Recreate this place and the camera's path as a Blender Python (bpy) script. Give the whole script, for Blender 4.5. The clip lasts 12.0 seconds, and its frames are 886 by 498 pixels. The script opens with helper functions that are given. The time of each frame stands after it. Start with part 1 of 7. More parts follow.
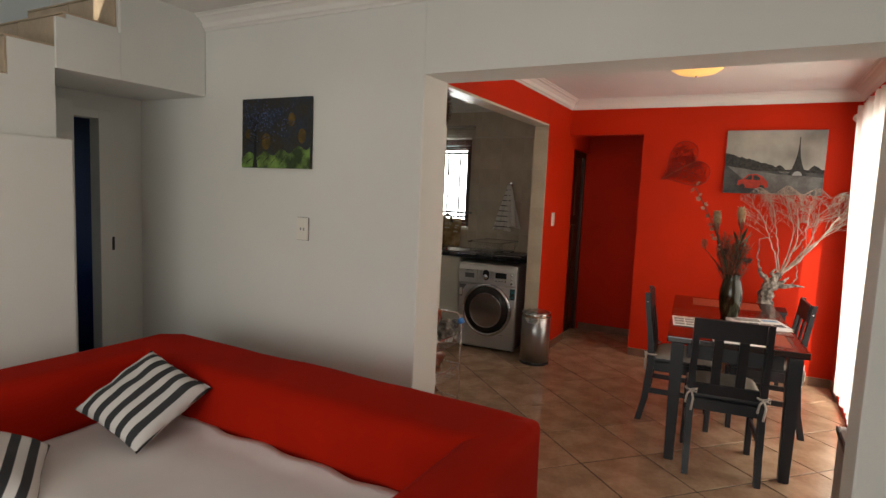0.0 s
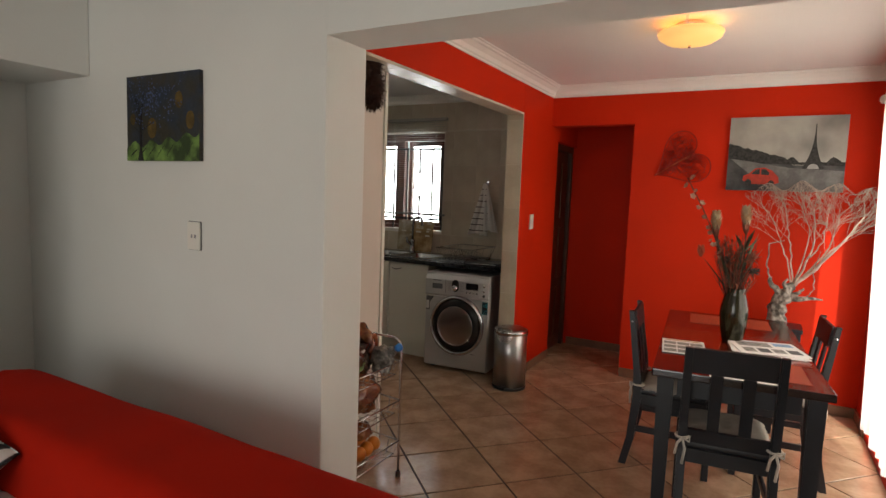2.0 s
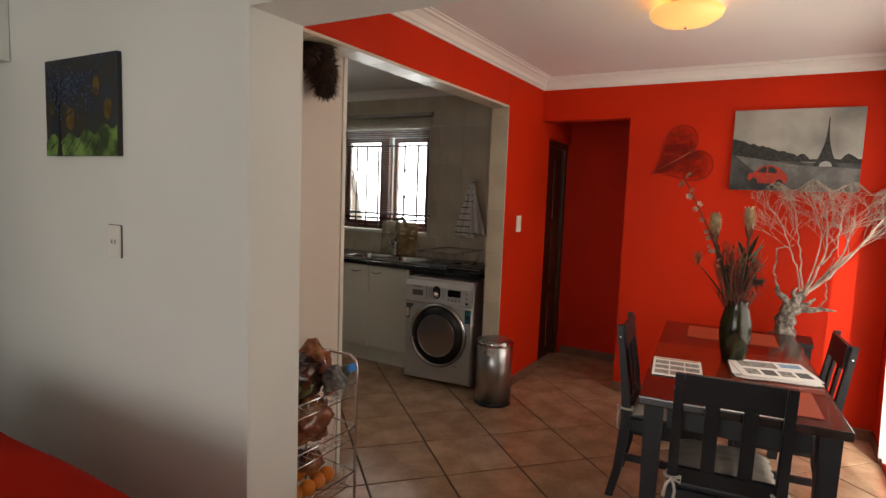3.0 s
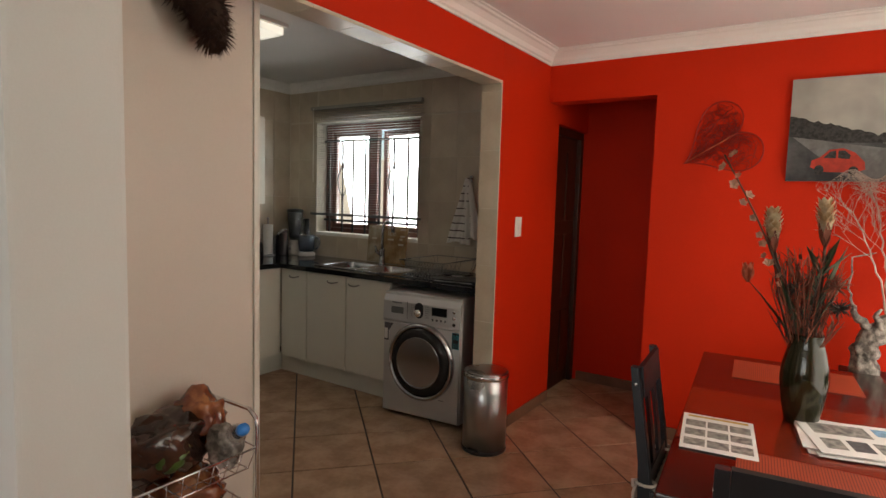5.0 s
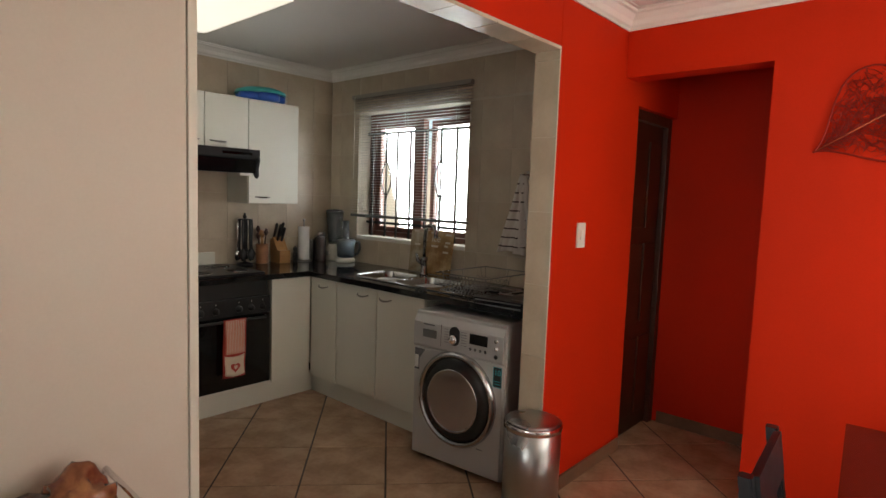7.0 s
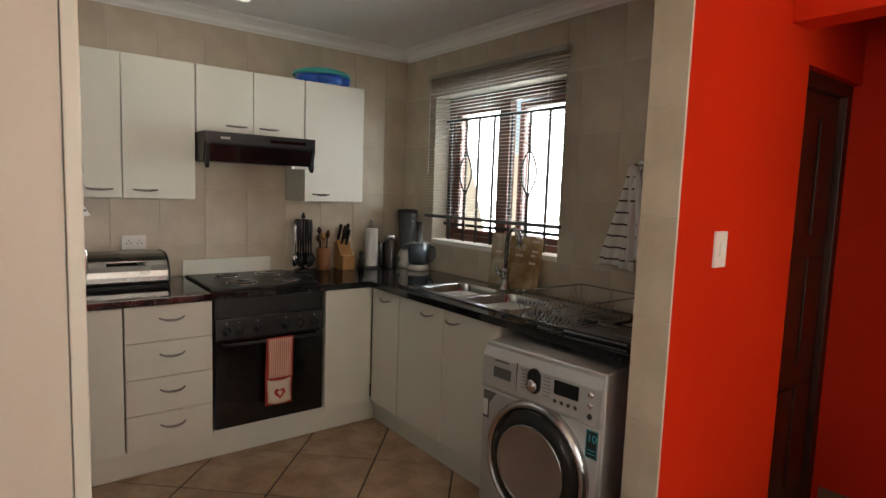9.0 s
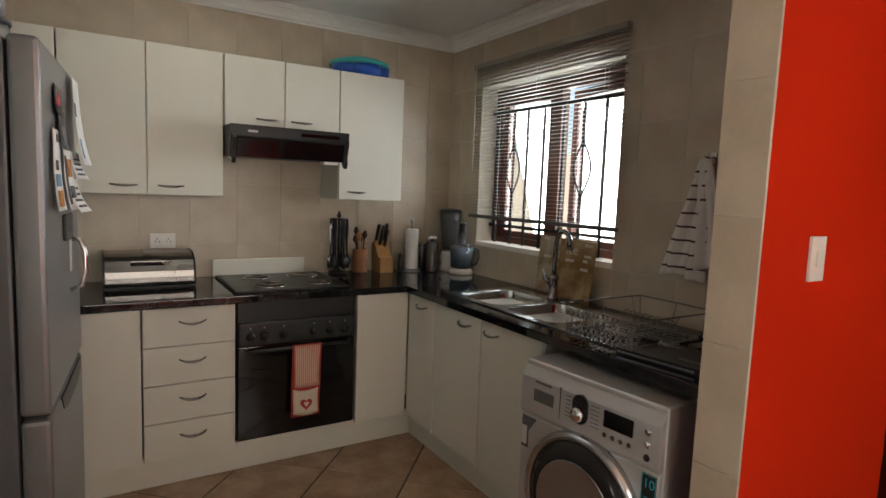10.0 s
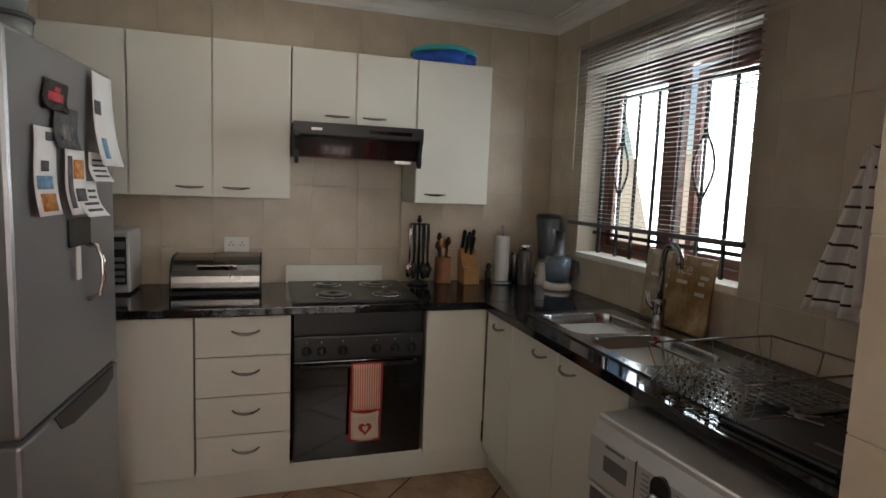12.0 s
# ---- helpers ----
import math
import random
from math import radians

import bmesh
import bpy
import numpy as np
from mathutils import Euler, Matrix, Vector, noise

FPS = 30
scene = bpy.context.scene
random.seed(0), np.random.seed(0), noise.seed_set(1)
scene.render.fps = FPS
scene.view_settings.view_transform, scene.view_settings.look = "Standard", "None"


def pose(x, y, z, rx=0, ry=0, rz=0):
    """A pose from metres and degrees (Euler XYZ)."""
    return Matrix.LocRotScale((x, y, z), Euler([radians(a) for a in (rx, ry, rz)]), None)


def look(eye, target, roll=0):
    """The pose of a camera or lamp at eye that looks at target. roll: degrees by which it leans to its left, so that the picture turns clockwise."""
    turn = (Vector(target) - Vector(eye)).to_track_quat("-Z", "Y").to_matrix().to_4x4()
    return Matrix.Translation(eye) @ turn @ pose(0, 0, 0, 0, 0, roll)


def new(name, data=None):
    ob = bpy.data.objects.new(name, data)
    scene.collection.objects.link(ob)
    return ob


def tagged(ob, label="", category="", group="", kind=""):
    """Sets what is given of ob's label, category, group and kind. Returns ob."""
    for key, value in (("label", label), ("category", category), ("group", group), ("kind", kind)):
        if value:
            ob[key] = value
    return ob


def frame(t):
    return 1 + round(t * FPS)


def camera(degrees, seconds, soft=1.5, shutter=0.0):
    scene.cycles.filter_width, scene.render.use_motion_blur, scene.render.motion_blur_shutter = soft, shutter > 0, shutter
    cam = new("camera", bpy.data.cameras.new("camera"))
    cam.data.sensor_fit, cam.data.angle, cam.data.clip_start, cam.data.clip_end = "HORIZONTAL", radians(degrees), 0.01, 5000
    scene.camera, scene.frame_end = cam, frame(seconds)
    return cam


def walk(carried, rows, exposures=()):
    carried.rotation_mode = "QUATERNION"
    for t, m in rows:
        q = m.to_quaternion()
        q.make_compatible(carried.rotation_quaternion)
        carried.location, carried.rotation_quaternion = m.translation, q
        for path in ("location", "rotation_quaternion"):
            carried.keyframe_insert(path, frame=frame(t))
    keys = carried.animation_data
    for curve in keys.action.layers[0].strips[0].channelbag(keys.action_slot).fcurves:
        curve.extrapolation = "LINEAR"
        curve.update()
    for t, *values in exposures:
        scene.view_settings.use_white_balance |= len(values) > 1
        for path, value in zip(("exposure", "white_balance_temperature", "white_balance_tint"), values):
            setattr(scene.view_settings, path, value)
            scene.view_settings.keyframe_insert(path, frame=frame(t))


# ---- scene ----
cam = camera(76.1, 12.0)
PATH = [
    (0, (0.292, -0.08, 1.516), (-0.656, 1.669, 1.315), 2.5),
    (0.5, (0.344, 0.103, 1.501), (-0.609, 1.851, 1.307), 2.2),
    (1, (0.333, 0.307, 1.49), (-0.627, 2.051, 1.297), 2.1),
    (1.5, (0.306, 0.507, 1.497), (-0.663, 2.246, 1.305), 2.1),
    (2, (0.308, 0.686, 1.5), (-0.667, 2.422, 1.309), 2.1),
    (2.5, (0.334, 0.878, 1.516), (-0.649, 2.609, 1.32), 2.2),
    (4.5, (0.253, 1.734, 1.47), (-0.82, 3.413, 1.298), 1.7),
    (5, (0.219, 1.929, 1.463), (-0.884, 3.588, 1.287), 1.7),
    (5.5, (0.15, 2.127, 1.455), (-1.0, 3.754, 1.28), 1.8),
    (6, (0.087, 2.296, 1.463), (-1.115, 3.884, 1.284), 1.8),
    (6.5, (0.041, 2.466, 1.466), (-1.213, 4.014, 1.286), 1.9),
    (7, (-0.007, 2.631, 1.467), (-1.336, 4.114, 1.284), 2.0),
    (9, (-0.42, 3.25, 1.466), (-1.998, 4.462, 1.264), 2.0),
    (9.5, (-0.494, 3.383, 1.469), (-2.139, 4.501, 1.265), 2.1),
    (10, (-0.596, 3.495, 1.448), (-2.29, 4.538, 1.244), 2.2),
    (10.5, (-0.723, 3.631, 1.457), (-2.459, 4.602, 1.25), 2.3),
    (11, (-0.791, 3.744, 1.468), (-2.575, 4.621, 1.256), 2.3),
    (11.5, (-0.831, 3.858, 1.474), (-2.67, 4.614, 1.257), 2.2),
    (12, (-0.831, 3.954, 1.465), (-2.728, 4.549, 1.246), 2.2),
]
walk(cam, [(t, look(eye, target, roll)) for t, eye, target, roll in PATH],
     exposures=[(0.0, -0.27, 7050, 10), (4.5, -0.19, 7000, 10), (7.0, 0.1, 6980, 10), (9.0, 0.22, 6950, 10), (10.5, 0.08, 6800, 10), (12.0, -0.12, 6600, 10)])

# ---- world, sun, lamps ----
SUN_EL, SUN_DX, SUN_DY = 32.0, -0.41, 0.912
world = bpy.data.worlds.new("sky")
scene.world = world
world.use_nodes = True
wn = world.node_tree.nodes
sky = wn.new("ShaderNodeTexSky")
sky.sky_type, sky.sun_disc = "NISHITA", False
sky.sun_elevation, sky.sun_rotation = radians(SUN_EL), math.atan2(-SUN_DX, -SUN_DY)
world.node_tree.links.new(sky.outputs[0], wn["Background"].inputs[0])
wn["Background"].inputs[1].default_value = 0.12


def lamp(name, kind, m, energy, color, size=(1, 1)):
    d = bpy.data.lights.new(name, kind)
    d.energy, d.color = energy, color
    if kind == "AREA":
        d.shape, d.size, d.size_y = "RECTANGLE", size[0], size[1]
    ob = new(name, d)
    ob.matrix_world = m
    return ob


ce = math.cos(radians(SUN_EL))
sun = lamp("sun", "SUN", look((0, 0, 20), (SUN_DX * ce, SUN_DY * ce, 20 - math.sin(radians(SUN_EL)))), 5.0, (1.0, 0.94, 0.84))
sun.data.angle = radians(0.5)
# daylight standing in the window openings
lamp("window_light_kitchen", "AREA", look((-3.08, 5.98, 1.61), (-3.05, 4.0, 1.0)), 35, (0.88, 0.95, 1.0), (1.1, 0.95))
lamp("window_light_dining", "AREA", look((1.32, 4.2, 1.15), (0.0, 4.2, 0.8)), 93, (1.0, 0.97, 0.92), (2.0, 2.0))
lamp("window_light_living", "AREA", look((-0.5, -2.75, 1.3), (-0.9, 2.4, 1.1)), 72, (0.93, 0.97, 1.0), (2.6, 2.0))
bulb = lamp("ceiling_bulb", "POINT", pose(-0.115, 4.1, 2.41), 3.5, (1.0, 0.72, 0.38))
bulb.data.shadow_soft_size = 0.05

# ---- materials ----


def mat(name, col, rough=0.5, metal=0.0, vary=0.12, scale=3.0, grain=60.0, bump=0.05, col2=None, edge=(0.4, 0.65), rand=0.0, coat=0.0, trans=0.0, dist=0.002, spec=0.5):
    m = bpy.data.materials.new(name)
    m.use_nodes = True
    n, l = m.node_tree.nodes, m.node_tree.links
    b = n["Principled BSDF"]
    b.inputs["Roughness"].default_value, b.inputs["Metallic"].default_value = rough, metal
    b.inputs["Coat Weight"].default_value = coat
    b.inputs["Transmission Weight"].default_value = trans
    b.inputs["Specular IOR Level"].default_value = spec
    tc = n.new("ShaderNodeTexCoord")
    big, fine = n.new("ShaderNodeTexNoise"), n.new("ShaderNodeTexNoise")
    big.inputs["Scale"].default_value, fine.inputs["Scale"].default_value = scale, grain
    big.inputs["Detail"].default_value = 4
    for t in (big, fine):
        l.new(tc.outputs["Object"], t.inputs["Vector"])
    ramp = n.new("ShaderNodeValToRGB")
    ramp.color_ramp.elements[0].position, ramp.color_ramp.elements[1].position = edge
    c2 = col2 or [c * (1 - vary) for c in col]
    ramp.color_ramp.elements[0].color, ramp.color_ramp.elements[1].color = (*c2, 1), (*col, 1)
    l.new(big.outputs["Fac"], ramp.inputs["Fac"])
    hsv = n.new("ShaderNodeHueSaturation")
    mr = n.new("ShaderNodeMapRange")
    mr.inputs["To Min"].default_value, mr.inputs["To Max"].default_value = 1 - vary * 0.6, 1 + vary * 0.6
    l.new(fine.outputs["Fac"], mr.inputs["Value"])
    l.new(ramp.outputs["Color"], hsv.inputs["Color"])
    val = mr.outputs["Result"]
    if rand:
        info, r2, mul = n.new("ShaderNodeObjectInfo"), n.new("ShaderNodeMapRange"), n.new("ShaderNodeMath")
        r2.inputs["To Min"].default_value, r2.inputs["To Max"].default_value = 1 - rand, 1 + rand
        mul.operation = "MULTIPLY"
        l.new(info.outputs["Random"], r2.inputs["Value"])
        l.new(r2.outputs["Result"], mul.inputs[0])
        l.new(val, mul.inputs[1])
        val = mul.outputs[0]
    l.new(val, hsv.inputs["Value"])
    l.new(hsv.outputs["Color"], b.inputs["Base Color"])
    rr = n.new("ShaderNodeMapRange")
    rr.inputs["To Min"].default_value, rr.inputs["To Max"].default_value = max(0.02, rough - 0.08), min(1, rough + 0.08)
    l.new(big.outputs["Fac"], rr.inputs["Value"])
    l.new(rr.outputs["Result"], b.inputs["Roughness"])
    if bump:
        bp = n.new("ShaderNodeBump")
        bp.inputs["Strength"].default_value, bp.inputs["Distance"].default_value = bump, dist
        l.new(fine.outputs["Fac"], bp.inputs["Height"])
        l.new(bp.outputs["Normal"], b.inputs["Normal"])
    return m


def glow(name, col, strength):
    m = bpy.data.materials.new(name)
    m.use_nodes = True
    b = m.node_tree.nodes["Principled BSDF"]
    b.inputs["Base Color"].default_value = (*col, 1)
    b.inputs["Emission Color"].default_value, b.inputs["Emission Strength"].default_value = (*col, 1), strength
    return m


def striped(name, ca, cb, period, axis="X", share=0.5, rough=0.9, soft=0.02):
    """Two-colour woven stripes across one axis of the thing."""
    m = mat(name, ca, rough, vary=0.1, grain=300, bump=0.3)
    n, l = m.node_tree.nodes, m.node_tree.links
    b = n["Principled BSDF"]
    tc, sep = n.new("ShaderNodeTexCoord"), n.new("ShaderNodeSeparateXYZ")
    l.new(tc.outputs["Object"], sep.inputs[0])
    d, fr, gt, mx = n.new("ShaderNodeMath"), n.new("ShaderNodeMath"), n.new("ShaderNodeMapRange"), n.new("ShaderNodeMix")
    d.operation, fr.operation = "DIVIDE", "PINGPONG"
    d.inputs[1].default_value, fr.inputs[1].default_value = period, 0.5
    l.new(sep.outputs[axis], d.inputs[0])
    l.new(d.outputs[0], fr.inputs[0])
    gt.inputs["From Min"].default_value, gt.inputs["From Max"].default_value = share * 0.5 - soft, share * 0.5 + soft
    l.new(fr.outputs[0], gt.inputs["Value"])
    mx.data_type = "RGBA"
    mx.inputs["A"].default_value = (*cb, 1)
    l.new(gt.outputs["Result"], mx.inputs["Factor"])
    old = b.inputs["Base Color"].links[0].from_socket
    l.new(old, mx.inputs["B"])
    l.new(mx.outputs["Result"], b.inputs["Base Color"])
    return m


M_WHITE = mat("white_wall_paint", (0.74, 0.75, 0.72), 0.75, vary=0.05, scale=1.2, grain=180, bump=0.12)
M_CEIL = mat("ceiling_paint", (0.78, 0.77, 0.75), 0.85, vary=0.04, scale=1.0, grain=140, bump=0.08)
M_CORN = mat("cornice_plaster", (0.8, 0.79, 0.76), 0.6, vary=0.04, scale=2, grain=90, bump=0.05)
M_RED = mat("red_wall_paint", (0.57, 0.02, 0.0016), 0.7, spec=0.2, vary=0.1, scale=1.4, grain=150, bump=0.15)
M_CREAM = mat("cream_panel_paint", (0.66, 0.60, 0.53), 0.5, vary=0.05, scale=1.5, grain=120, bump=0.05)
M_GROUT = mat("floor_grout", (0.06, 0.045, 0.035), 0.9, vary=0.3, scale=6, grain=200, bump=0.3)
M_TILE = mat("floor_tile_glaze", (0.48, 0.325, 0.215), 0.2, vary=0.16, scale=5, grain=40, bump=0.03, col2=(0.34, 0.215, 0.135), rand=0.07)
M_WTILE = mat("wall_tile_glaze", (0.57, 0.49, 0.38), 0.3, vary=0.08, scale=4, grain=60, bump=0.03, col2=(0.49, 0.41, 0.31), rand=0.03)
M_WGROUT = mat("wall_grout", (0.62, 0.56, 0.46), 0.9, vary=0.1, scale=5, grain=200, bump=0.2)
M_SKIRT = mat("brown_skirting_tile", (0.2, 0.1, 0.055), 0.4, vary=0.25, scale=6, grain=60, bump=0.1)
M_CAB = mat("white_melamine", (0.72, 0.71, 0.63), 0.38, vary=0.04, scale=2, grain=150, bump=0.03)
M_CABEDGE = mat("cabinet_carcass", (0.5, 0.48, 0.42), 0.5, vary=0.06)
M_GRANITE = mat("black_granite", (0.016, 0.016, 0.018), 0.03, vary=0.6, scale=40, grain=500, bump=0.0, col2=(0.006, 0.006, 0.007))
M_STEEL = mat("brushed_steel", (0.5, 0.5, 0.5), 0.3, 1.0, vary=0.1, scale=3, grain=200, bump=0.04)
M_CHROME = mat("chrome", (0.75, 0.75, 0.76), 0.1, 1.0, vary=0.03, bump=0)
M_HANDLE = mat("dark_steel_handle", (0.26, 0.25, 0.23), 0.28, 1.0, vary=0.1, bump=0)
M_BLACK = mat("black_plastic", (0.012, 0.012, 0.013), 0.35, vary=0.2, grain=200, bump=0.05)
M_OVEN = mat("black_oven_glass", (0.006, 0.006, 0.007), 0.1, vary=0.2, bump=0, coat=0.3)
M_SILVER = mat("silver_appliance_paint", (0.56, 0.56, 0.56), 0.34, 0.45, vary=0.06, scale=2, grain=400, bump=0.02)
M_FRIDGE = mat("grey_fridge_steel", (0.32, 0.32, 0.33), 0.38, 0.7, vary=0.06, scale=2, grain=300, bump=0.02)
M_WOODF = mat("meranti_window_wood", (0.13, 0.035, 0.018), 0.4, vary=0.3, scale=8, grain=90, bump=0.1)
M_IRON = mat("black_burglar_bar_paint", (0.012, 0.012, 0.013), 0.5, vary=0.2)
M_DOORW = mat("dark_door_wood", (0.06, 0.018, 0.009), 0.4, vary=0.35, scale=10, grain=80, bump=0.15)
M_TABLE = mat("dark_stained_wood", (0.018, 0.012, 0.011), 0.28, vary=0.4, scale=12, grain=120, bump=0.08, col2=(0.03, 0.014, 0.011))
M_SOFA = mat("red_slipcover_cloth", (0.4, 0.011, 0.003), 0.95, vary=0.12, scale=3, grain=700, bump=0.4, spec=0.1)
M_THROW = mat("white_cotton_throw", (0.76, 0.73, 0.72), 0.95, vary=0.07, scale=3, grain=500, bump=0.3, spec=0.1)
M_BLIND = mat("aluminium_blind_slat", (0.36, 0.34, 0.31), 0.45, 0.15, vary=0.05, bump=0)
M_PLAST = mat("white_plastic", (0.78, 0.76, 0.7), 0.4, vary=0.03, bump=0)
M_PAPER = mat("white_paper", (0.8, 0.79, 0.77), 0.8, vary=0.05, bump=0.05)
M_INK = mat("grey_print", (0.12, 0.12, 0.13), 0.8, vary=0.4, scale=40)
M_LAWN = mat("grass_ground", (0.1, 0.12, 0.05), 0.95, vary=0.4, scale=2, grain=60, bump=0.5)
M_OUTW = mat("boundary_wall_plaster", (0.6, 0.55, 0.47), 0.9, vary=0.1, scale=1, grain=60, bump=0.2)
M_BLUEW = mat("dark_blue_room_paint", (0.03, 0.06, 0.22), 0.7, vary=0.2)
M_STEP = mat("beige_stair_tile", (0.55, 0.43, 0.3), 0.35, vary=0.2, scale=6, grain=60, bump=0.05)
M_GLASS = bpy.data.materials.new("window_glass")
M_GLASS.use_nodes = True
gb = M_GLASS.node_tree.nodes["Principled BSDF"]
gb.inputs["Base Color"].default_value, gb.inputs["Roughness"].default_value = (0.95, 0.97, 0.97, 1), 0.02
gb.inputs["Transmission Weight"].default_value, gb.inputs["IOR"].default_value = 1.0, 1.45

# ---- mesh helpers ----


def box(bm, x0, x1, y0, y1, z0, z1, bev=0.0, seg=2):
    r = bmesh.ops.create_cube(bm, size=1.0, matrix=Matrix.LocRotScale(((x0 + x1) / 2, (y0 + y1) / 2, (z0 + z1) / 2), None, (abs(x1 - x0), abs(y1 - y0), abs(z1 - z0))))
    if bev:
        es = list({e for v in r["verts"] for e in v.link_edges})
        bmesh.ops.bevel(bm, geom=es, offset=bev, segments=seg, affect="EDGES", profile=0.7)
    return bm


def boxm(*a, **k):
    return box(bmesh.new(), *a, **k)


def tube(bm, pts, rad, seg=8, closed=False, caps=True):
    """A round bar through the points; rad is one radius or one for each point."""
    pts = [Vector(p) for p in pts]
    rads = rad if isinstance(rad, (list, tuple)) else [rad] * len(pts)
    rings, up = [], None
    for i, p in enumerate(pts):
        a = pts[i - 1] if i or closed else p
        b = pts[(i + 1) % len(pts)] if i < len(pts) - 1 or closed else p
        d = (b - a).normalized()
        if up is None:
            up = d.orthogonal().normalized()
        up = (up - d * up.dot(d))
        up = up.normalized() if up.length > 1e-6 else d.orthogonal().normalized()
        side = d.cross(up)
        rings.append([bm.verts.new(p + (up * math.cos(t) + side * math.sin(t)) * rads[i]) for t in (2 * math.pi * k / seg for k in range(seg))])
    n = len(rings)
    for i in range(n if closed else n - 1):
        a, b = rings[i], rings[(i + 1) % n]
        for k in range(seg):
            bm.faces.new((a[k], a[(k + 1) % seg], b[(k + 1) % seg], b[k])).smooth = True
    if caps and not closed:
        bm.faces.new(rings[0][::-1])
        bm.faces.new(rings[-1])
    return bm


def lathe(bm, prof, seg=24, cx=0.0, cy=0.0, axis="Z"):
    """Turns a profile of (radius, height) round an upright axis; axis Y turns it round a level one."""
    rings = []
    for r, z in prof:
        ring = []
        for k in range(seg):
            t = 2 * math.pi * k / seg
            v = (cx + r * math.cos(t), cy + r * math.sin(t), z) if axis == "Z" else (cx + r * math.cos(t), z, cy + r * math.sin(t))
            ring.append(bm.verts.new(v))
        rings.append(ring)
    for a, b in zip(rings, rings[1:]):
        for k in range(seg):
            bm.faces.new((a[k], a[(k + 1) % seg], b[(k + 1) % seg], b[k])).smooth = True
    if prof[0][0] > 1e-4:
        bm.faces.new(rings[0][::-1])
    if prof[-1][0] > 1e-4:
        bm.faces.new(rings[-1])
    bmesh.ops.remove_doubles(bm, verts=bm.verts, dist=1e-5)
    bmesh.ops.recalc_face_normals(bm, faces=bm.faces)
    return bm


def sheet(bm, nx, ny, fn, thick=0.0):
    """A grid of nx by ny cells, placed by fn(u, v); thick gives it a back."""
    vs = [[bm.verts.new(fn(i / nx, j / ny)) for i in range(nx + 1)] for j in range(ny + 1)]
    fs = [bm.faces.new((vs[j][i], vs[j][i + 1], vs[j + 1][i + 1], vs[j + 1][i])) for j in range(ny) for i in range(nx)]
    for f in fs:
        f.smooth = True
    if thick:
        bm.normal_update()
        bmesh.ops.solidify(bm, geom=fs, thickness=thick)
    return bm


def prism(bm, poly, axis, a, b):
    """Pushes a flat outline along an axis from a to b."""
    put = {"x": lambda p, s: (s, p[0], p[1]), "y": lambda p, s: (p[0], s, p[1]), "z": lambda p, s: (p[0], p[1], s)}[axis]
    va, vb = [bm.verts.new(put(p, a)) for p in poly], [bm.verts.new(put(p, b)) for p in poly]
    n = len(poly)
    bm.faces.new(va)
    bm.faces.new(vb[::-1])
    for i in range(n):
        bm.faces.new((va[i], vb[i], vb[(i + 1) % n], va[(i + 1) % n]))
    bmesh.ops.recalc_face_normals(bm, faces=bm.faces)
    return bm


def mesh_of(name, bm, material):
    me = bpy.data.meshes.new(name)
    bm.to_mesh(me)
    bm.free()
    me.materials.append(material)
    return me


def part(name, bm, material, parent, label=""):
    ob = new(name, mesh_of(name, bm, material))
    ob.parent = parent
    return tagged(ob, label)


def thing(name, label, category, loc=(0, 0, 0), rz=0, group="", kind=""):
    ob = new(name)
    ob.empty_display_size = 0.1
    ob.matrix_basis = pose(*loc, 0, 0, rz)
    return tagged(ob, label, category, group, kind)


def solid(name, bm, material, label, category, kind="", group="", loc=(0, 0, 0), rz=0):
    ob = new(name, mesh_of(name, bm, material))
    ob.matrix_basis = pose(*loc, 0, 0, rz)
    return tagged(ob, label, category, group, kind)


def setting(name, bm, material, label, category):
    return solid(name, bm, material, label, category, kind="structure")

# ---- large structure ----
XD, YW, YW2, YH, XR = -1.388, 2.41, 2.66, 5.61, 1.0     # dining wall, white wall front and back, heart wall, window wall
XS, YK = -4.03, 5.64                                   # kitchen stove wall and window wall
CEIL, CEILL = 2.475, 2.54
JY, JZ = 4.925, 2.164                                  # far edge and top of the kitchen opening

floor = setting("floor", boxm(-4.6, 1.75, -3.0, 6.6, -0.12, -0.006), M_GROUT, "diagonal terracotta-beige tiled floor with dark grout", "floor")
setting("ground", boxm(-300, 300, -300, 300, -0.4, -0.14), M_LAWN, "grass and earth ground around the house", "ground")

bm = bmesh.new()
box(bm, -4.6, -1.205, YW, YW2, 0, CEILL, 0.012)
box(bm, -4.6, -2.9, YW, YW2, CEILL + 0.001, 3.6)
box(bm, -1.205, 0.70, YW, YW2, 2.097, CEILL)
box(bm, 0.70, 1.75, YW, YW2, 0, CEILL, 0.012)
setting("wall_white", bm, M_WHITE, "white painted plaster wall with a wide opening", "wall")

bm = bmesh.new()
box(bm, XD - 0.13, XD, YW2 + 0.002, JY, JZ, CEIL)
box(bm, XD - 0.13, XD, JY + 0.002, 5.80, 0, CEIL)
box(bm, XD - 0.13, XD, 5.80, 6.4, 2.02, CEIL)
setting("wall_dining", bm, M_RED, "red painted wall between dining room and kitchen", "wall")
bm = bmesh.new()
box(bm, -0.677, XR, YH, YH + 0.14, 0, CEIL)
box(bm, XD + 0.002, -0.677, YH, YH + 0.14, 2.142, CEIL)
setting("wall_heart", bm, M_RED, "red painted end wall with a passage opening", "wall")
bm = bmesh.new()
box(bm, XD - 0.13, -0.3, 6.402, 6.55, 0, CEIL)
box(bm, -0.5, -0.38, YH + 0.142, 6.4, 0, CEIL)
setting("wall_passage", bm, M_RED, "red painted passage wall in shadow", "wall")
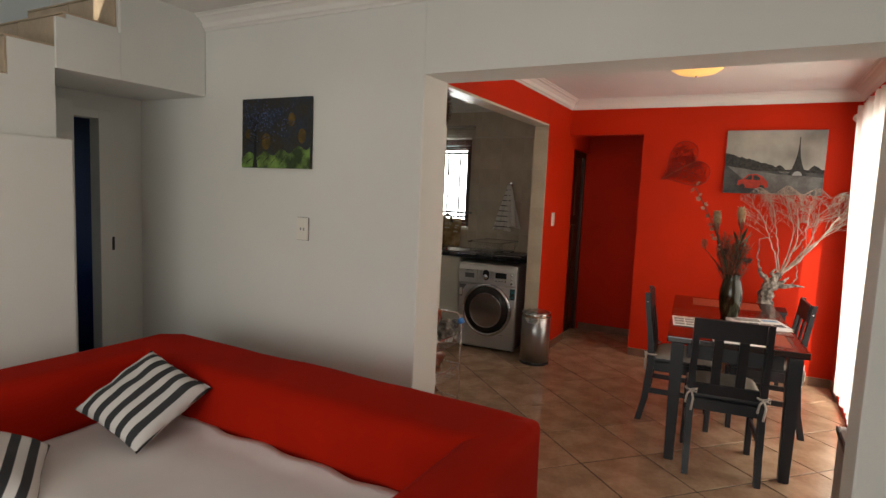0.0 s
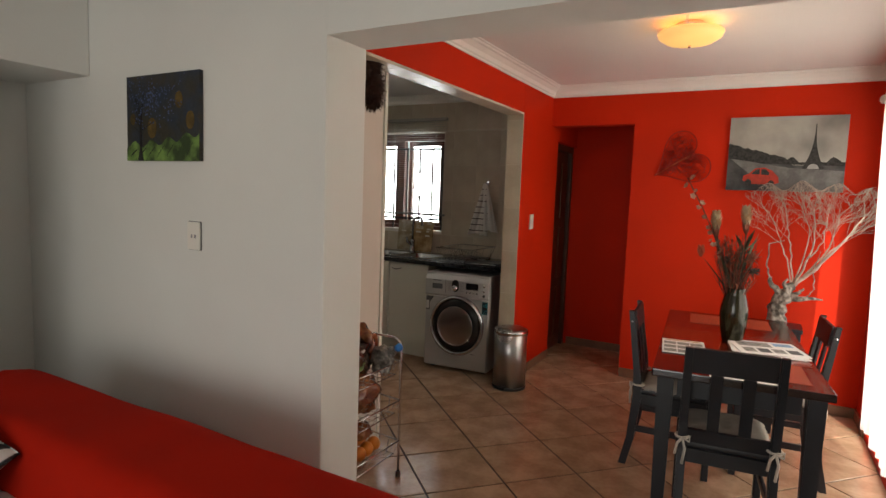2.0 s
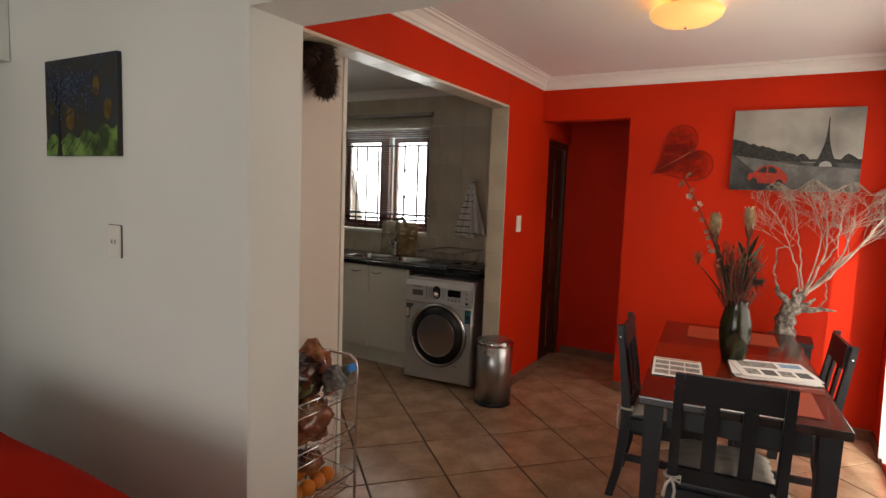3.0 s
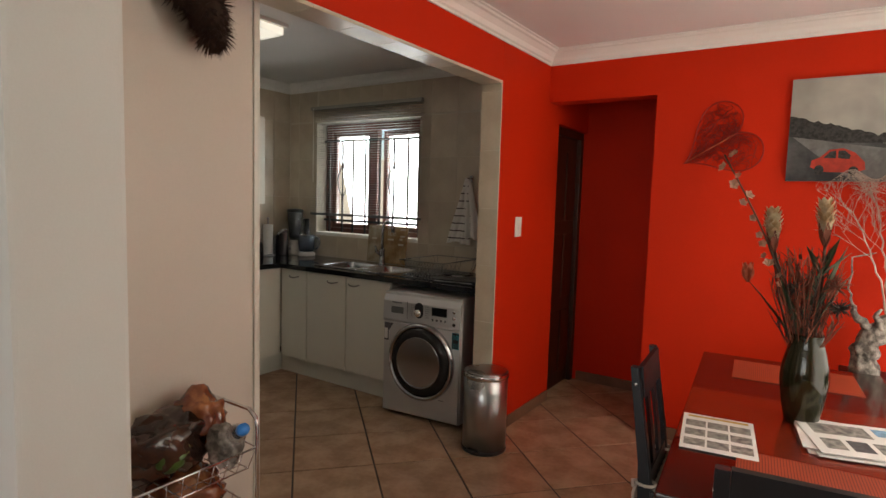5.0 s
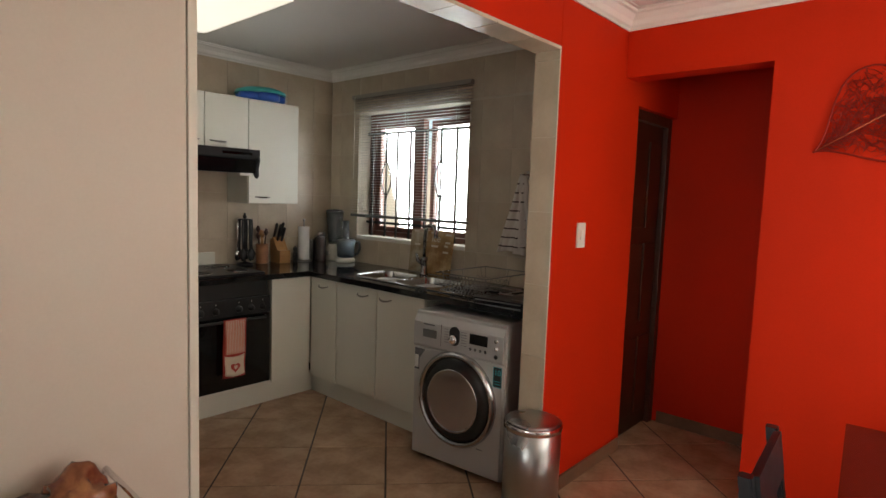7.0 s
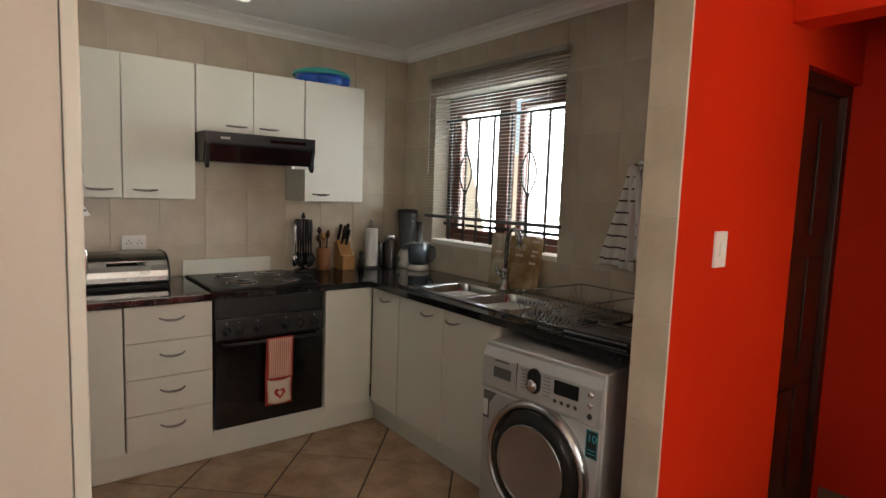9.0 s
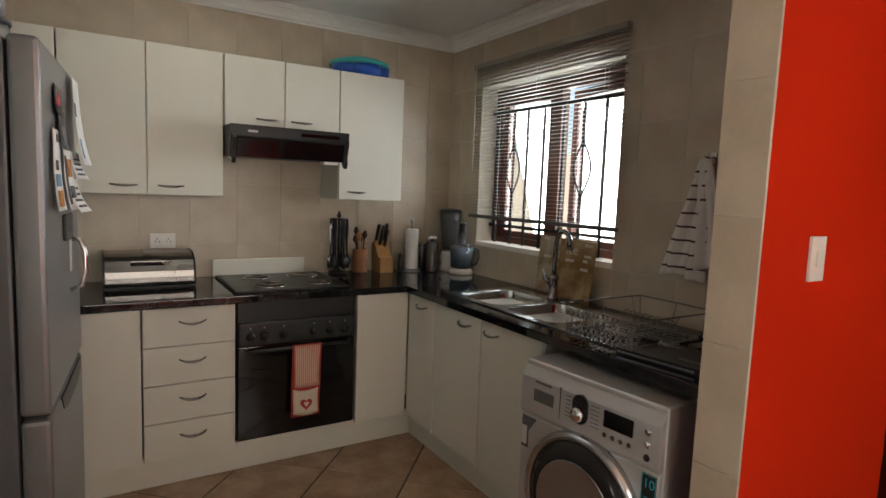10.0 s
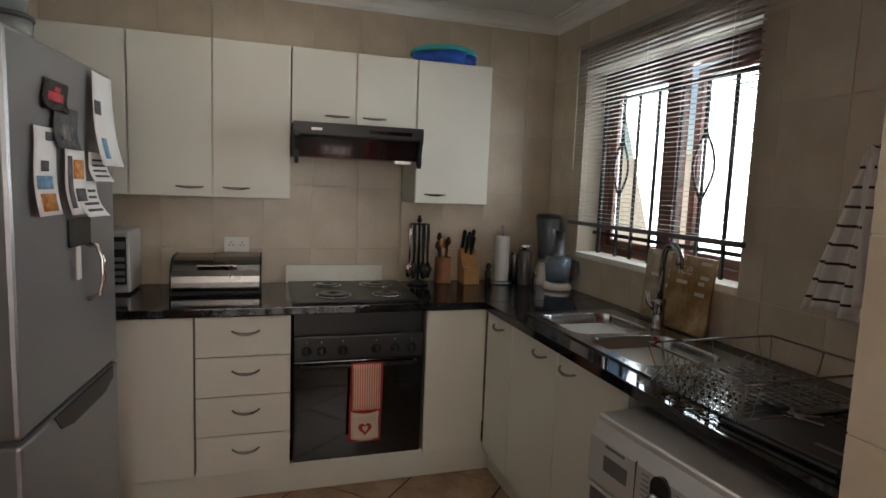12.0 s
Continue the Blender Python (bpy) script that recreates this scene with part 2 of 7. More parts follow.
# window wall of the dining room, with a tall opening behind the curtain
bm = bmesh.new()
WY0, WY1, WZ1 = 3.15, 5.22, 2.12
box(bm, XR, XR + 0.22, YW2 + 0.002, WY0, 0, CEIL)
box(bm, XR, XR + 0.22, WY1, YH + 0.14, 0, CEIL)
box(bm, XR, XR + 0.22, WY0, WY1, WZ1, CEIL)
box(bm, XR, XR + 0.22, WY0, WY1, 0, 0.05)
setting("wall_window", bm, M_RED, "red painted wall with a curtained glass door", "wall")
# kitchen
bm = bmesh.new()
box(bm, XS - 0.2, XS, YW2 + 0.002, YK + 0.24, 0, CEIL)
setting("wall_stove", bm, M_WGROUT, "tiled kitchen wall behind the stove", "wall")
KX0, KX1, KZ0, KZ1 = -3.665, -2.50, 1.10, 2.12
bm = bmesh.new()
box(bm, XS, KX0, YK, YK + 0.24, 0, CEIL)
box(bm, KX1, XD - 0.132, YK, YK + 0.24, 0, CEIL)
box(bm, KX0, KX1, YK, YK + 0.24, 0, KZ0)
box(bm, KX0, KX1, YK, YK + 0.24, KZ1, CEIL)
setting("wall_kitchen_window", bm, M_WGROUT, "tiled kitchen wall with a window", "wall")
# ceilings
setting("ceiling_dining", boxm(XD - 0.13, XR + 0.22, YW2, 6.6, CEIL + 0.002, CEIL + 0.12), M_CEIL, "white plaster dining room ceiling", "ceiling")
setting("ceiling_kitchen", boxm(XS - 0.2, XD - 0.132, YW2, YK + 0.24, CEIL + 0.002, CEIL + 0.12), M_CEIL, "white plaster kitchen ceiling", "ceiling")
setting("ceiling_living", boxm(-2.82, 1.9, -3.15, YW2 - 0.002, CEILL + 0.002, CEILL + 0.12), M_CEIL, "white plaster living room ceiling", "ceiling")
setting("ceiling_stairwell", boxm(-4.75, -2.822, -3.15, YW2, 3.6, 3.7), M_CEIL, "white plaster ceiling over the stairs", "ceiling")
# living room shell
bm = bmesh.new()
# unseen opening, added so that sky light reaches the blue room
box(bm, -4.75, -4.6, -3.0, 1.5, 0, 3.6)
box(bm, -4.75, -4.6, 2.25, YW2, 0, 3.6)
box(bm, -4.75, -4.6, 1.5, 2.25, 0, 0.9)
box(bm, -4.75, -4.6, 1.5, 2.25, 1.9, 3.6)
setting("wall_west", bm, M_WHITE, "white painted outer wall with an added opening for daylight", "wall")
setting("wall_east", boxm(1.75, 1.9, -3.0, YW2, 0, CEILL), M_WHITE, "white painted living room wall", "wall")
bm = bmesh.new()
box(bm, -4.75, -2.0, -3.15, -3.0, 0, 3.6)
box(bm, 1.0, 1.9, -3.15, -3.0, 0, CEILL)
box(bm, -2.0, 1.0, -3.15, -3.0, 2.3, CEILL)
setting("wall_south", bm, M_WHITE, "white painted living room wall with a glass door opening", "wall")
setting("wall_stairwell", boxm(-2.82, -2.75, -3.0, 1.2, CEILL + 0.13, 3.6), M_WHITE, "white upper wall beside the stairs", "wall")
setting("boundary_wall", boxm(-14, 8, 12.0, 12.2, -0.14, 2.3), M_OUTW, "plastered garden boundary wall in sunlight", "wall")

# stairs: sawtooth mass with tiled risers, flat underside over the passage door
bm = bmesh.new()
saw = []
for k in range(11):
    yy, zz = 1.325 - 0.2645 * (8 - k), 1.978 - 0.1755 * (8 - k)
    if yy > -0.9 and yy < 2.1:
        saw += [(yy, zz), (yy, zz + 0.1755)]
pts = [(2.408, 2.05), (1.53, 2.05), (1.53, 0.0), (-0.6, 0.0), (-0.6, saw[0][1])] + saw + [(2.408, saw[-1][1])]
prism(bm, pts, "x", -3.74, -2.84)
stairs = setting("stairs", bm, M_WHITE, "white plastered staircase with beige tiled risers", "stairs")
for yy, zz in saw[::2]:
    if zz > 1.5:
        for a, b in ((-3.285, -2.845), (-3.735, -3.291)):
            part("riser_tile", boxm(a, b, yy - 0.012, yy - 0.0005, zz + 0.005, zz + 0.172, 0.002, 1), M_STEP, stairs)
            part("tread_tile", boxm(a, b, yy - 0.014, yy + 0.25, zz + 0.176, zz + 0.186, 0.002, 1), M_STEP, stairs)
setting("stair_parapet", boxm(-2.9, -2.82, 1.858, 2.408, 2.05, 3.0, 0.006), M_WHITE, "white plastered wall at the stair side", "wall")
setting("stair_flank", boxm(-2.839, -2.82, 1.53, 1.857, 2.05, 2.30), M_WHITE, "white plastered side of the stairs", "wall")
setting("low_wall", boxm(-3.4, -2.79, 0.4, 1.587, 0, 1.70, 0.018, 3), M_WHITE, "low white plastered wall beside the stairs", "wall")
bm = bmesh.new()
box(bm, -3.56, -3.48, 2.207, 2.408, 0, 2.05)
box(bm, -3.56, -3.48, 1.53, 2.207, 1.95, 2.05)
setting("wall_under_stairs", bm, M_WHITE, "white wall under the stairs with a doorway", "wall")
bm = bmesh.new()
# gap in line with the outer wall's, added to brighten this room
box(bm, -4.58, -4.5, 1.3, 1.5, 0, 2.04)
box(bm, -4.58, -4.5, 2.25, 2.408, 0, 2.04)
box(bm, -4.58, -4.5, 1.5, 2.25, 0, 0.9)
box(bm, -4.58, -4.5, 1.5, 2.25, 1.9, 2.04)
box(bm, -4.499, -3.566, 2.36, 2.407, 0, 1.979)
box(bm, -4.5, -3.56, 1.3, 1.36, 0, 2.04)
# unseen slab on top, added to keep out light from the stairwell
box(bm, -4.5, -3.565, 1.361, 2.407, 1.98, 2.04)
setting("wall_blue_room", bm, M_BLUEW, "dark blue wall of a dim room with an added daylight opening", "wall")
bm = bmesh.new()
box(bm, -3.565, -3.46, 2.106, 2.205, 0, 1.948, 0.006)
box(bm, -3.565, -3.46, 1.54, 2.106, 1.89, 1.948, 0.006)
d = setting("door_2", bm, M_WHITE, "white painted door frame of a dark room", "door frame")
part("strike_plate", boxm(-3.459, -3.455, 2.18, 2.198, 1.03, 1.12, 0.002, 1), M_BLACK, d, "black metal strike plate")
part("door_edge", boxm(-3.44, -3.40, 1.72, 1.92, 0.01, 1.98, 0.004), M_WHITE, d, "white door leaf standing open")

# cornices
def cornice(name, axis, a, b, wall, out, top, h=0.09, label="white moulded plaster cornice"):
    """A stepped cornice along an axis; out is the way it stands off its wall."""
    prof = [(0.0, 0.0), (0.008, 0.0), (0.012, 0.012), (0.022, 0.02), (0.03, 0.045), (0.055, 0.068), (0.07, 0.072), (0.075, 0.082), (0.09, 0.084), (0.09, 0.0899), (0.0, 0.0899)]
    s = h / 0.09
    bm = prism(bmesh.new(), [(wall + out * (p + 0.0005), top - h + q * s) for p, q in prof], axis, a, b)
    return setting(name, bm, M_CORN, label, "cornice")


cornice("cornice_living", "x", -2.819, 1.75, YW, -1, CEILL)
cornice("cornice_dining_a", "y", YW2 + 0.001, YH, XD, 1, CEIL)
cornice("cornice_dining_b", "x", XD + 0.001, XR, YH, -1, CEIL)
cornice("cornice_dining_c", "y", YW2 + 0.001, YH, XR, -1, CEIL)
cornice("cornice_dining_d", "x", XD + 0.001, XR, YW2, 1, CEIL)
cornice("cornice_kitchen_a", "y", YW2 + 0.001, YK, XS, 1, CEIL, 0.075)
cornice("cornice_kitchen_b", "x", XS + 0.001, XD - 0.133, YK, -1, CEIL, 0.075)

# skirting tiles along the red walls
bm = bmesh.new()
box(bm, XD, XD + 0.012, JY + 0.005, 5.78, 0, 0.075, 0.002, 1)
box(bm, -0.674, XR - 0.013, YH - 0.012, YH, 0, 0.075, 0.002, 1)
box(bm, XR - 0.012, XR, 5.225, YH - 0.001, 0, 0.075, 0.002, 1)
box(bm, XR - 0.012, XR, YW2, WY0 - 0.01, 0, 0.075, 0.002, 1)
box(bm, XD, -0.5, 6.39, 6.402, 0, 0.075, 0.002, 1)
box(bm, -0.512, -0.5, YH + 0.145, 6.389, 0, 0.075, 0.002, 1)
setting("baseboard", bm, M_SKIRT, "brown tile skirting along the red walls", "skirting")

# wooden passage door in its frame
d = setting("door_1", boxm(XD - 0.11, XD - 0.03, 5.802, 5.86, 0, 2.018, 0.004), M_DOORW, "closed dark wooden panelled passage door", "door")
part("frame_post", boxm(XD - 0.11, XD - 0.03, 6.34, 6.398, 0, 2.018, 0.004), M_DOORW, d)
part("frame_head", boxm(XD - 0.11, XD - 0.03, 5.861, 6.339, 1.96, 2.018, 0.004), M_DOORW, d)
leaf = part("door_leaf", boxm(XD - 0.1, XD - 0.062, 5.863, 6.337, 0.01, 1.957, 0.003), M_DOORW, d)
for z0, z1 in ((0.12, 0.62), (0.72, 1.22), (1.32, 1.85)):
    for y0, y1 in ((5.92, 6.08), (6.13, 6.29)):
        part("panel", boxm(XD - 0.064, XD - 0.05, y0, y1, z0, z1, 0.006), M_DOORW, leaf)

# glass door behind the curtain
w = setting("window_1", boxm(XR + 0.09, XR + 0.14, WY0 + 0.003, WY0 + 0.06, 0.052, WZ1 - 0.003, 0.003), M_WOODF, "tall wooden glazed door behind a sheer curtain", "window")
part("frame", boxm(XR + 0.09, XR + 0.14, WY1 - 0.05, WY1 - 0.003, 0.052, WZ1 - 0.003, 0.003), M_WOODF, w)
part("frame", boxm(XR + 0.09, XR + 0.14, WY0 + 0.061, WY1 - 0.051, WZ1 - 0.06, WZ1 - 0.003, 0.003), M_WOODF, w)
part("mullion", boxm(XR + 0.09, XR + 0.14, 4.15, 4.2, 0.052, WZ1 - 0.061, 0.003), M_WOODF, w)

# ---- kitchen: fitted furniture ----
def bow_handle(bm, along, c, length, out, sag=0.012, r=0.0052):
    """A bowed bar handle: along and out are unit vectors."""
    a, o, c = Vector(along), Vector(out), Vector(c)
    up = Vector((0, 0, 1))
    pts = []
    for k in range(9):
        u = k / 8 * 2 - 1
        pts.append(c + a * (u * length / 2) + o * (0.004 + 0.02 * (1 - u ** 4)) - up * (sag * (1 - u * u)) + up * sag * 0.5)
    return tube(bm, pts, [r * (0.8 + 0.5 * (1 - abs(k / 4 - 1))) for k in range(9)], 8)


BF, BTOP, PL = -3.402, 0.868, 0.148         # front of the stove run, its top and its plinth
FY = 5.006                                # front of the window run


def base_unit(name, label, y0, y1, fronts, handle=None):
    """A floor cabinet of the stove run with its fronts between heights."""
    u = thing(name, label, "cabinet", (XS, y0, 0))
    w, d = y1 - y0, BF - XS
    part("body", boxm(0.002, d - 0.02, 0.002, w - 0.002, PL, BTOP, 0.001, 1), M_CABEDGE, u)
    for z0, z1 in fronts:
        f = part("drawer" if len(fronts) > 1 else "door", boxm(d - 0.018, d, 0.003, w - 0.003, z0 + 0.002, z1 - 0.002, 0.003), M_CAB, u)
        if handle:
            part("handle", bow_handle(bmesh.new(), (0, 1, 0), (d, w * handle, (z0 + z1) / 2 + 0.02), 0.115, (1, 0, 0)), M_HANDLE, f, "brushed steel bow handle")
    return u


base_unit("base_cabinet", "white melamine base cabinet beside the fridge", 3.10, 3.656, [(PL, BTOP)])
step = (BTOP - PL) / 4
base_unit("drawer_cabinet", "white four-drawer base cabinet with steel bow handles", 3.658, 4.062, [(PL + k * step, PL + (k + 1) * step) for k in range(4)], 0.52)
base_unit("base_cabinet", "white melamine corner base cabinet beside the oven", 4.692, 5.004, [(PL, BTOP)])


def run_unit(x0, x1, hx, label):
    u = thing("sink_cabinet", label, "cabinet", (x0, FY, 0), group="sink cabinets")
    w = x1 - x0
    part("body", boxm(0.002, w - 0.002, 0.02, 0.58, PL, BTOP, 0.001, 1), M_CABEDGE, u)
    f = part("door", boxm(0.003, w - 0.003, 0.0, 0.018, PL + 0.002, BTOP - 0.002, 0.003), M_CAB, u)
    part("handle", bow_handle(bmesh.new(), (1, 0, 0), (hx * w, 0, BTOP - 0.056), 0.11, (0, -1, 0)), M_HANDLE, f, "brushed steel bow handle")


for x0, x1, hx in ((-3.398, -3.102, 0.53), (-3.1, -2.685, 0.68), (-2.683, -2.262, 0.2)):
    run_unit(x0, x1, hx, "white melamine sink cabinet with a bow handle")
pl = thing("plinth", "white plinth boards under the base cabinets", "plinth", (BF, FY, 0))
part("stove_board", boxm(-0.078, -0.06, 3.10 - FY, 0.078, 0.0, PL - 0.002, 0.002, 1), M_CAB, pl)
part("sink_board", boxm(-0.059, -2.262 - BF, 0.06, 0.078, 0.0, PL - 0.002, 0.002, 1), M_CAB, pl)
part("oven_board", boxm(-0.018, -0.002, 4.064 - FY, 4.69 - FY, PL, 0.17, 0.002, 1), M_CAB, pl)

# worktop with cut-outs for sink bowls left as one L of slabs
CT0, CT1 = 0.871, 0.908
SX0, SX1, SY0, SY1 = -3.12, -1.90, 5.07, 5.53     # sink plate
wt = thing("worktop", "polished black granite worktop along two walls", "worktop", (0, 0, CT0))
CH_ = CT1 - CT0
part("stove_slab", boxm(XS + 0.002, -3.385, 3.02, YK - 0.002, 0, CH_, 0.005), M_GRANITE, wt)
part("corner_slab", boxm(-3.3845, SX0 + 0.03, 4.98, YK - 0.002, 0, CH_, 0.003), M_GRANITE, wt)
part("front_slab", boxm(SX0 + 0.0305, -1.535, 4.98, SY0 + 0.03, 0, CH_, 0.003), M_GRANITE, wt)
part("rear_slab", boxm(SX0 + 0.0305, -1.535, SY1 - 0.02, YK - 0.002, 0, CH_, 0.003), M_GRANITE, wt)
part("end_slab", boxm(-2.27, -1.535, SY0 + 0.0305, SY1 - 0.0205, 0, CH_, 0.003), M_GRANITE, wt)

# double-bowl sink with drainer
sink = thing("sink", "stainless steel double-bowl sink with a ribbed drainer", "sink", (SX0, SY0, CT1))
L, D = SX1 - SX0, SY1 - SY0
M_SINK = mat("worn_sink_steel", (0.48, 0.48, 0.49), 0.18, 1.0, vary=0.15, scale=6, grain=160, bump=0.03)


def bowl(bm, x0, x1, y0, y1, depth):
    n = 10
    loops = []
    for z, ins in ((0.006, 0), (0.002, 0.006), (-depth * 0.55, 0.014), (-depth * 0.8, 0.024), (-depth * 0.94, 0.042), (-depth, 0.066)):
        loop = []
        r = 0.07
        for cx, cy, a0 in ((x1 - r, y1 - r, 0), (x0 + r, y1 - r, 90), (x0 + r, y0 + r, 180), (x1 - r, y0 + r, 270)):
            for k in range(n // 2 + 1):
                t = radians(a0 + 90 * k / (n // 2))
                loop.append(bm.verts.new((cx + (r - ins) * math.cos(t), cy + (r - ins) * math.sin(t), z)))
        loops.append(loop)
    for a, b in zip(loops, loops[1:]):
        for k in range(len(a)):
            bm.faces.new((a[k], a[(k + 1) % len(a)], b[(k + 1) % len(b)], b[k])).smooth = True
    bm.faces.new(loops[-1])
    return bm


B1, B2 = (0.05, 0.40, 0.04, D - 0.07), (0.45, 0.80, 0.04, D - 0.07)
bm = bmesh.new()
bowl(bm, *B1, 0.19)
part("bowl", bm, M_SINK, sink)
bm = bmesh.new()
bowl(bm, *B2, 0.19)
part("bowl", bm, M_SINK, sink)
bm = bmesh.new()
for x0, x1, y0, y1 in ((0.0, 0.05, 0, D), (0.40, 0.45, 0, D), (0.80, L, 0, D), (0.05, 0.40, 0, 0.04), (0.45, 0.80, 0, 0.04), (0.05, 0.40, D - 0.07, D), (0.45, 0.80, D - 0.07, D)):
    box(bm, x0 + 0.0002, x1 - 0.0002, y0, y1, 0.001, 0.007)
for bx0, bx1, by0, by1 in (B1, B2):
    r = 0.07
    for cx, cy, qx, qy in ((bx0, by0, 1, 1), (bx1, by0, -1, 1), (bx0, by1, 1, -1), (bx1, by1, -1, -1)):
        pts = [(cx, cy)] + [(cx + qx * (r - r * math.sin(radians(t))), cy + qy * (r - r * math.cos(radians(t)))) for t in (0, 22, 45, 68, 90)]
        prism(bm, pts, "z", 0.001, 0.0066)
part("rim", bm, M_SINK, sink)
bm = bmesh.new()
for k in range(11):
    y = 0.05 + k * 0.033
    box(bm, 0.86, L - 0.04, y, y + 0.012, 0.0071, 0.0105, 0.003, 1)
part("drainer_ribs", bm, M_SINK, sink)
for cx in (0.225, 0.625):
    part("waste", lathe(bmesh.new(), [(0.0, -0.188), (0.02, -0.187), (0.04, -0.185), (0.042, -0.189)], 20, cx, D / 2 - 0.015), M_CHROME, sink)

M_TAP = mat("dull_chrome_tap", (0.34, 0.34, 0.35), 0.16, 1.0, vary=0.08, bump=0)
fa = thing("faucet", "chrome swan-neck mixer tap behind the sink bowls", "tap", (-2.75, 5.497, CT1 + 0.007))
part("body", lathe(bmesh.new(), [(0.03, 0), (0.03, 0.012), (0.024, 0.016), (0.022, 0.1), (0.026, 0.105), (0.026, 0.125), (0.0, 0.13)], 20), M_TAP, fa)
bm = bmesh.new()
tube(bm, [(0, 0, 0.12), (0.002, 0, 0.27), (0.012, -0.003, 0.315), (0.036, -0.008, 0.347), (0.07, -0.014, 0.356), (0.105, -0.02, 0.343), (0.125, -0.024, 0.315), (0.13, -0.026, 0.268)], [0.012] * 6 + [0.015, 0.016], 12)
part("spout", bm, M_TAP, fa)
bm = bmesh.new()
tube(bm, [(-0.02, -0.005, 0.085), (-0.05, -0.012, 0.1), (-0.06, -0.02, 0.15)], [0.016, 0.014, 0.008], 10)
part("lever", bm, M_TAP, fa)

# upper cabinets
UF, UZ0, UZ1 = -3.716, 1.375, 2.105


def upper(y0, y1, z0, doors, label):
    u = thing("wall_cabinet", label, "cabinet", (XS, y0, z0), group="wall cabinets")
    w, d, h = y1 - y0, UF - XS, UZ1 - z0
    part("body", boxm(0.008, d - 0.02, 0.001, w - 0.001, 0, h, 0.001, 1), M_CAB, u)
    n = len(doors)
    for k, hx in enumerate(doors):
        a, b = w * k / n, w * (k + 1) / n
        f = part("door", boxm(d - 0.018, d, a + 0.003, b - 0.003, 0.002, h - 0.002, 0.003), M_CAB, u)
        if hx is not None:
            part("handle", bow_handle(bmesh.new(), (0, 1, 0), (d, a + (b - a) * hx, 0.045), 0.115, (1, 0, 0), 0.004), M_HANDLE, f, "brushed steel bow handle")


upper(2.80, 3.353, UZ0, [None], "white wall cabinet above the fridge corner")
upper(3.355, 4.064, UZ0, [0.72, 0.3], "white two-door wall cabinet with bow handles")
upper(4.066, 4.69, 1.743, [0.7, 0.3], "short white two-door cabinet over the hood")
upper(4.692, 5.10, UZ0, [0.27], "white single-door wall cabinet at the end")

# cooker hood
ho = thing("cooker_hood", "black slimline cooker hood under the wall cabinets", "cooker hood", (XS, 4.069, 1.553))
bm = prism(bmesh.new(), [(0.01, 0.04), (0.44, 0.03), (0.46, 0.10), (0.475, 0.13), (0.475, 0.187), (0.01, 0.187)], "y", 0.0, 0.618)
part("body", bm, M_BLACK, ho)
part("control_strip", boxm(0.4755, 0.478, 0.35, 0.56, 0.147, 0.165, 0.001, 1), M_OVEN, ho)
part("badge", boxm(0.4755, 0.478, 0.08, 0.13, 0.15, 0.162, 0.001, 1), M_STEEL, ho)
bm = prism(bmesh.new(), [(0.445, 0.035), (0.466, 0.028), (0.482, 0.118), (0.468, 0.122)], "y", 0.03, 0.588)
part("visor", bm, M_OVEN, ho, "black glass visor")
for y in (0.006, 0.594):
    bm = prism(bmesh.new(), [(0.43, 0.02), (0.462, -0.005), (0.476, 0.02), (0.47, 0.06), (0.492, 0.12), (0.476, 0.145)], "y", y, y + 0.018)
    part("bracket", bm, M_BLACK, ho)
part("lamp_cover", boxm(0.4, 0.465, 0.48, 0.56, 0.012, 0.028, 0.004), M_PLAST, ho)

# oven and hob
ov = thing("oven", "black built-under electric oven with six knobs", "oven", (BF, 4.068, 0))
part("body", boxm(-0.55, -0.02, 0.006, 0.604, 0.174, BTOP - 0.002, 0.001, 1), M_BLACK, ov)
part("door", boxm(-0.019, 0.008, 0.004, 0.606, 0.174, 0.648, 0.005), M_OVEN, ov, "black glass oven door")
part("window_pane", boxm(0.008, 0.0095, 0.07, 0.54, 0.22, 0.53, 0.001, 1), M_OVEN, ov)
panel = part("control_panel", boxm(-0.019, 0.012, 0.004, 0.606, 0.653, 0.766, 0.006), M_BLACK, ov)
for y in (0.06, 0.127, 0.224, 0.38, 0.467, 0.549):
    bm = bmesh.new()
    lathe(bm, [(0.024, 0.0), (0.022, 0.006), (0.017, 0.01), (0.014, 0.024), (0.0, 0.026)], 16, 0, 0, "Y")
    bmesh.ops.rotate(bm, verts=bm.verts, cent=(0, 0, 0), matrix=Matrix.Rotation(radians(-90), 3, "Z"))
    box(bm, 0.01, 0.03, -0.003, 0.003, -0.018, 0.018, 0.001, 1)
    bmesh.ops.translate(bm, verts=bm.verts, vec=(0.012, y, 0.698))
    part("knob", bm, M_BLACK, panel)
    part("mark", boxm(0.0122, 0.0135, y - 0.002, y + 0.002, 0.738, 0.745), M_PLAST, panel)
bm = bmesh.new()
tube(bm, [(0.01, 0.04, 0.632), (0.04, 0.05, 0.632), (0.043, 0.305, 0.632), (0.04, 0.56, 0.632), (0.01, 0.57, 0.632)], 0.009, 10)
part("handle", bm, M_BLACK, ov)

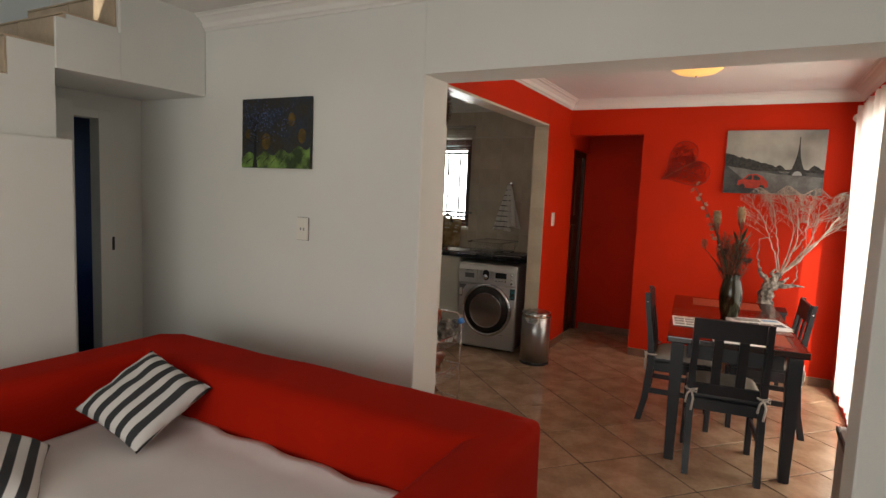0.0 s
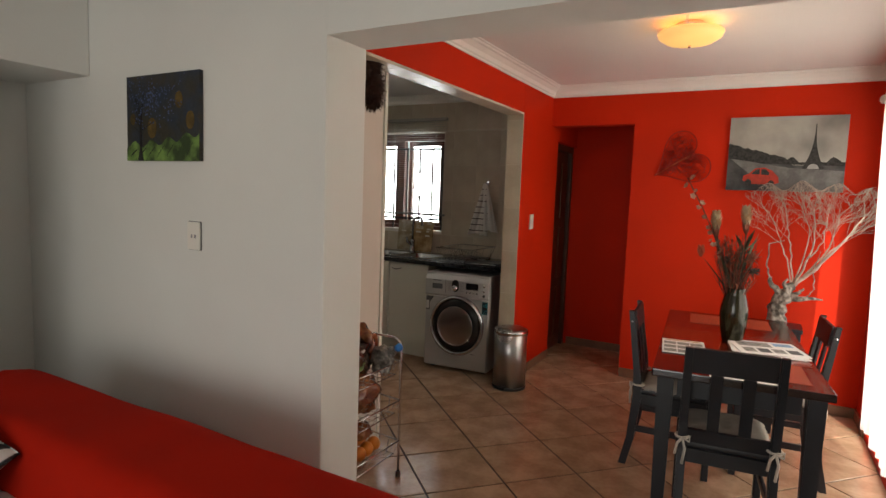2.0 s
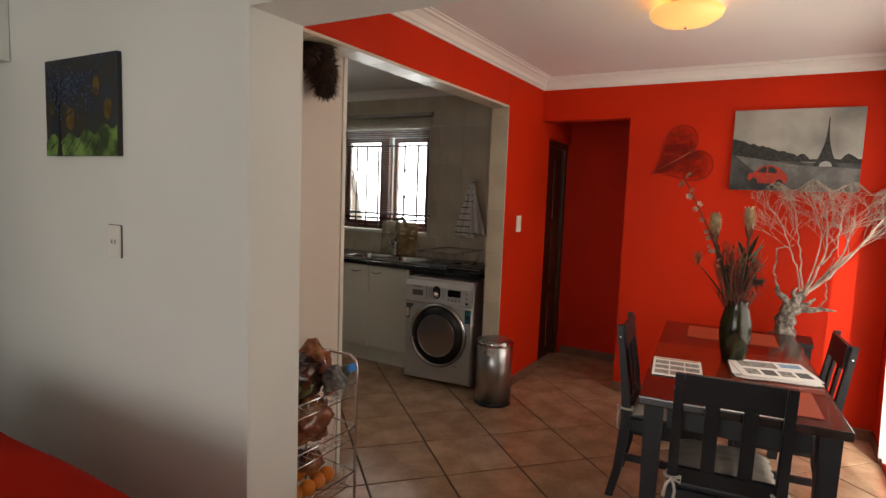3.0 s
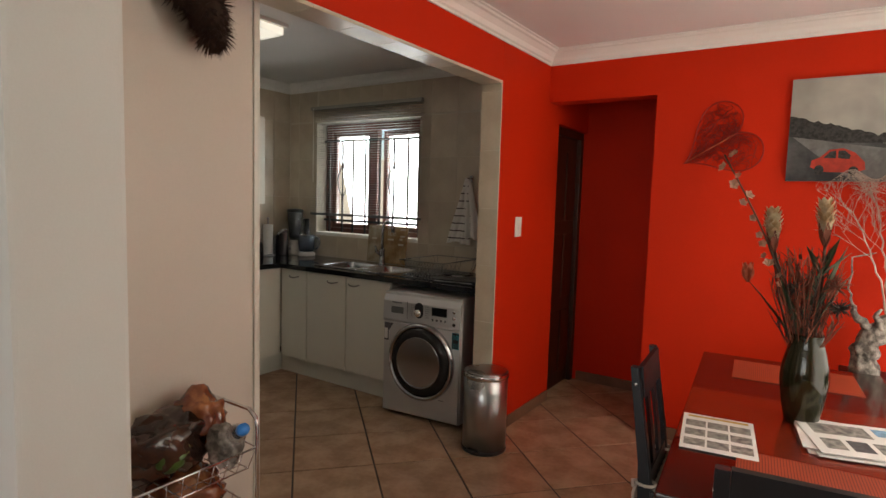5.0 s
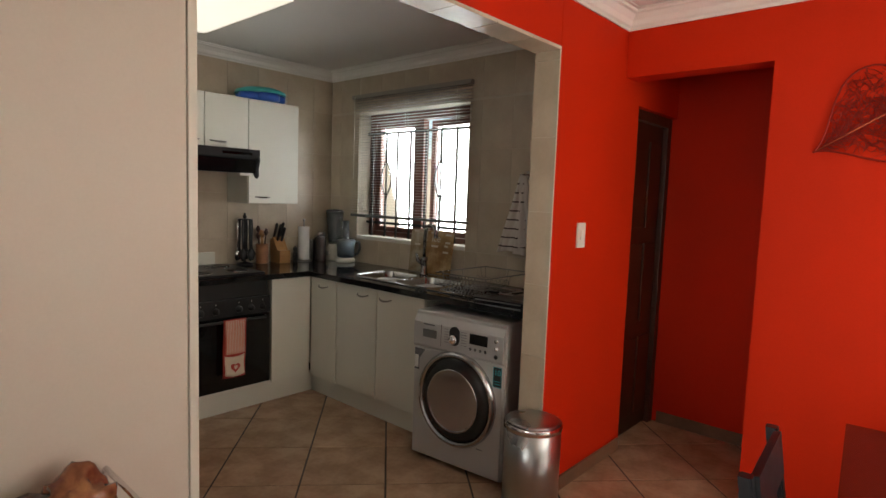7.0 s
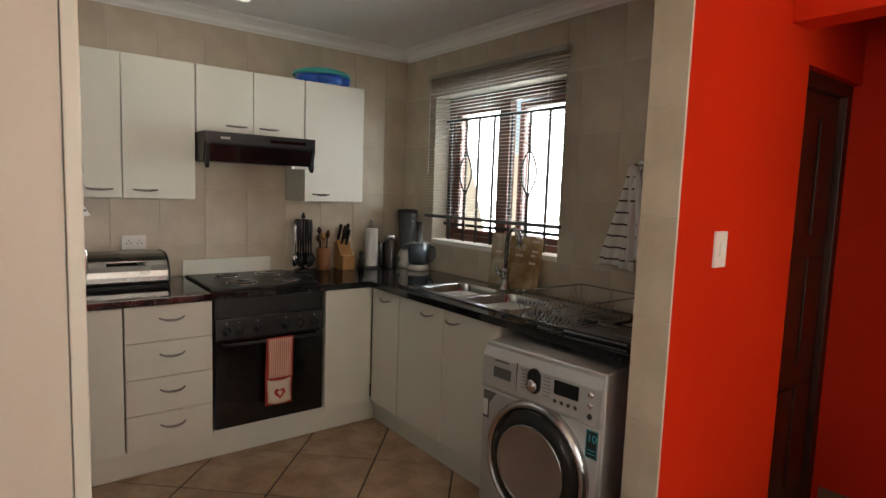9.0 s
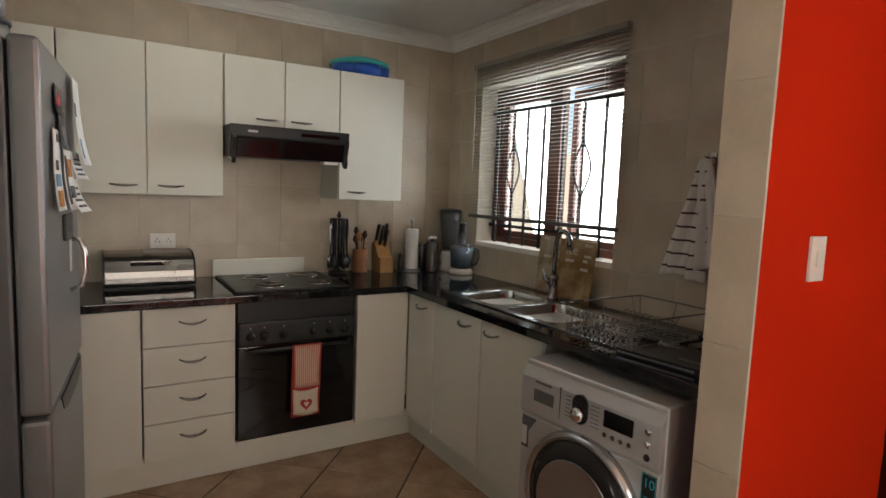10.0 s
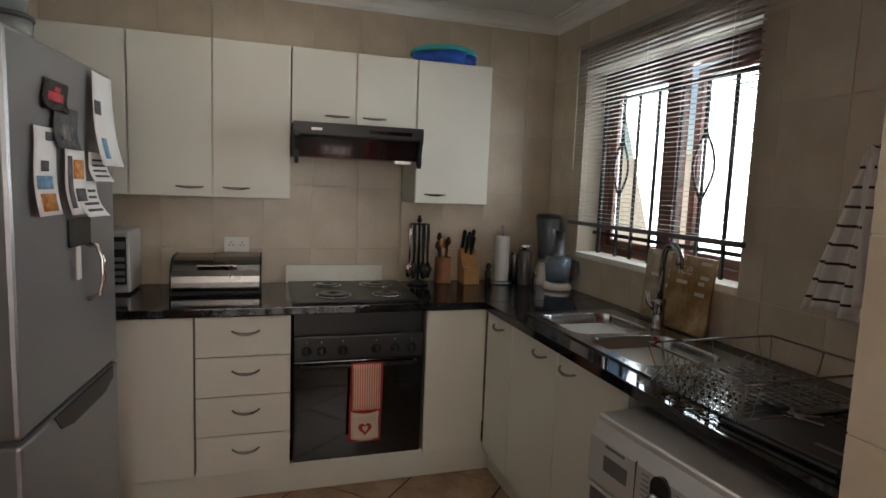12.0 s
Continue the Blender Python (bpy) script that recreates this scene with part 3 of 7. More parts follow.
M_PLATE = mat("worn_hotplate_iron", (0.09, 0.088, 0.086), 0.26, 0.7, vary=0.3)
hb = thing("hob", "black electric hob with four solid plates", "hob", (-3.985, 4.066, CT1))
part("base", boxm(0, 0.54, 0, 0.6, 0.0005, 0.012, 0.004), M_BLACK, hb)
for x, y, r in ((0.42, 0.2, 0.078), (0.42, 0.46, 0.066), (0.15, 0.195, 0.066), (0.15, 0.455, 0.082)):
    p = part("plate", lathe(bmesh.new(), [(r, 0.0125), (r, 0.02), (r - 0.006, 0.024), (r * 0.3, 0.0235), (r * 0.28, 0.021), (0.0, 0.021)], 32, x, y), M_PLATE, hb)
    part("ring", lathe(bmesh.new(), [(r + 0.006, 0.0122), (r + 0.007, 0.017), (r + 0.002, 0.019), (r + 0.0005, 0.0125)], 32, x, y), M_CHROME, p)
solid("splash_strip", boxm(-4.015, -3.995, 4.055, 4.585, CT1 + 0.001, 1.008, 0.003), M_CAB, "white upstand board behind the hob", "upstand")

# oven glove over the oven handle
M_GLOVE = striped("red_white_stripe_cloth", (0.62, 0.2, 0.13), (0.62, 0.5, 0.42), 0.011, "Y", 0.45)
M_GLRED = mat("red_cloth_binding", (0.45, 0.04, 0.03), 0.95, vary=0.15, grain=400, bump=0.3)
M_GLCREAM = mat("cream_cloth", (0.68, 0.58, 0.47), 0.95, vary=0.1, grain=400, bump=0.3)
gl = thing("oven_glove", "red and white striped oven glove with a heart patch", "oven glove", (BF + 0.052, 4.318, 0.25))
bm = sheet(bmesh.new(), 8, 16, lambda u, v: (0.004 + 0.006 * math.sin(v * 9 + u * 3) * (1 - v), u * 0.15 + 0.008 * v, 0.02 + v * 0.375), 0.012)
part("binding", bm, M_GLRED, gl)
part("upper_pad", sheet(bmesh.new(), 8, 8, lambda u, v: (0.012 + 0.005 * math.sin(v * 4 + u * 3), 0.014 + u * 0.13, 0.175 + v * 0.215), 0.006), M_GLOVE, gl, "red and white striped pad")
part("pocket", sheet(bmesh.new(), 8, 6, lambda u, v: (0.013 + 0.006 * math.sin(v * 5 + u * 2), 0.010 + u * 0.128, 0.028 + v * 0.125 + 0.012 * (2 * u - 1) ** 2), 0.006), M_GLCREAM, gl, "cream pocket")


def heart_outline(n, w, h):
    out = []
    for k in range(n):
        t = 2 * math.pi * k / n
        out.append((w / 2 * math.sin(t) ** 3, h / 2 * (13 * math.cos(t) - 5 * math.cos(2 * t) - 2 * math.cos(3 * t) - math.cos(4 * t)) / 15))
    return out


bm = prism(bmesh.new(), [(0.074 + p, 0.088 + q) for p, q in heart_outline(28, 0.062, 0.062)], "x", 0.02, 0.024)
part("heart_patch", bm, M_GLRED, gl, "red heart patch")
bm = prism(bmesh.new(), [(0.074 + p, 0.09 + q) for p, q in heart_outline(20, 0.026, 0.03)], "x", 0.0245, 0.0265)
part("heart_centre", bm, M_GLCREAM, gl)

# washing machine
WMX0, WMX1, WMY, WMH = -2.187, -1.575, 4.848, 0.838
wm = thing("washing_machine", "silver front-loading washing machine under the worktop", "washing machine", (WMX0, WMY, 0))
wm.matrix_basis = pose(WMX0, WMY, 0, 0, 0, 5) @ Matrix.Diagonal((0.955, 1, 1, 1))
W = WMX1 - WMX0
part("body", boxm(0, W, 0.018, 0.62, 0.02, WMH, 0.012, 3), M_SILVER, wm)
bm = bmesh.new()
prism(bm, [(0.0, 0.64), (-0.008, 0.655), (-0.004, 0.78), (0.02, 0.822), (0.04, 0.822), (0.04, 0.64)], "x", 0.004, W - 0.004)
fascia = part("fascia", bm, M_SILVER, wm)
part("front_panel", boxm(0.006, W - 0.006, 0.0, 0.03, 0.03, 0.635, 0.008, 3), M_SILVER, wm)
part("drawer_recess", boxm(0.07, 0.17, -0.0075, 0.0, 0.70, 0.745, 0.003), mat("dark_grey_plastic", (0.12, 0.12, 0.12), 0.4), fascia, "dark grip of the soap drawer")
part("drawer_line", boxm(0.2, 0.2025, -0.0075, 0.0, 0.655, 0.785), M_BLACK, fascia)
part("logo_bar", boxm(0.075, 0.155, -0.0068, -0.003, 0.768, 0.776), mat("grey_lettering", (0.16, 0.16, 0.17), 0.5), fascia)
bm = bmesh.new()
n = 20
pts = []
for k in range(n):
    t = 2 * math.pi * k / n
    pts.append((0.295 + 0.034 * math.cos(t), 0.732 + 0.034 * math.sin(t) + (0.022 if math.sin(t) > 0 else -0.012)))
prism(bm, pts, "y", -0.011, 0.0)
part("dial_surround", bm, M_BLACK, fascia)
part("dial", lathe(bmesh.new(), [(0.026, -0.011), (0.025, -0.028), (0.021, -0.034), (0.0, -0.034)], 24, 0.295, 0.722, "Y"), M_CHROME, fascia)
part("display", boxm(0.395, 0.51, -0.0085, 0.0, 0.715, 0.77, 0.003), M_OVEN, fascia, "black display window")
M_GREYL = mat("grey_print_mark", (0.2, 0.2, 0.21), 0.5)
for k in range(6):
    for x0, x1 in ((0.225, 0.25), (0.34, 0.375)):
        part("programme_mark", boxm(x0, x1, -0.0078, -0.003, 0.765 - k * 0.014, 0.768 - k * 0.014), M_GREYL, fascia)
for k in range(4):
    part("button", lathe(bmesh.new(), [(0.008, -0.012), (0.0, -0.012)], 12, 0.405 + k * 0.032, 0.69, "Y"), M_CHROME, fascia)
for z in (0.755, 0.715, 0.675):
    part("button", lathe(bmesh.new(), [(0.011, -0.0), (0.011, -0.011), (0.0, -0.012)], 14, 0.565, z, "Y"), M_CHROME if z > 0.69 else M_BLACK, fascia)
M_RING = mat("worn_chrome_ring", (0.5, 0.5, 0.51), 0.2, 1.0, vary=0.1, scale=4, bump=0)
door = part("door_ring", lathe(bmesh.new(), [(0.258, 0.002), (0.258, -0.012), (0.252, -0.026), (0.242, -0.034), (0.232, -0.032), (0.226, -0.018)], 48, 0.318, 0.40, "Y"), M_RING, wm, "chrome porthole door ring")
M_PORT = mat("dark_porthole_glass", (0.022, 0.021, 0.021), 0.06, vary=0.1, bump=0, spec=0.35)
part("porthole", lathe(bmesh.new(), [(0.229, -0.016), (0.222, -0.03), (0.19, -0.044), (0.165, -0.046), (0.15, -0.036), (0.11, -0.018), (0.05, -0.008), (0.0, -0.006)], 48, 0.318, 0.40, "Y"), M_PORT, door, "dark bulging porthole glass")
part("inner_ring", lathe(bmesh.new(), [(0.17, -0.0455), (0.168, -0.0485), (0.16, -0.049), (0.157, -0.043)], 48, 0.318, 0.40, "Y"), M_RING, door)
part("glass_clip", boxm(0.07, 0.082, -0.04, -0.03, 0.37, 0.43, 0.003, 1), M_STEEL, door)
bm = prism(bmesh.new(), [(0.0, 0.0), (0.075, 0.0), (0.035, -0.055), (0.035, -0.12), (0.0, -0.12)], "y", -0.0025, -0.0005)
bmesh.ops.translate(bm, verts=bm.verts, vec=(0.012, 0.0, 0.628))
part("sticker", bm, M_INK, wm, "dark triangular information sticker")
part("sticker_print", boxm(0.014, 0.04, -0.004, -0.0028, 0.52, 0.59), M_PAPER, wm)
M_STICK = mat("black_sticker", (0.01, 0.012, 0.014), 0.4)
st = part("warranty_sticker", boxm(0.55, 0.603, -0.0025, -0.0005, 0.52, 0.625), M_STICK, wm, "black ten-year sticker")
M_CYAN = mat("cyan_print", (0.03, 0.42, 0.5), 0.5)


def words(text, size, mtx, material, parent, name="lettering", depth=0.0006):
    c = bpy.data.curves.new(name, "FONT")
    c.body, c.size, c.extrude, c.align_x, c.align_y = text, size, depth, "CENTER", "CENTER"
    ob = new(name + "_curve", c)
    dg = bpy.context.evaluated_depsgraph_get()
    me = bpy.data.meshes.new_from_object(ob.evaluated_get(dg))
    bpy.data.objects.remove(ob)
    bpy.data.curves.remove(c)
    me.materials.clear()
    me.materials.append(material)
    t = new(name, me)
    t.parent, t.matrix_basis = parent, mtx
    return t


words("10", 0.042, pose(0.577, -0.0028, 0.595, 90, 0, 0), M_CYAN, st)
for k in range(2):
    part("print_bar", boxm(0.56, 0.594, -0.0035, -0.0027, 0.536 + k * 0.014, 0.539 + k * 0.014), M_CYAN, st)
for x0, x1, z0, z1 in ((0.551, 0.602, 0.521, 0.523), (0.551, 0.602, 0.622, 0.624), (0.551, 0.553, 0.523, 0.622), (0.6, 0.602, 0.523, 0.622)):
    part("sticker_border", boxm(x0, x1, -0.0035, -0.0026, z0, z1), M_CYAN, st)
part("filter_mark", boxm(0.46, 0.5, -0.002, -0.0005, 0.165, 0.17), M_GREYL, wm)
for x in (0.06, W - 0.06):
    for y in (0.08, 0.54):
        part("foot", lathe(bmesh.new(), [(0.02, 0), (0.02, 0.012), (0.01, 0.014), (0.01, 0.022)], 12, x, y), M_BLACK, wm)

# ---- kitchen window ----
w = setting("window_2", boxm(KX0 + 0.003, KX0 + 0.07, YK + 0.12, YK + 0.18, KZ0 + 0.03, KZ1 - 0.003, 0.004), M_WOODF, "dark wooden casement window with burglar bars", "window")
part("frame", boxm(KX1 - 0.07, KX1 - 0.003, YK + 0.12, YK + 0.18, KZ0 + 0.03, KZ1 - 0.003, 0.004), M_WOODF, w)
part("frame", boxm(KX0 + 0.071, KX1 - 0.071, YK + 0.12, YK + 0.18, KZ1 - 0.07, KZ1 - 0.003, 0.004), M_WOODF, w)
part("frame", boxm(KX0 + 0.071, KX1 - 0.071, YK + 0.12, YK + 0.18, KZ0 + 0.03, KZ0 + 0.07, 0.004), M_WOODF, w)
KM = (KX0 + KX1) / 2
part("mullion", boxm(KM - 0.035, KM + 0.035, YK + 0.121, YK + 0.179, KZ0 + 0.071, KZ1 - 0.071, 0.004), M_WOODF, w)
HINGE = Matrix.Translation((KX1 - 0.071, YK + 0.185, 0))
for a, b in ((KX0 + 0.071, KM - 0.036), (KM + 0.036, KX1 - 0.071)):
    bm = bmesh.new()
    for x0, x1, z0, z1 in ((a, a + 0.045, KZ0 + 0.072, KZ1 - 0.072), (b - 0.045, b, KZ0 + 0.072, KZ1 - 0.072), (a + 0.0451, b - 0.0451, KZ0 + 0.072, KZ0 + 0.11), (a + 0.0451, b - 0.0451, KZ1 - 0.12, KZ1 - 0.072)):
        box(bm, x0, x1, YK + 0.135, YK + 0.185, z0, z1, 0.003, 1)
    cas = part("casement", bm, M_WOODF, w)
    pane = part("pane", boxm(a + 0.046, b - 0.046, YK + 0.158, YK + 0.162, KZ0 + 0.111, KZ1 - 0.121), M_GLASS, cas)
    pane.visible_shadow = False
    if a > KM:      # this leaf stands ajar, hinged at its far side
        cas.matrix_basis = HINGE @ Matrix.Rotation(radians(-9), 4, "Z") @ HINGE.inverted()
part("window_sill", boxm(KX0 + 0.001, KX1 - 0.001, YK - 0.008, YK + 0.119, KZ0 + 0.001, KZ0 + 0.03, 0.004), M_PLAST, w)
bars = thing("burglar_bars", "black iron burglar bars with diamond ornaments", "burglar bars", (KX0, YK + 0.1, KZ0 + 0.03))
BW, BH = KX1 - KX0, KZ1 - KZ0 - 0.03
for z in (0.1, BH - 0.17):
    part("rail", boxm(0.002, BW - 0.002, -0.006, 0.0, z, z + 0.02, 0.001, 1), M_IRON, bars)
for k, xb in enumerate((-3.585, -3.425, -3.297, -3.15, -2.985, -2.832, -2.68, -2.56)):
    x = xb - KX0
    if k in (1, 5):
        bm = bmesh.new()
        box(bm, x - 0.008, x + 0.008, -0.018, -0.006, 0.0, 0.31)
        box(bm, x - 0.008, x + 0.008, -0.018, -0.006, 0.62, BH - 0.16)
        box(bm, x - 0.006, x + 0.006, -0.014, -0.006, 0.31, 0.62)
        for s in (-1, 1):
            tube(bm, [(x + s * 0.062 * math.sin(math.pi * q / 10) ** 1.2, -0.01, 0.31 + 0.31 * q / 10) for q in range(11)], 0.006, 6)
        box(bm, x - 0.012, x + 0.012, -0.016, -0.004, 0.303, 0.32, 0.003, 1)
        box(bm, x - 0.012, x + 0.012, -0.016, -0.004, 0.61, 0.627, 0.003, 1)
        part("ornament_bar", bm, M_IRON, bars)
    else:
        part("bar", boxm(x - 0.008, x + 0.008, -0.018, -0.006, 0.0, BH - 0.16, 0.001, 1), M_IRON, bars)

bl = thing("venetian_blind", "grey aluminium venetian blind lowered over the kitchen window", "blind", (-3.685, YK - 0.045, 1.285))
BLW, BLH = 1.235, 0.967
part("headrail", boxm(0, BLW, -0.018, 0.018, BLH - 0.03, BLH, 0.003), M_BLIND, bl)
part("bottom_rail", boxm(0, BLW, -0.014, 0.014, 0.0, 0.022, 0.005), mat("dark_grey_rail", (0.12, 0.12, 0.12), 0.4), bl)
slat_bm = bmesh.new()
sheet(slat_bm, 1, 4, lambda u, v: (u * BLW, (v - 0.5) * 0.025, 0.0016 * (1 - (2 * v - 1) ** 2) + (v - 0.5) * 0.0006), 0.0005)
slat_me = mesh_of("slat", slat_bm, M_BLIND)
nz = 44
for k in range(nz):
    o = new("slat", slat_me)
    o.parent = bl
    o.location = (0, 0, 0.032 + (BLH - 0.075) * k / (nz - 1))
for x in (0.12, BLW / 2, BLW - 0.12):
    bm = bmesh.new()
    for y in (-0.0135, 0.0135):
        tube(bm, [(x, y, 0.02), (x, y, BLH - 0.03)], 0.0007, 4)
    part("cord", bm, M_PLAST, bl)
part("wand", tube(bmesh.new(), [(0.05, -0.03, BLH - 0.02), (0.05, -0.03, 0.3)], 0.003, 6), M_PLAST, bl)

# ---- kitchen: fridge and loose things ----
M_PINK = mat("red_print", (0.6, 0.05, 0.08), 0.6, vary=0.4, scale=50)
M_ORNG = mat("orange_print", (0.6, 0.25, 0.05), 0.6, vary=0.4, scale=60)
M_BLUP = mat("blue_print", (0.2, 0.4, 0.6), 0.6, vary=0.3, scale=60)
M_MAGN = mat("black_magnet_card", (0.012, 0.01, 0.01), 0.4)
fr = thing("fridge", "grey steel fridge-freezer with notes stuck on its door", "fridge", (-3.153, 2.73, 0), -4.7)
FW, FD, FH = 0.70, 0.71, 1.80
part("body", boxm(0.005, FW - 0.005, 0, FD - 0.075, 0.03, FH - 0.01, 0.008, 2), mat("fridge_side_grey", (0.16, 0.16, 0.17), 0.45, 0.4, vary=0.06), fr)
up = part("upper_door", boxm(0, FW, FD - 0.07, FD, 0.803, FH, 0.022, 4), M_FRIDGE, fr)
part("lower_door", boxm(0, FW, FD - 0.07, FD, 0.04, 0.79, 0.022, 4), M_FRIDGE, fr)
bm = prism(bmesh.new(), [(0.06, 0.788), (0.52, 0.788), (0.48, 0.74), (0.4, 0.722), (0.14, 0.722), (0.06, 0.75)], "y", FD - 0.002, FD + 0.003)
part("grip", bm, M_BLACK, fr, "black curved grip recess")
part("edge_trim", tube(bmesh.new(), [(FW - 0.018, FD - 0.012, 0.8), (FW - 0.018, FD - 0.012, FH - 0.03)], 0.009, 8), M_CHROME, up, "bright steel edge trim")
bm = bmesh.new()
tube(bm, [(0.258, FD, 1.07), (0.258, FD + 0.035, 1.085), (0.258, FD + 0.045, 1.13), (0.258, FD + 0.045, 1.2), (0.258, FD + 0.03, 1.24), (0.258, FD, 1.245)], 0.008, 8)
part("door_handle", bm, M_CHROME, up, "chrome bow door handle")
part("lock_plate", boxm(0.25, 0.395, FD + 0.001, FD + 0.012, 1.248, 1.331, 0.004), M_BLACK, up, "dark plate with a hanging key tag")


M_CARDPIC = mat("dull_photo_print", (0.2, 0.19, 0.17), 0.6, vary=0.7, scale=45, col2=(0.06, 0.06, 0.06))


def note(x0, x1, z0, z1, base, curl=0.012, marks=(), name="fridge_note", label="paper note held on the fridge door by a magnet", twist=0.0):
    """A curling slip of paper on the fridge front, with printed blocks."""
    t = thing(name, label, "note", group="fridge notes")
    t.matrix_basis = fr.matrix_basis @ Matrix.Translation((x0, FD + 0.002, z0))
    w, h = x1 - x0, z1 - z0
    fn = lambda u, v: (u * w + 0.01 * math.sin(v * 5), curl * ((1 - v) ** 2 + 0.5 * u * u) + twist * (1 - u) * (1 - 0.4 * v), v * h)
    part("paper", sheet(bmesh.new(), 4, 8, fn, 0.0012), base, t)
    for u0, u1, v0, v1, m in marks:
        part("print", sheet(bmesh.new(), 2, 3, lambda u, v: Vector(fn(u0 + (u1 - u0) * u, v0 + (v1 - v0) * v)) + Vector((0, 0.0022, 0)), 0.0008), m, t)


note(0.37, 0.525, 1.628, 1.71, M_MAGN, 0.006, [(0.2, 0.8, 0.3, 0.6, M_PINK), (0.35, 0.6, 0.6, 0.8, M_PINK)], "fridge_magnet", "black card magnet with a red motif on the fridge")
note(0.475, 0.6, 1.35, 1.58, M_PAPER, 0.012, [(0.15, 0.8, 0.05, 0.25, M_ORNG), (0.2, 0.9, 0.3, 0.45, M_BLUP), (0.1, 0.5, 0.85, 0.95, M_INK), (0.35, 0.7, 0.5, 0.62, M_INK)], twist=0.008)
note(0.31, 0.48, 1.53, 1.645, M_INK, 0.012, [(0.2, 0.8, 0.2, 0.6, M_CARDPIC)], label="dark photo card on the fridge door")
note(0.305, 0.43, 1.345, 1.53, M_PAPER, 0.018, [(0.1, 0.6, 0.55, 0.85, M_ORNG), (0.65, 0.9, 0.1, 0.9, M_INK), (0.1, 0.55, 0.2, 0.4, M_INK)], twist=0.02)
note(0.25, 0.36, 1.335, 1.44, M_PAPER, 0.03, [(0.1, 0.8, 0.15 + 0.18 * k, 0.22 + 0.18 * k, M_INK) for k in range(4)], twist=0.035)
note(0.155, 0.265, 1.44, 1.53, M_PAPER, 0.02, [(0.1, 0.8, 0.15 + 0.18 * k, 0.22 + 0.18 * k, M_INK) for k in range(4)], twist=0.03)
note(0.06, 0.235, 1.49, 1.78, M_PAPER, 0.03, [(0.5, 0.75, 0.08, 0.3, M_BLUP), (0.6, 0.95, 0.55, 0.7, M_INK)], twist=0.02)
kt = thing("key_tag", "small clear key tag hanging on the fridge", "key tag")
kt.matrix_basis = fr.matrix_basis @ Matrix.Translation((0.36, FD + 0.014, 1.15))
part("tag", boxm(-0.012, 0.018, 0, 0.004, 0, 0.1, 0.002, 1), M_PLAST, kt)
part("string", tube(bmesh.new(), [(0.003, 0.002, 0.1), (0.003, -0.001, 0.1)], 0.0012, 5), M_BLACK, kt)

# tubs on top of the fridge
M_TUB = mat("clear_grey_tub", (0.4, 0.42, 0.42), 0.25, vary=0.1, trans=0.4)
M_LID = mat("dark_tub_lid", (0.05, 0.055, 0.06), 0.4)
for x, y, s in ((-2.70, 3.14, 1.0), (-2.90, 3.2, 0.8), (-2.90, 2.95, 0.9)):
    t = thing("storage_tub", "clear plastic storage tub with dark lid on the fridge", "tub", (x, y, FH - 0.0), group="tubs on the fridge")
    part("tub", lathe(bmesh.new(), [(0.075 * s, 0.001), (0.085 * s, 0.01), (0.095 * s, 0.14 * s), (0.0, 0.14 * s)], 24), M_TUB, t)
    part("lid", lathe(bmesh.new(), [(0.1 * s, 0.141 * s), (0.1 * s, 0.158 * s), (0.09 * s, 0.163 * s), (0.0, 0.163 * s)], 24), M_LID, t)
    t2 = part("upper_tub", lathe(bmesh.new(), [(0.075 * s, 0.165 * s), (0.09 * s, 0.28 * s), (0.0, 0.28 * s)], 24), M_TUB, t)
    part("upper_lid", lathe(bmesh.new(), [(0.095 * s, 0.281 * s), (0.095 * s, 0.3 * s), (0.0, 0.302 * s)], 24), M_LID, t)

# microwave in the corner of the worktop
mw = thing("microwave", "small grey microwave oven beside the fridge", "microwave", (-3.985, 2.98, CT1 + 0.001))
part("body", boxm(0, 0.25, 0, 0.37, 0.01, 0.295, 0.008), M_SILVER, mw)
part("door", boxm(0.25, 0.268, 0.004, 0.27, 0.03, 0.275, 0.004), M_OVEN, mw, "dark glass door")
pn = part("control_panel", boxm(0.25, 0.266, 0.274, 0.358, 0.05, 0.272, 0.004), M_BLACK, mw)
part("display", boxm(0.266, 0.268, 0.285, 0.355, 0.215, 0.25), M_STEEL, pn)
for k in range(4):
    part("button_row", boxm(0.266, 0.268, 0.288, 0.352, 0.16 - k * 0.032, 0.178 - k * 0.032, 0.001, 1), M_FRIDGE, pn)

# bread bin
M_BIN = mat("brushed_bread_bin_steel", (0.3, 0.29, 0.28), 0.26, 1.0, vary=0.12, scale=3, grain=200, bump=0.04)
bb = thing("bread_bin", "brushed steel roll-top bread bin on the worktop", "bread bin", (-3.975, 3.515, CT1 + 0.001))
prof = [(0.0, 0.008), (0.235, 0.008), (0.25, 0.03)] + [(0.11 + 0.14 * math.cos(radians(a)), 0.055 + 0.113 * math.sin(radians(a))) for a in range(0, 91, 15)] + [(0.0, 0.168)]
part("lid", prism(bmesh.new(), prof, "y", 0.01, 0.405), M_BIN, bb)
for y in (0.0, 0.4055):
    part("side", prism(bmesh.new(), [(p * 1.02, q * 1.02) for p, q in prof], "y", y, y + 0.0095), M_BLACK, bb, "black end cap")
part("handle", boxm(0.212, 0.24, 0.12, 0.3, 0.128, 0.138, 0.003), M_BIN, bb)
part("base", boxm(0.0, 0.245, 0.0, 0.415, 0.0, 0.0075, 0.002, 1), M_BLACK, bb)

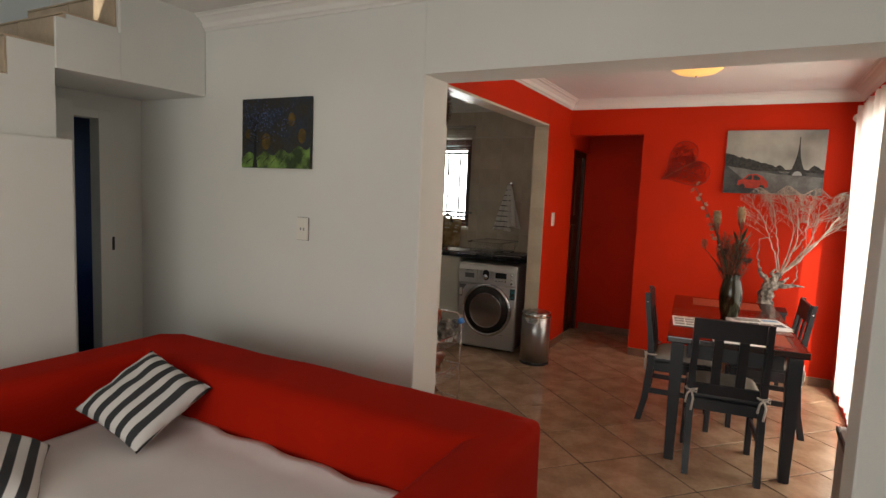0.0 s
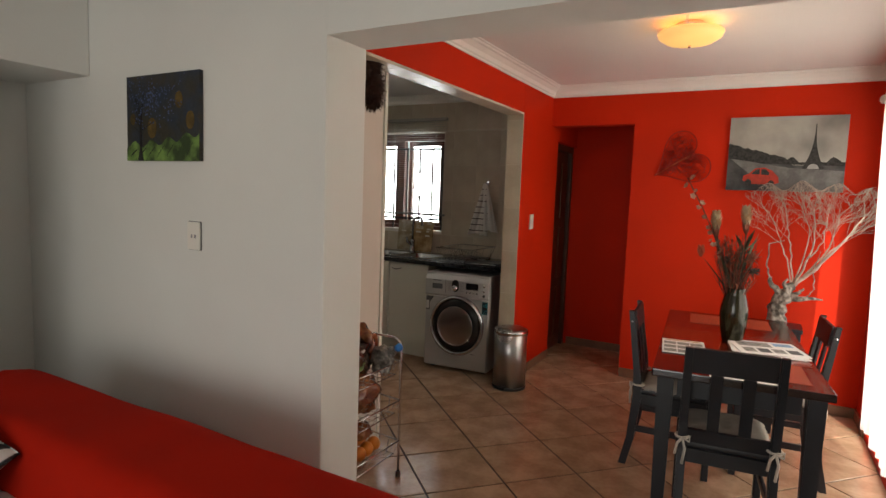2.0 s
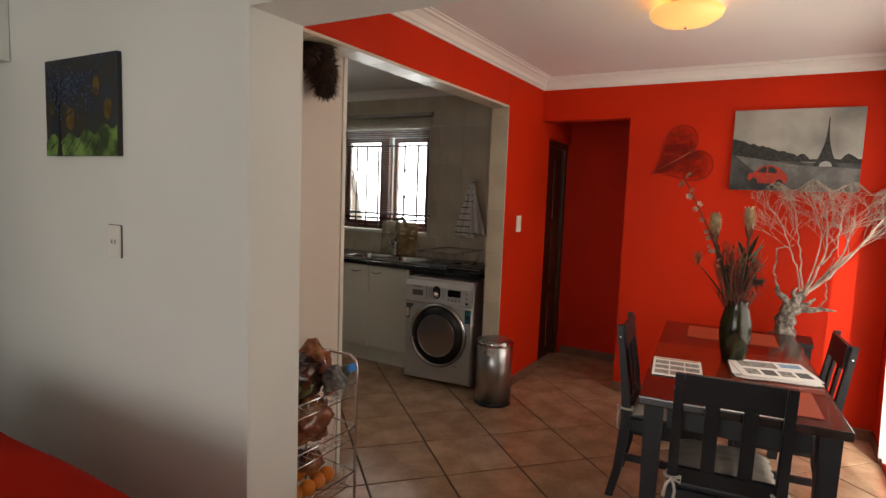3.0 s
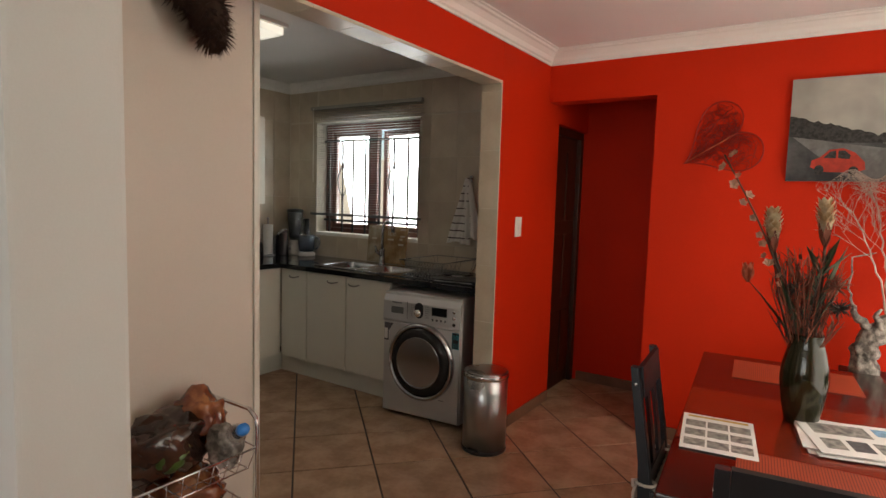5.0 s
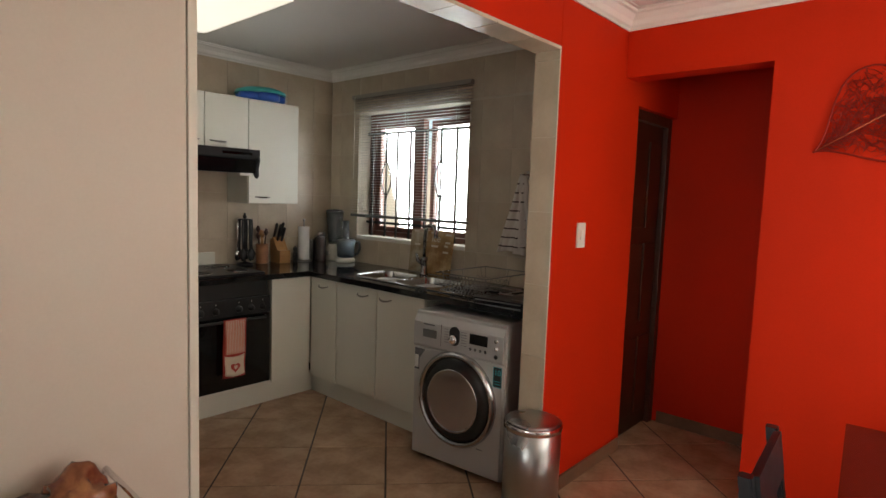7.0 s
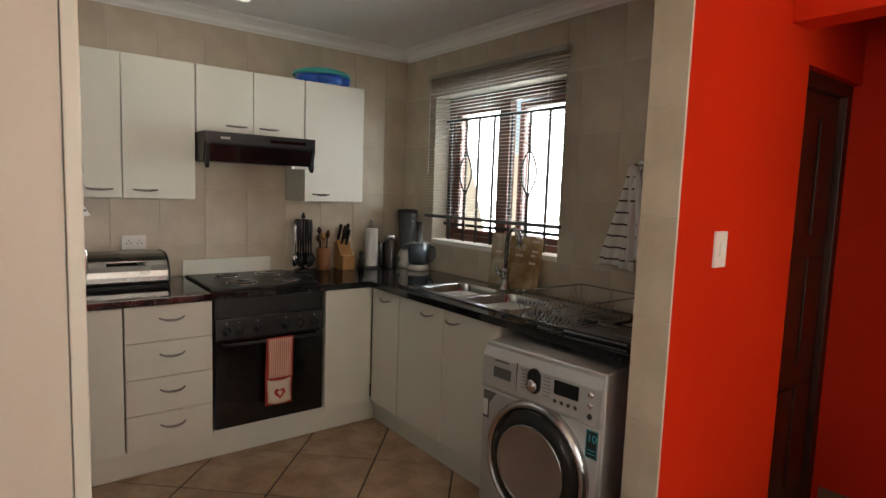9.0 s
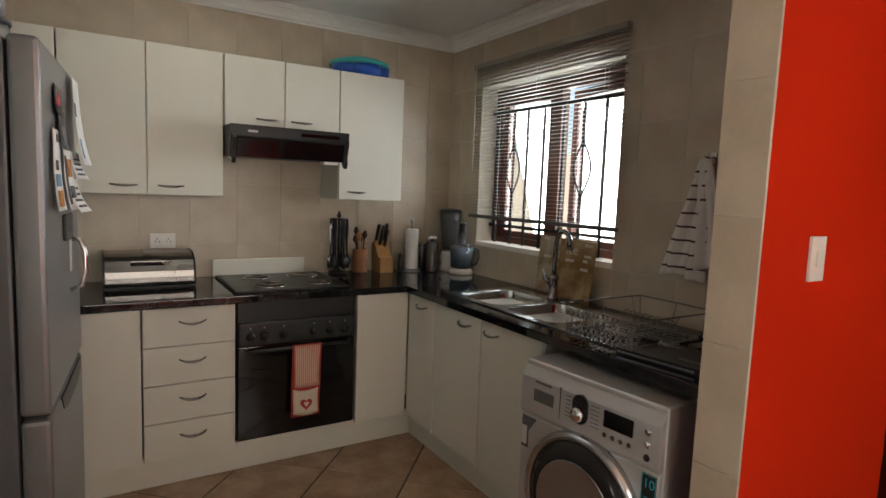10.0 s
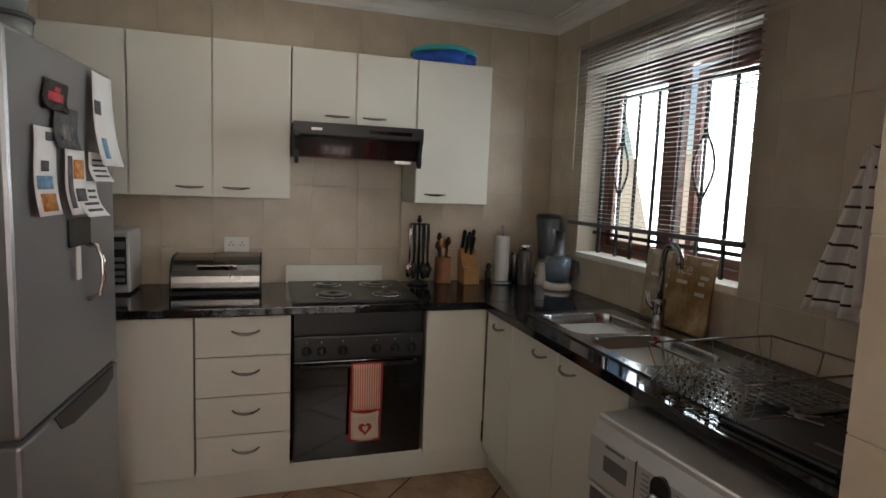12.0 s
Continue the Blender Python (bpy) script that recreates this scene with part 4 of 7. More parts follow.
# double socket on the wall
so = thing("wall_socket", "white double wall socket above the bread bin", "socket", (XS + 0.0125, 3.74, 1.08))
part("plate", boxm(0, 0.01, 0, 0.125, 0, 0.08, 0.003), M_PLAST, so)
for y in (0.035, 0.09):
    bm = bmesh.new()
    for dy, z in ((0, 0.05), (-0.01, 0.035), (0.01, 0.035)):
        box(bm, 0.0101, 0.0112, y + dy - 0.003, y + dy + 0.003, z - 0.003, z + 0.003)
    part("pin_holes", bm, M_INK, so)
part("switch", boxm(0.0101, 0.014, 0.055, 0.07, 0.02, 0.03, 0.001, 1), M_PLAST, so)

# utensil stand: black carousel with hanging tools
us = thing("utensil_stand", "black utensil carousel with hanging kitchen tools", "utensil stand", (-3.925, 4.78, CT1 + 0.001))
part("base", lathe(bmesh.new(), [(0.06, 0), (0.06, 0.012), (0.02, 0.02), (0.008, 0.03)], 24), M_BLACK, us)
part("pole", lathe(bmesh.new(), [(0.008, 0.02), (0.007, 0.35), (0.014, 0.355), (0.016, 0.365), (0.007, 0.375), (0.009, 0.385), (0.0, 0.392)], 14), M_BLACK, us)
part("ring", lathe(bmesh.new(), [(0.03, 0.335), (0.05, 0.338), (0.05, 0.345), (0.008, 0.347)], 20), M_BLACK, us)
for k in range(6):
    a = k * math.pi / 3 + 0.3
    x, y = 0.05 * math.cos(a), 0.05 * math.sin(a)
    bm = bmesh.new()
    tube(bm, [(x, y, 0.345), (x * 1.05, y * 1.05, 0.28), (x * 1.0, y * 1.0, 0.2), (x * 1.05, y * 1.05, 0.12)], [0.008, 0.011, 0.008, 0.005], 8)
    tube(bm, [(x * 1.05, y * 1.05, 0.125), (x * 1.15, y * 1.15, 0.085), (x * 1.1, y * 1.1, 0.035)], [0.008, 0.028 - 0.003 * (k % 3), 0.01], 8)
    part("utensil", bm, M_CHROME if k == 4 else M_BLACK, us)

M_COPPER = mat("copper_brown_wood", (0.3, 0.12, 0.045), 0.4, vary=0.2, scale=20, grain=90)
M_LWOOD = mat("light_block_wood", (0.45, 0.23, 0.08), 0.45, vary=0.2, scale=12, grain=90, bump=0.1)
uh = thing("utensil_pot", "brown wooden pot full of spoons and whisks", "utensil pot", (-3.945, 4.935, CT1 + 0.001))
part("pot", lathe(bmesh.new(), [(0.045, 0), (0.047, 0.005), (0.047, 0.15), (0.041, 0.15), (0.04, 0.02), (0.0, 0.02)], 24), M_COPPER, uh)
for k, (dx, dy, h) in enumerate(((0.02, 0.01, 0.27), (-0.02, 0.015, 0.25), (0.0, -0.022, 0.24), (0.012, -0.012, 0.26), (-0.015, -0.012, 0.29))):
    bm = bmesh.new()
    tube(bm, [(dx * 0.6, dy * 0.6, 0.03), (dx * 1.4, dy * 1.4, h - 0.05)], 0.005, 7)
    tube(bm, [(dx * 1.4, dy * 1.4, h - 0.055), (dx * 1.6, dy * 1.6, h - 0.03), (dx * 1.7, dy * 1.7, h)], [0.005, 0.018, 0.008], 9)
    part("spoon", bm, M_LWOOD if k % 2 else M_DOORW, uh)

kb = thing("knife_block", "light wooden knife block with black-handled knives", "knife block", (-3.955, 5.088, CT1 + 0.001), -4)
bm = prism(bmesh.new(), [(-0.05, 0), (0.06, 0), (0.06, 0.1), (-0.01, 0.2), (-0.06, 0.17)], "y", -0.045, 0.045)
part("block", bm, M_LWOOD, kb)
part("front_block", boxm(0.061, 0.1, -0.045, 0.045, 0, 0.1, 0.003), M_LWOOD, kb)
for k, (y, o) in enumerate(((-0.028, 0.0), (0.0, 0.01), (0.028, -0.004), (-0.014, 0.03), (0.018, 0.036))):
    bm = bmesh.new()
    sx, sz = -0.035 + o, 0.185 - o * 0.9
    tube(bm, [(sx, y, sz), (sx + 0.03, y, sz + 0.06), (sx + 0.055, y, sz + 0.115), (sx + 0.058, y, sz + 0.125)], [0.009, 0.011, 0.012, 0.006], 8)
    part("knife_handle", bm, M_BLACK, kb)

pm = thing("pepper_mill", "small dark pepper grinder beside the knife block", "grinder", (-3.905, 5.205, CT1 + 0.001))
part("body", lathe(bmesh.new(), [(0.02, 0), (0.02, 0.07), (0.012, 0.08), (0.018, 0.095), (0.014, 0.115), (0.0, 0.12)], 16), M_BLACK, pm)
part("cap", lathe(bmesh.new(), [(0.008, 0.12), (0.009, 0.128), (0.0, 0.132)], 12), M_CHROME, pm)

pr = thing("paper_towel_holder", "roll of white kitchen paper on a steel holder", "paper towel", (-3.905, 5.285, CT1 + 0.001))
part("base", lathe(bmesh.new(), [(0.07, 0), (0.07, 0.01), (0.01, 0.014)], 24), M_STEEL, pr)
part("rod", lathe(bmesh.new(), [(0.006, 0.01), (0.006, 0.32), (0.012, 0.33), (0.012, 0.34), (0.0, 0.346)], 12), M_STEEL, pr)
part("paper_roll", lathe(bmesh.new(), [(0.02, 0.016), (0.042, 0.016), (0.044, 0.02), (0.044, 0.275), (0.041, 0.28), (0.02, 0.28)], 28), M_PAPER, pr)

M_DGLASS = mat("dark_jar_glass", (0.06, 0.05, 0.05), 0.08, vary=0.2, bump=0, coat=0.4)
for x, y, h, r in ((-3.83, 5.40, 0.24, 0.04), (-3.93, 5.44, 0.21, 0.036)):
    j = thing("spice_jar", "tall dark glass jar with a steel lid", "jar", (x, y, CT1 + 0.001), group="jars on the worktop")
    part("jar", lathe(bmesh.new(), [(r, 0), (r * 1.02, 0.01), (r, h * 0.8), (r * 0.8, h * 0.86), (0, h * 0.86)], 20), M_DGLASS, j)
    part("lid", lathe(bmesh.new(), [(r * 0.85, h * 0.865), (r * 0.85, h * 0.97), (r * 0.7, h), (0, h)], 20), M_CHROME, j, "steel lid")

tr = thing("spice_caddy", "steel wire caddy with small tubes on the worktop", "caddy", (-3.955, 5.375, CT1 + 0.001))
part("base", lathe(bmesh.new(), [(0.04, 0), (0.04, 0.006), (0.0, 0.008)], 20), M_CHROME, tr)
for k in range(7):
    a = 2 * math.pi * k / 7
    part("tube_jar", lathe(bmesh.new(), [(0.011, 0.009), (0.012, 0.15), (0.009, 0.17), (0.0, 0.172)], 10, 0.03 * math.cos(a), 0.03 * math.sin(a)), M_DGLASS if k % 2 else M_STEEL, tr)

M_CLEAR = mat("clear_jug_plastic", (0.75, 0.8, 0.84), 0.06, vary=0.05, bump=0, trans=0.92)
M_BLUEG = mat("blue_tint_plastic", (0.42, 0.55, 0.68), 0.1, vary=0.1, bump=0, trans=0.8)
fp = thing("food_processor", "white food processor with a clear jug and dark lid", "food processor", (-3.69, 5.545, CT1 + 0.001), 40)
part("base", lathe(bmesh.new(), [(0.078, 0), (0.08, 0.01), (0.075, 0.03), (0.06, 0.035), (0.0, 0.036)], 28), M_PLAST, fp)
part("bowl", lathe(bmesh.new(), [(0.055, 0.037), (0.07, 0.045), (0.078, 0.178), (0.075, 0.178), (0.067, 0.048), (0.0, 0.045)], 28), M_BLUEG, fp, "blue-tinted clear bowl")
part("lid", lathe(bmesh.new(), [(0.079, 0.179), (0.076, 0.19), (0.035, 0.2), (0.028, 0.202), (0.028, 0.275), (0.026, 0.275), (0.026, 0.2)], 24), M_CLEAR, fp)
part("feed_tube", lathe(bmesh.new(), [(0.0, 0.1), (0.024, 0.1), (0.024, 0.325), (0.027, 0.326), (0.027, 0.338), (0.0, 0.34)], 16), M_BLACK, fp, "black pusher in the feed tube")
part("handle", tube(bmesh.new(), [(0.075, 0, 0.17), (0.11, 0, 0.165), (0.116, 0, 0.11), (0.1, 0, 0.07), (0.074, 0, 0.06)], 0.009, 8), M_BLUEG, fp)
bj = thing("blender", "white blender with a tall clear jug", "blender", (-3.85, 5.55, CT1 + 0.001))
part("motor_base", lathe(bmesh.new(), [(0.07, 0), (0.072, 0.02), (0.062, 0.1), (0.048, 0.13), (0.0, 0.132)], 24), M_PLAST, bj)
part("dial", lathe(bmesh.new(), [(0.02, -0.062), (0.018, -0.075), (0.0, -0.076)], 16, 0.0, 0.06, "Y"), M_STEEL, bj)
part("jug", lathe(bmesh.new(), [(0.042, 0.133), (0.05, 0.15), (0.073, 0.39), (0.07, 0.395), (0.047, 0.16), (0.0, 0.15)], 24), M_CLEAR, bj)
part("lid", lathe(bmesh.new(), [(0.075, 0.396), (0.075, 0.412), (0.06, 0.42), (0.02, 0.424), (0.0, 0.426)], 24), M_BLACK, bj, "black jug lid")
part("handle", tube(bmesh.new(), [(0.062, 0, 0.34), (0.105, 0, 0.33), (0.1, 0, 0.22), (0.055, 0, 0.19)], 0.008, 8), M_CLEAR, bj)

# printed glass chopping boards leaning on the wall behind the tap
M_BOARD = mat("brown_printed_board", (0.46, 0.32, 0.16), 0.25, vary=0.4, scale=9, col2=(0.26, 0.15, 0.06), coat=0.2)
M_BPRINT = mat("pale_board_print", (0.62, 0.55, 0.42), 0.4, vary=0.2)


M_BOARD2 = mat("grey_printed_board", (0.5, 0.44, 0.34), 0.25, vary=0.4, scale=9, col2=(0.3, 0.22, 0.13), coat=0.2)


def board(x0, w, h, y, lean, text):
    b = thing("chopping_board", "brown printed glass chopping board leaning on the wall", "chopping board", (x0, y, CT1 + 0.007), group="chopping boards")
    b.matrix_basis = pose(x0, y, CT1 + 0.009, -lean, 0, 0)
    part("board", boxm(0, w, 0, 0.008, 0, h, 0.003), M_BOARD if text else M_BOARD2, b)
    if text:
        words(text, 0.075, pose(w * 0.36, -0.001, h * 0.82, 90, 0, 0), M_BPRINT, b)
    for k, (u, v, s) in enumerate(((0.15, 0.93, 0.2), (0.7, 0.9, 0.22), (0.72, 0.72, 0.18), (0.7, 0.64, 0.12), (0.2, 0.62, 0.25), (0.66, 0.5, 0.2))):
        part("print", boxm(w * u, w * (u + s), -0.0018, -0.0002, h * v, h * v + 0.014), M_BPRINT, b)


board(-2.82, 0.25, 0.31, 5.565, 7, "ice")
board(-3.0, 0.22, 0.31, 5.59, 5, "")

# wire dish rack
dr = thing("dish_rack", "chrome wire dish rack standing on the drainer", "dish rack", (-2.165, 5.05, CT1 + 0.0115))
RL, RW, RH = 0.30, 0.405, 0.115
part("top_rim", tube(bmesh.new(), [(-0.03, -0.03, RH), (RL + 0.03, -0.03, RH), (RL + 0.03, RW + 0.03, RH), (-0.03, RW + 0.03, RH)], 0.0035, 6, closed=True), M_HANDLE, dr)
part("bottom_rim", tube(bmesh.new(), [(0, 0, 0.012), (RL, 0, 0.012), (RL, RW, 0.012), (0, RW, 0.012)], 0.003, 6, closed=True), M_HANDLE, dr)
for k in range(11):
    x = RL * k / 10
    xt = -0.03 + (RL + 0.06) * k / 10
    part("cross_wire", tube(bmesh.new(), [(xt, -0.03, RH), (x, 0, 0.012), (x, RW, 0.012), (xt, RW + 0.03, RH)] if k % 5 == 0 else [(x, 0, 0.0155), (x, RW, 0.0155)], 0.0018, 5), M_HANDLE, dr)
for k in range(9):
    y = RW * (k + 0.5) / 9
    part("side_wire", tube(bmesh.new(), [(-0.03, y, RH), (0, y, 0.012), (RL, y, 0.012), (RL + 0.03, y, RH)] if k % 4 == 0 else [(0, y, 0.0095), (RL, y, 0.0095)], 0.0018, 5), M_HANDLE, dr)
for k in range(8):
    x = 0.02 + k * 0.03
    part("plate_loop", tube(bmesh.new(), [(x, RW * 0.62, 0.018), (x, RW * 0.66, 0.06), (x, RW * 0.73, 0.075), (x, RW * 0.8, 0.06), (x, RW * 0.84, 0.018)], 0.0017, 5), M_HANDLE, dr)
for k in range(14):
    x = RL * k / 13
    for a, b in ((-1, 1), (1, -1)):
        part("lattice_wire", tube(bmesh.new(), [(x, -0.015 + 0.013 * a, 0.06 + 0.045 * a), (min(RL + 0.02, x + 0.055), -0.015 + 0.013 * b, 0.06 + 0.045 * b)], 0.0016, 5), M_HANDLE, dr)
for k in range(7):
    x = 0.02 + k * 0.03
    part("cup_loop", tube(bmesh.new(), [(x, 0.02, 0.018), (x + 0.014, 0.02, 0.07), (x + 0.028, 0.02, 0.018)], 0.0017, 5), M_HANDLE, dr)
for x in (0.05, RL - 0.05):
    for y in (0.03, RW - 0.03):
        part("foot", tube(bmesh.new(), [(x, y, 0.012), (x, y, 0.0)], 0.004, 6), M_BLACK, dr)

nb = thing("notebook_folder", "black zipped folder lying on the worktop end", "folder", (-1.92, 5.03, CT1 + 0.001), 6)
part("cover", boxm(0, 0.32, 0, 0.23, 0.0, 0.022, 0.006, 3), M_BLACK, nb)
part("page_edge", boxm(0.01, 0.29, -0.0012, 0.004, 0.007, 0.014), M_STEEL, nb)
part("logo_bar", boxm(0.2, 0.28, 0.06, 0.075, 0.0222, 0.0228), M_FRIDGE, nb)
ke = thing("key_bunch", "bunch of keys with a dark fob on the folder", "keys", (-1.86, 5.2, CT1 + 0.024))
part("ring", tube(bmesh.new(), [(0.02 * math.cos(a), 0.02 * math.sin(a), 0.003) for a in (k * math.pi / 6 for k in range(12))], 0.0015, 5, closed=True), M_CHROME, ke)
for a in (20, 70, 130):
    bm = boxm(0.02, 0.07, -0.004, 0.004, 0.001, 0.004, 0.001, 1)
    lathe(bm, [(0.011, 0.001), (0.011, 0.0045), (0, 0.0045)], 10, 0.018, 0)
    bmesh.ops.rotate(bm, verts=bm.verts, cent=(0, 0, 0), matrix=Matrix.Rotation(radians(a), 3, "Z"))
    part("key", bm, M_STEEL, ke)
part("fob", boxm(-0.075, -0.02, -0.015, 0.015, 0.001, 0.014, 0.005, 2), M_BLACK, ke)

# towels on a hook
M_TOWEL = striped("white_towel_brown_stripe", (0.8, 0.78, 0.73), (0.05, 0.03, 0.025), 0.056, "Z", 0.15)
M_TOWELW = mat("white_towel_cloth", (0.78, 0.76, 0.72), 0.95, vary=0.1, grain=400, bump=0.4)
kn = thing("towel_peg", "round steel towel peg on the tiled wall", "hook", (-2.01, YK, 1.19))
part("stem", lathe(bmesh.new(), [(0.012, -0.001), (0.01, -0.05)], 14, 0, 0, "Y"), M_CHROME, kn)
part("cap", lathe(bmesh.new(), [(0.024, -0.05), (0.026, -0.085), (0.016, -0.1), (0.0, -0.1)], 20, 0, 0, "Y"), M_CHROME, kn)
hk = thing("towel_hook", "small steel towel hook on the tiled wall", "hook", (-2.0, YK - 0.013, 1.595))
part("plate", boxm(-0.015, 0.015, -0.004, 0, 0, 0.05, 0.002, 1), M_CHROME, hk)
part("hook", tube(bmesh.new(), [(0, -0.004, 0.03), (0, -0.035, 0.02), (0, -0.045, 0.035)], 0.004, 7), M_CHROME, hk)


def towel(name, label, dx, w, h, material, ph):
    """A cloth gathered at the top and spreading in folds."""
    def fn(u, v):
        s = 0.12 + 0.88 * v ** 0.7
        x = (u - 0.5) * w * s + dx * v
        fold = 0.022 * math.sin(u * 14 + ph) * s + 0.012 * math.sin(u * 27 + v * 4 + ph)
        return (x, -0.045 - 0.03 * s + fold, -h * v - 0.04 * v * abs(u - 0.4))
    t = thing(name, label, "towel", (-2.0, YK - 0.012, 1.62), group="towels on the hook")
    part("cloth", sheet(bmesh.new(), 26, 24, fn, 0.004), material, t)


towel("dish_towel", "white dish towel with brown stripes on a wall hook", -0.06, 0.2, 0.475, M_TOWEL, 0.3)
towel("dish_towel", "plain white dish towel hanging on a wall hook", 0.075, 0.16, 0.44, M_TOWELW, 1.7)

# teal and blue party dish on the wall cabinets
pd = thing("party_dish", "blue divided dish with a teal lid on the wall cabinet", "dish", (-3.86, 4.865, UZ1 + 0.001))
bm = bmesh.new()
for k in range(5):
    a = 2 * math.pi * k / 5
    lathe(bm, [(0.07, 0), (0.088, 0.012), (0.092, 0.055), (0.0, 0.055)], 18, 0.09 * math.cos(a), 0.09 * math.sin(a))
part("tray", bm, mat("bright_blue_plastic", (0.02, 0.1, 0.5), 0.3, vary=0.08), pd)
part("lid", lathe(bmesh.new(), [(0.178, 0.056), (0.182, 0.062), (0.175, 0.08), (0.13, 0.098), (0.06, 0.105), (0.0, 0.106)], 36), mat("teal_plastic", (0.05, 0.42, 0.4), 0.3, vary=0.08), pd, "teal domed lid")

# fluorescent ceiling fitting
fl = thing("ceiling_light", "square white fluorescent ceiling light in the kitchen", "ceiling light", (-3.0, 3.93, CEIL - 0.072))
part("frame", boxm(-0.5, 0.5, -0.36, 0.36, 0.045, 0.07, 0.006), M_PLAST, fl)
part("diffuser", boxm(-0.48, 0.48, -0.34, 0.34, 0.0, 0.044, 0.012, 3), glow("lit_diffuser", (1.0, 0.97, 0.86), 0.8), fl, "softly lit white diffuser")

# cream side panel beside the fridge
setting("partition_panel", boxm(-1.66, -1.585, YW2 + 0.003, 3.325, 0, 2.40, 0.004), M_CREAM, "cream painted partition beside the kitchen opening", "partition")
setting("partition_trim", boxm(-1.67, -1.577, 3.326, 3.352, 0, 2.40, 0.004), M_CAB, "pale edge trim on the partition", "trim")

# ---- dining room ----
TX, TY, TR = 0.205, 4.19, 5.0        # table centre and turn
TZ = 0.748


def on_table(x, y, z=0.0):
    """A place on the tabletop from the table's own axes."""
    c, s = math.cos(radians(TR)), math.sin(radians(TR))
    return (TX + c * x - s * y, TY + s * x + c * y, TZ + z)


M_BLUEBLK = mat("blue_black_painted_wood", (0.009, 0.011, 0.016), 0.38, vary=0.3, scale=10, grain=120, bump=0.08)
M_TTOP = mat("dark_polished_tabletop", (0.022, 0.01, 0.009), 0.16, vary=0.35, scale=9, grain=100, bump=0.03, coat=0.3)
tb = thing("dining_table", "dark-stained wooden dining table with square tapered legs", "table", (TX, TY, 0), TR)
TW, TL = 0.71, 1.60
part("tabletop", boxm(-TW / 2, TW / 2, -TL / 2, TL / 2, TZ - 0.035, TZ, 0.006, 2), M_TTOP, tb)
for sx in (-1, 1):
    part("apron", boxm(sx * (TW / 2 - 0.05) - 0.011, sx * (TW / 2 - 0.05) + 0.011, -TL / 2 + 0.11, TL / 2 - 0.11, TZ - 0.125, TZ - 0.036, 0.002, 1), M_BLUEBLK, tb)
for sy in (-1, 1):
    part("apron", boxm(-TW / 2 + 0.11, TW / 2 - 0.11, sy * (TL / 2 - 0.06) - 0.011, sy * (TL / 2 - 0.06) + 0.011, TZ - 0.125, TZ - 0.036, 0.002, 1), M_BLUEBLK, tb)
for sx in (-1, 1):
    for sy in (-1, 1):
        bm = boxm(-0.036, 0.036, -0.036, 0.036, 0, TZ - 0.036)
        for v in bm.verts:
            if v.co.z < 0.01:
                v.co.x, v.co.y = v.co.x * 0.72 , v.co.y * 0.72
        bmesh.ops.bevel(bm, geom=bm.edges[:], offset=0.004, segments=2, affect="EDGES")
        bmesh.ops.translate(bm, verts=bm.verts, vec=(sx * (TW / 2 - 0.06), sy * (TL / 2 - 0.06), 0))
        part("leg", bm, M_BLUEBLK, tb)


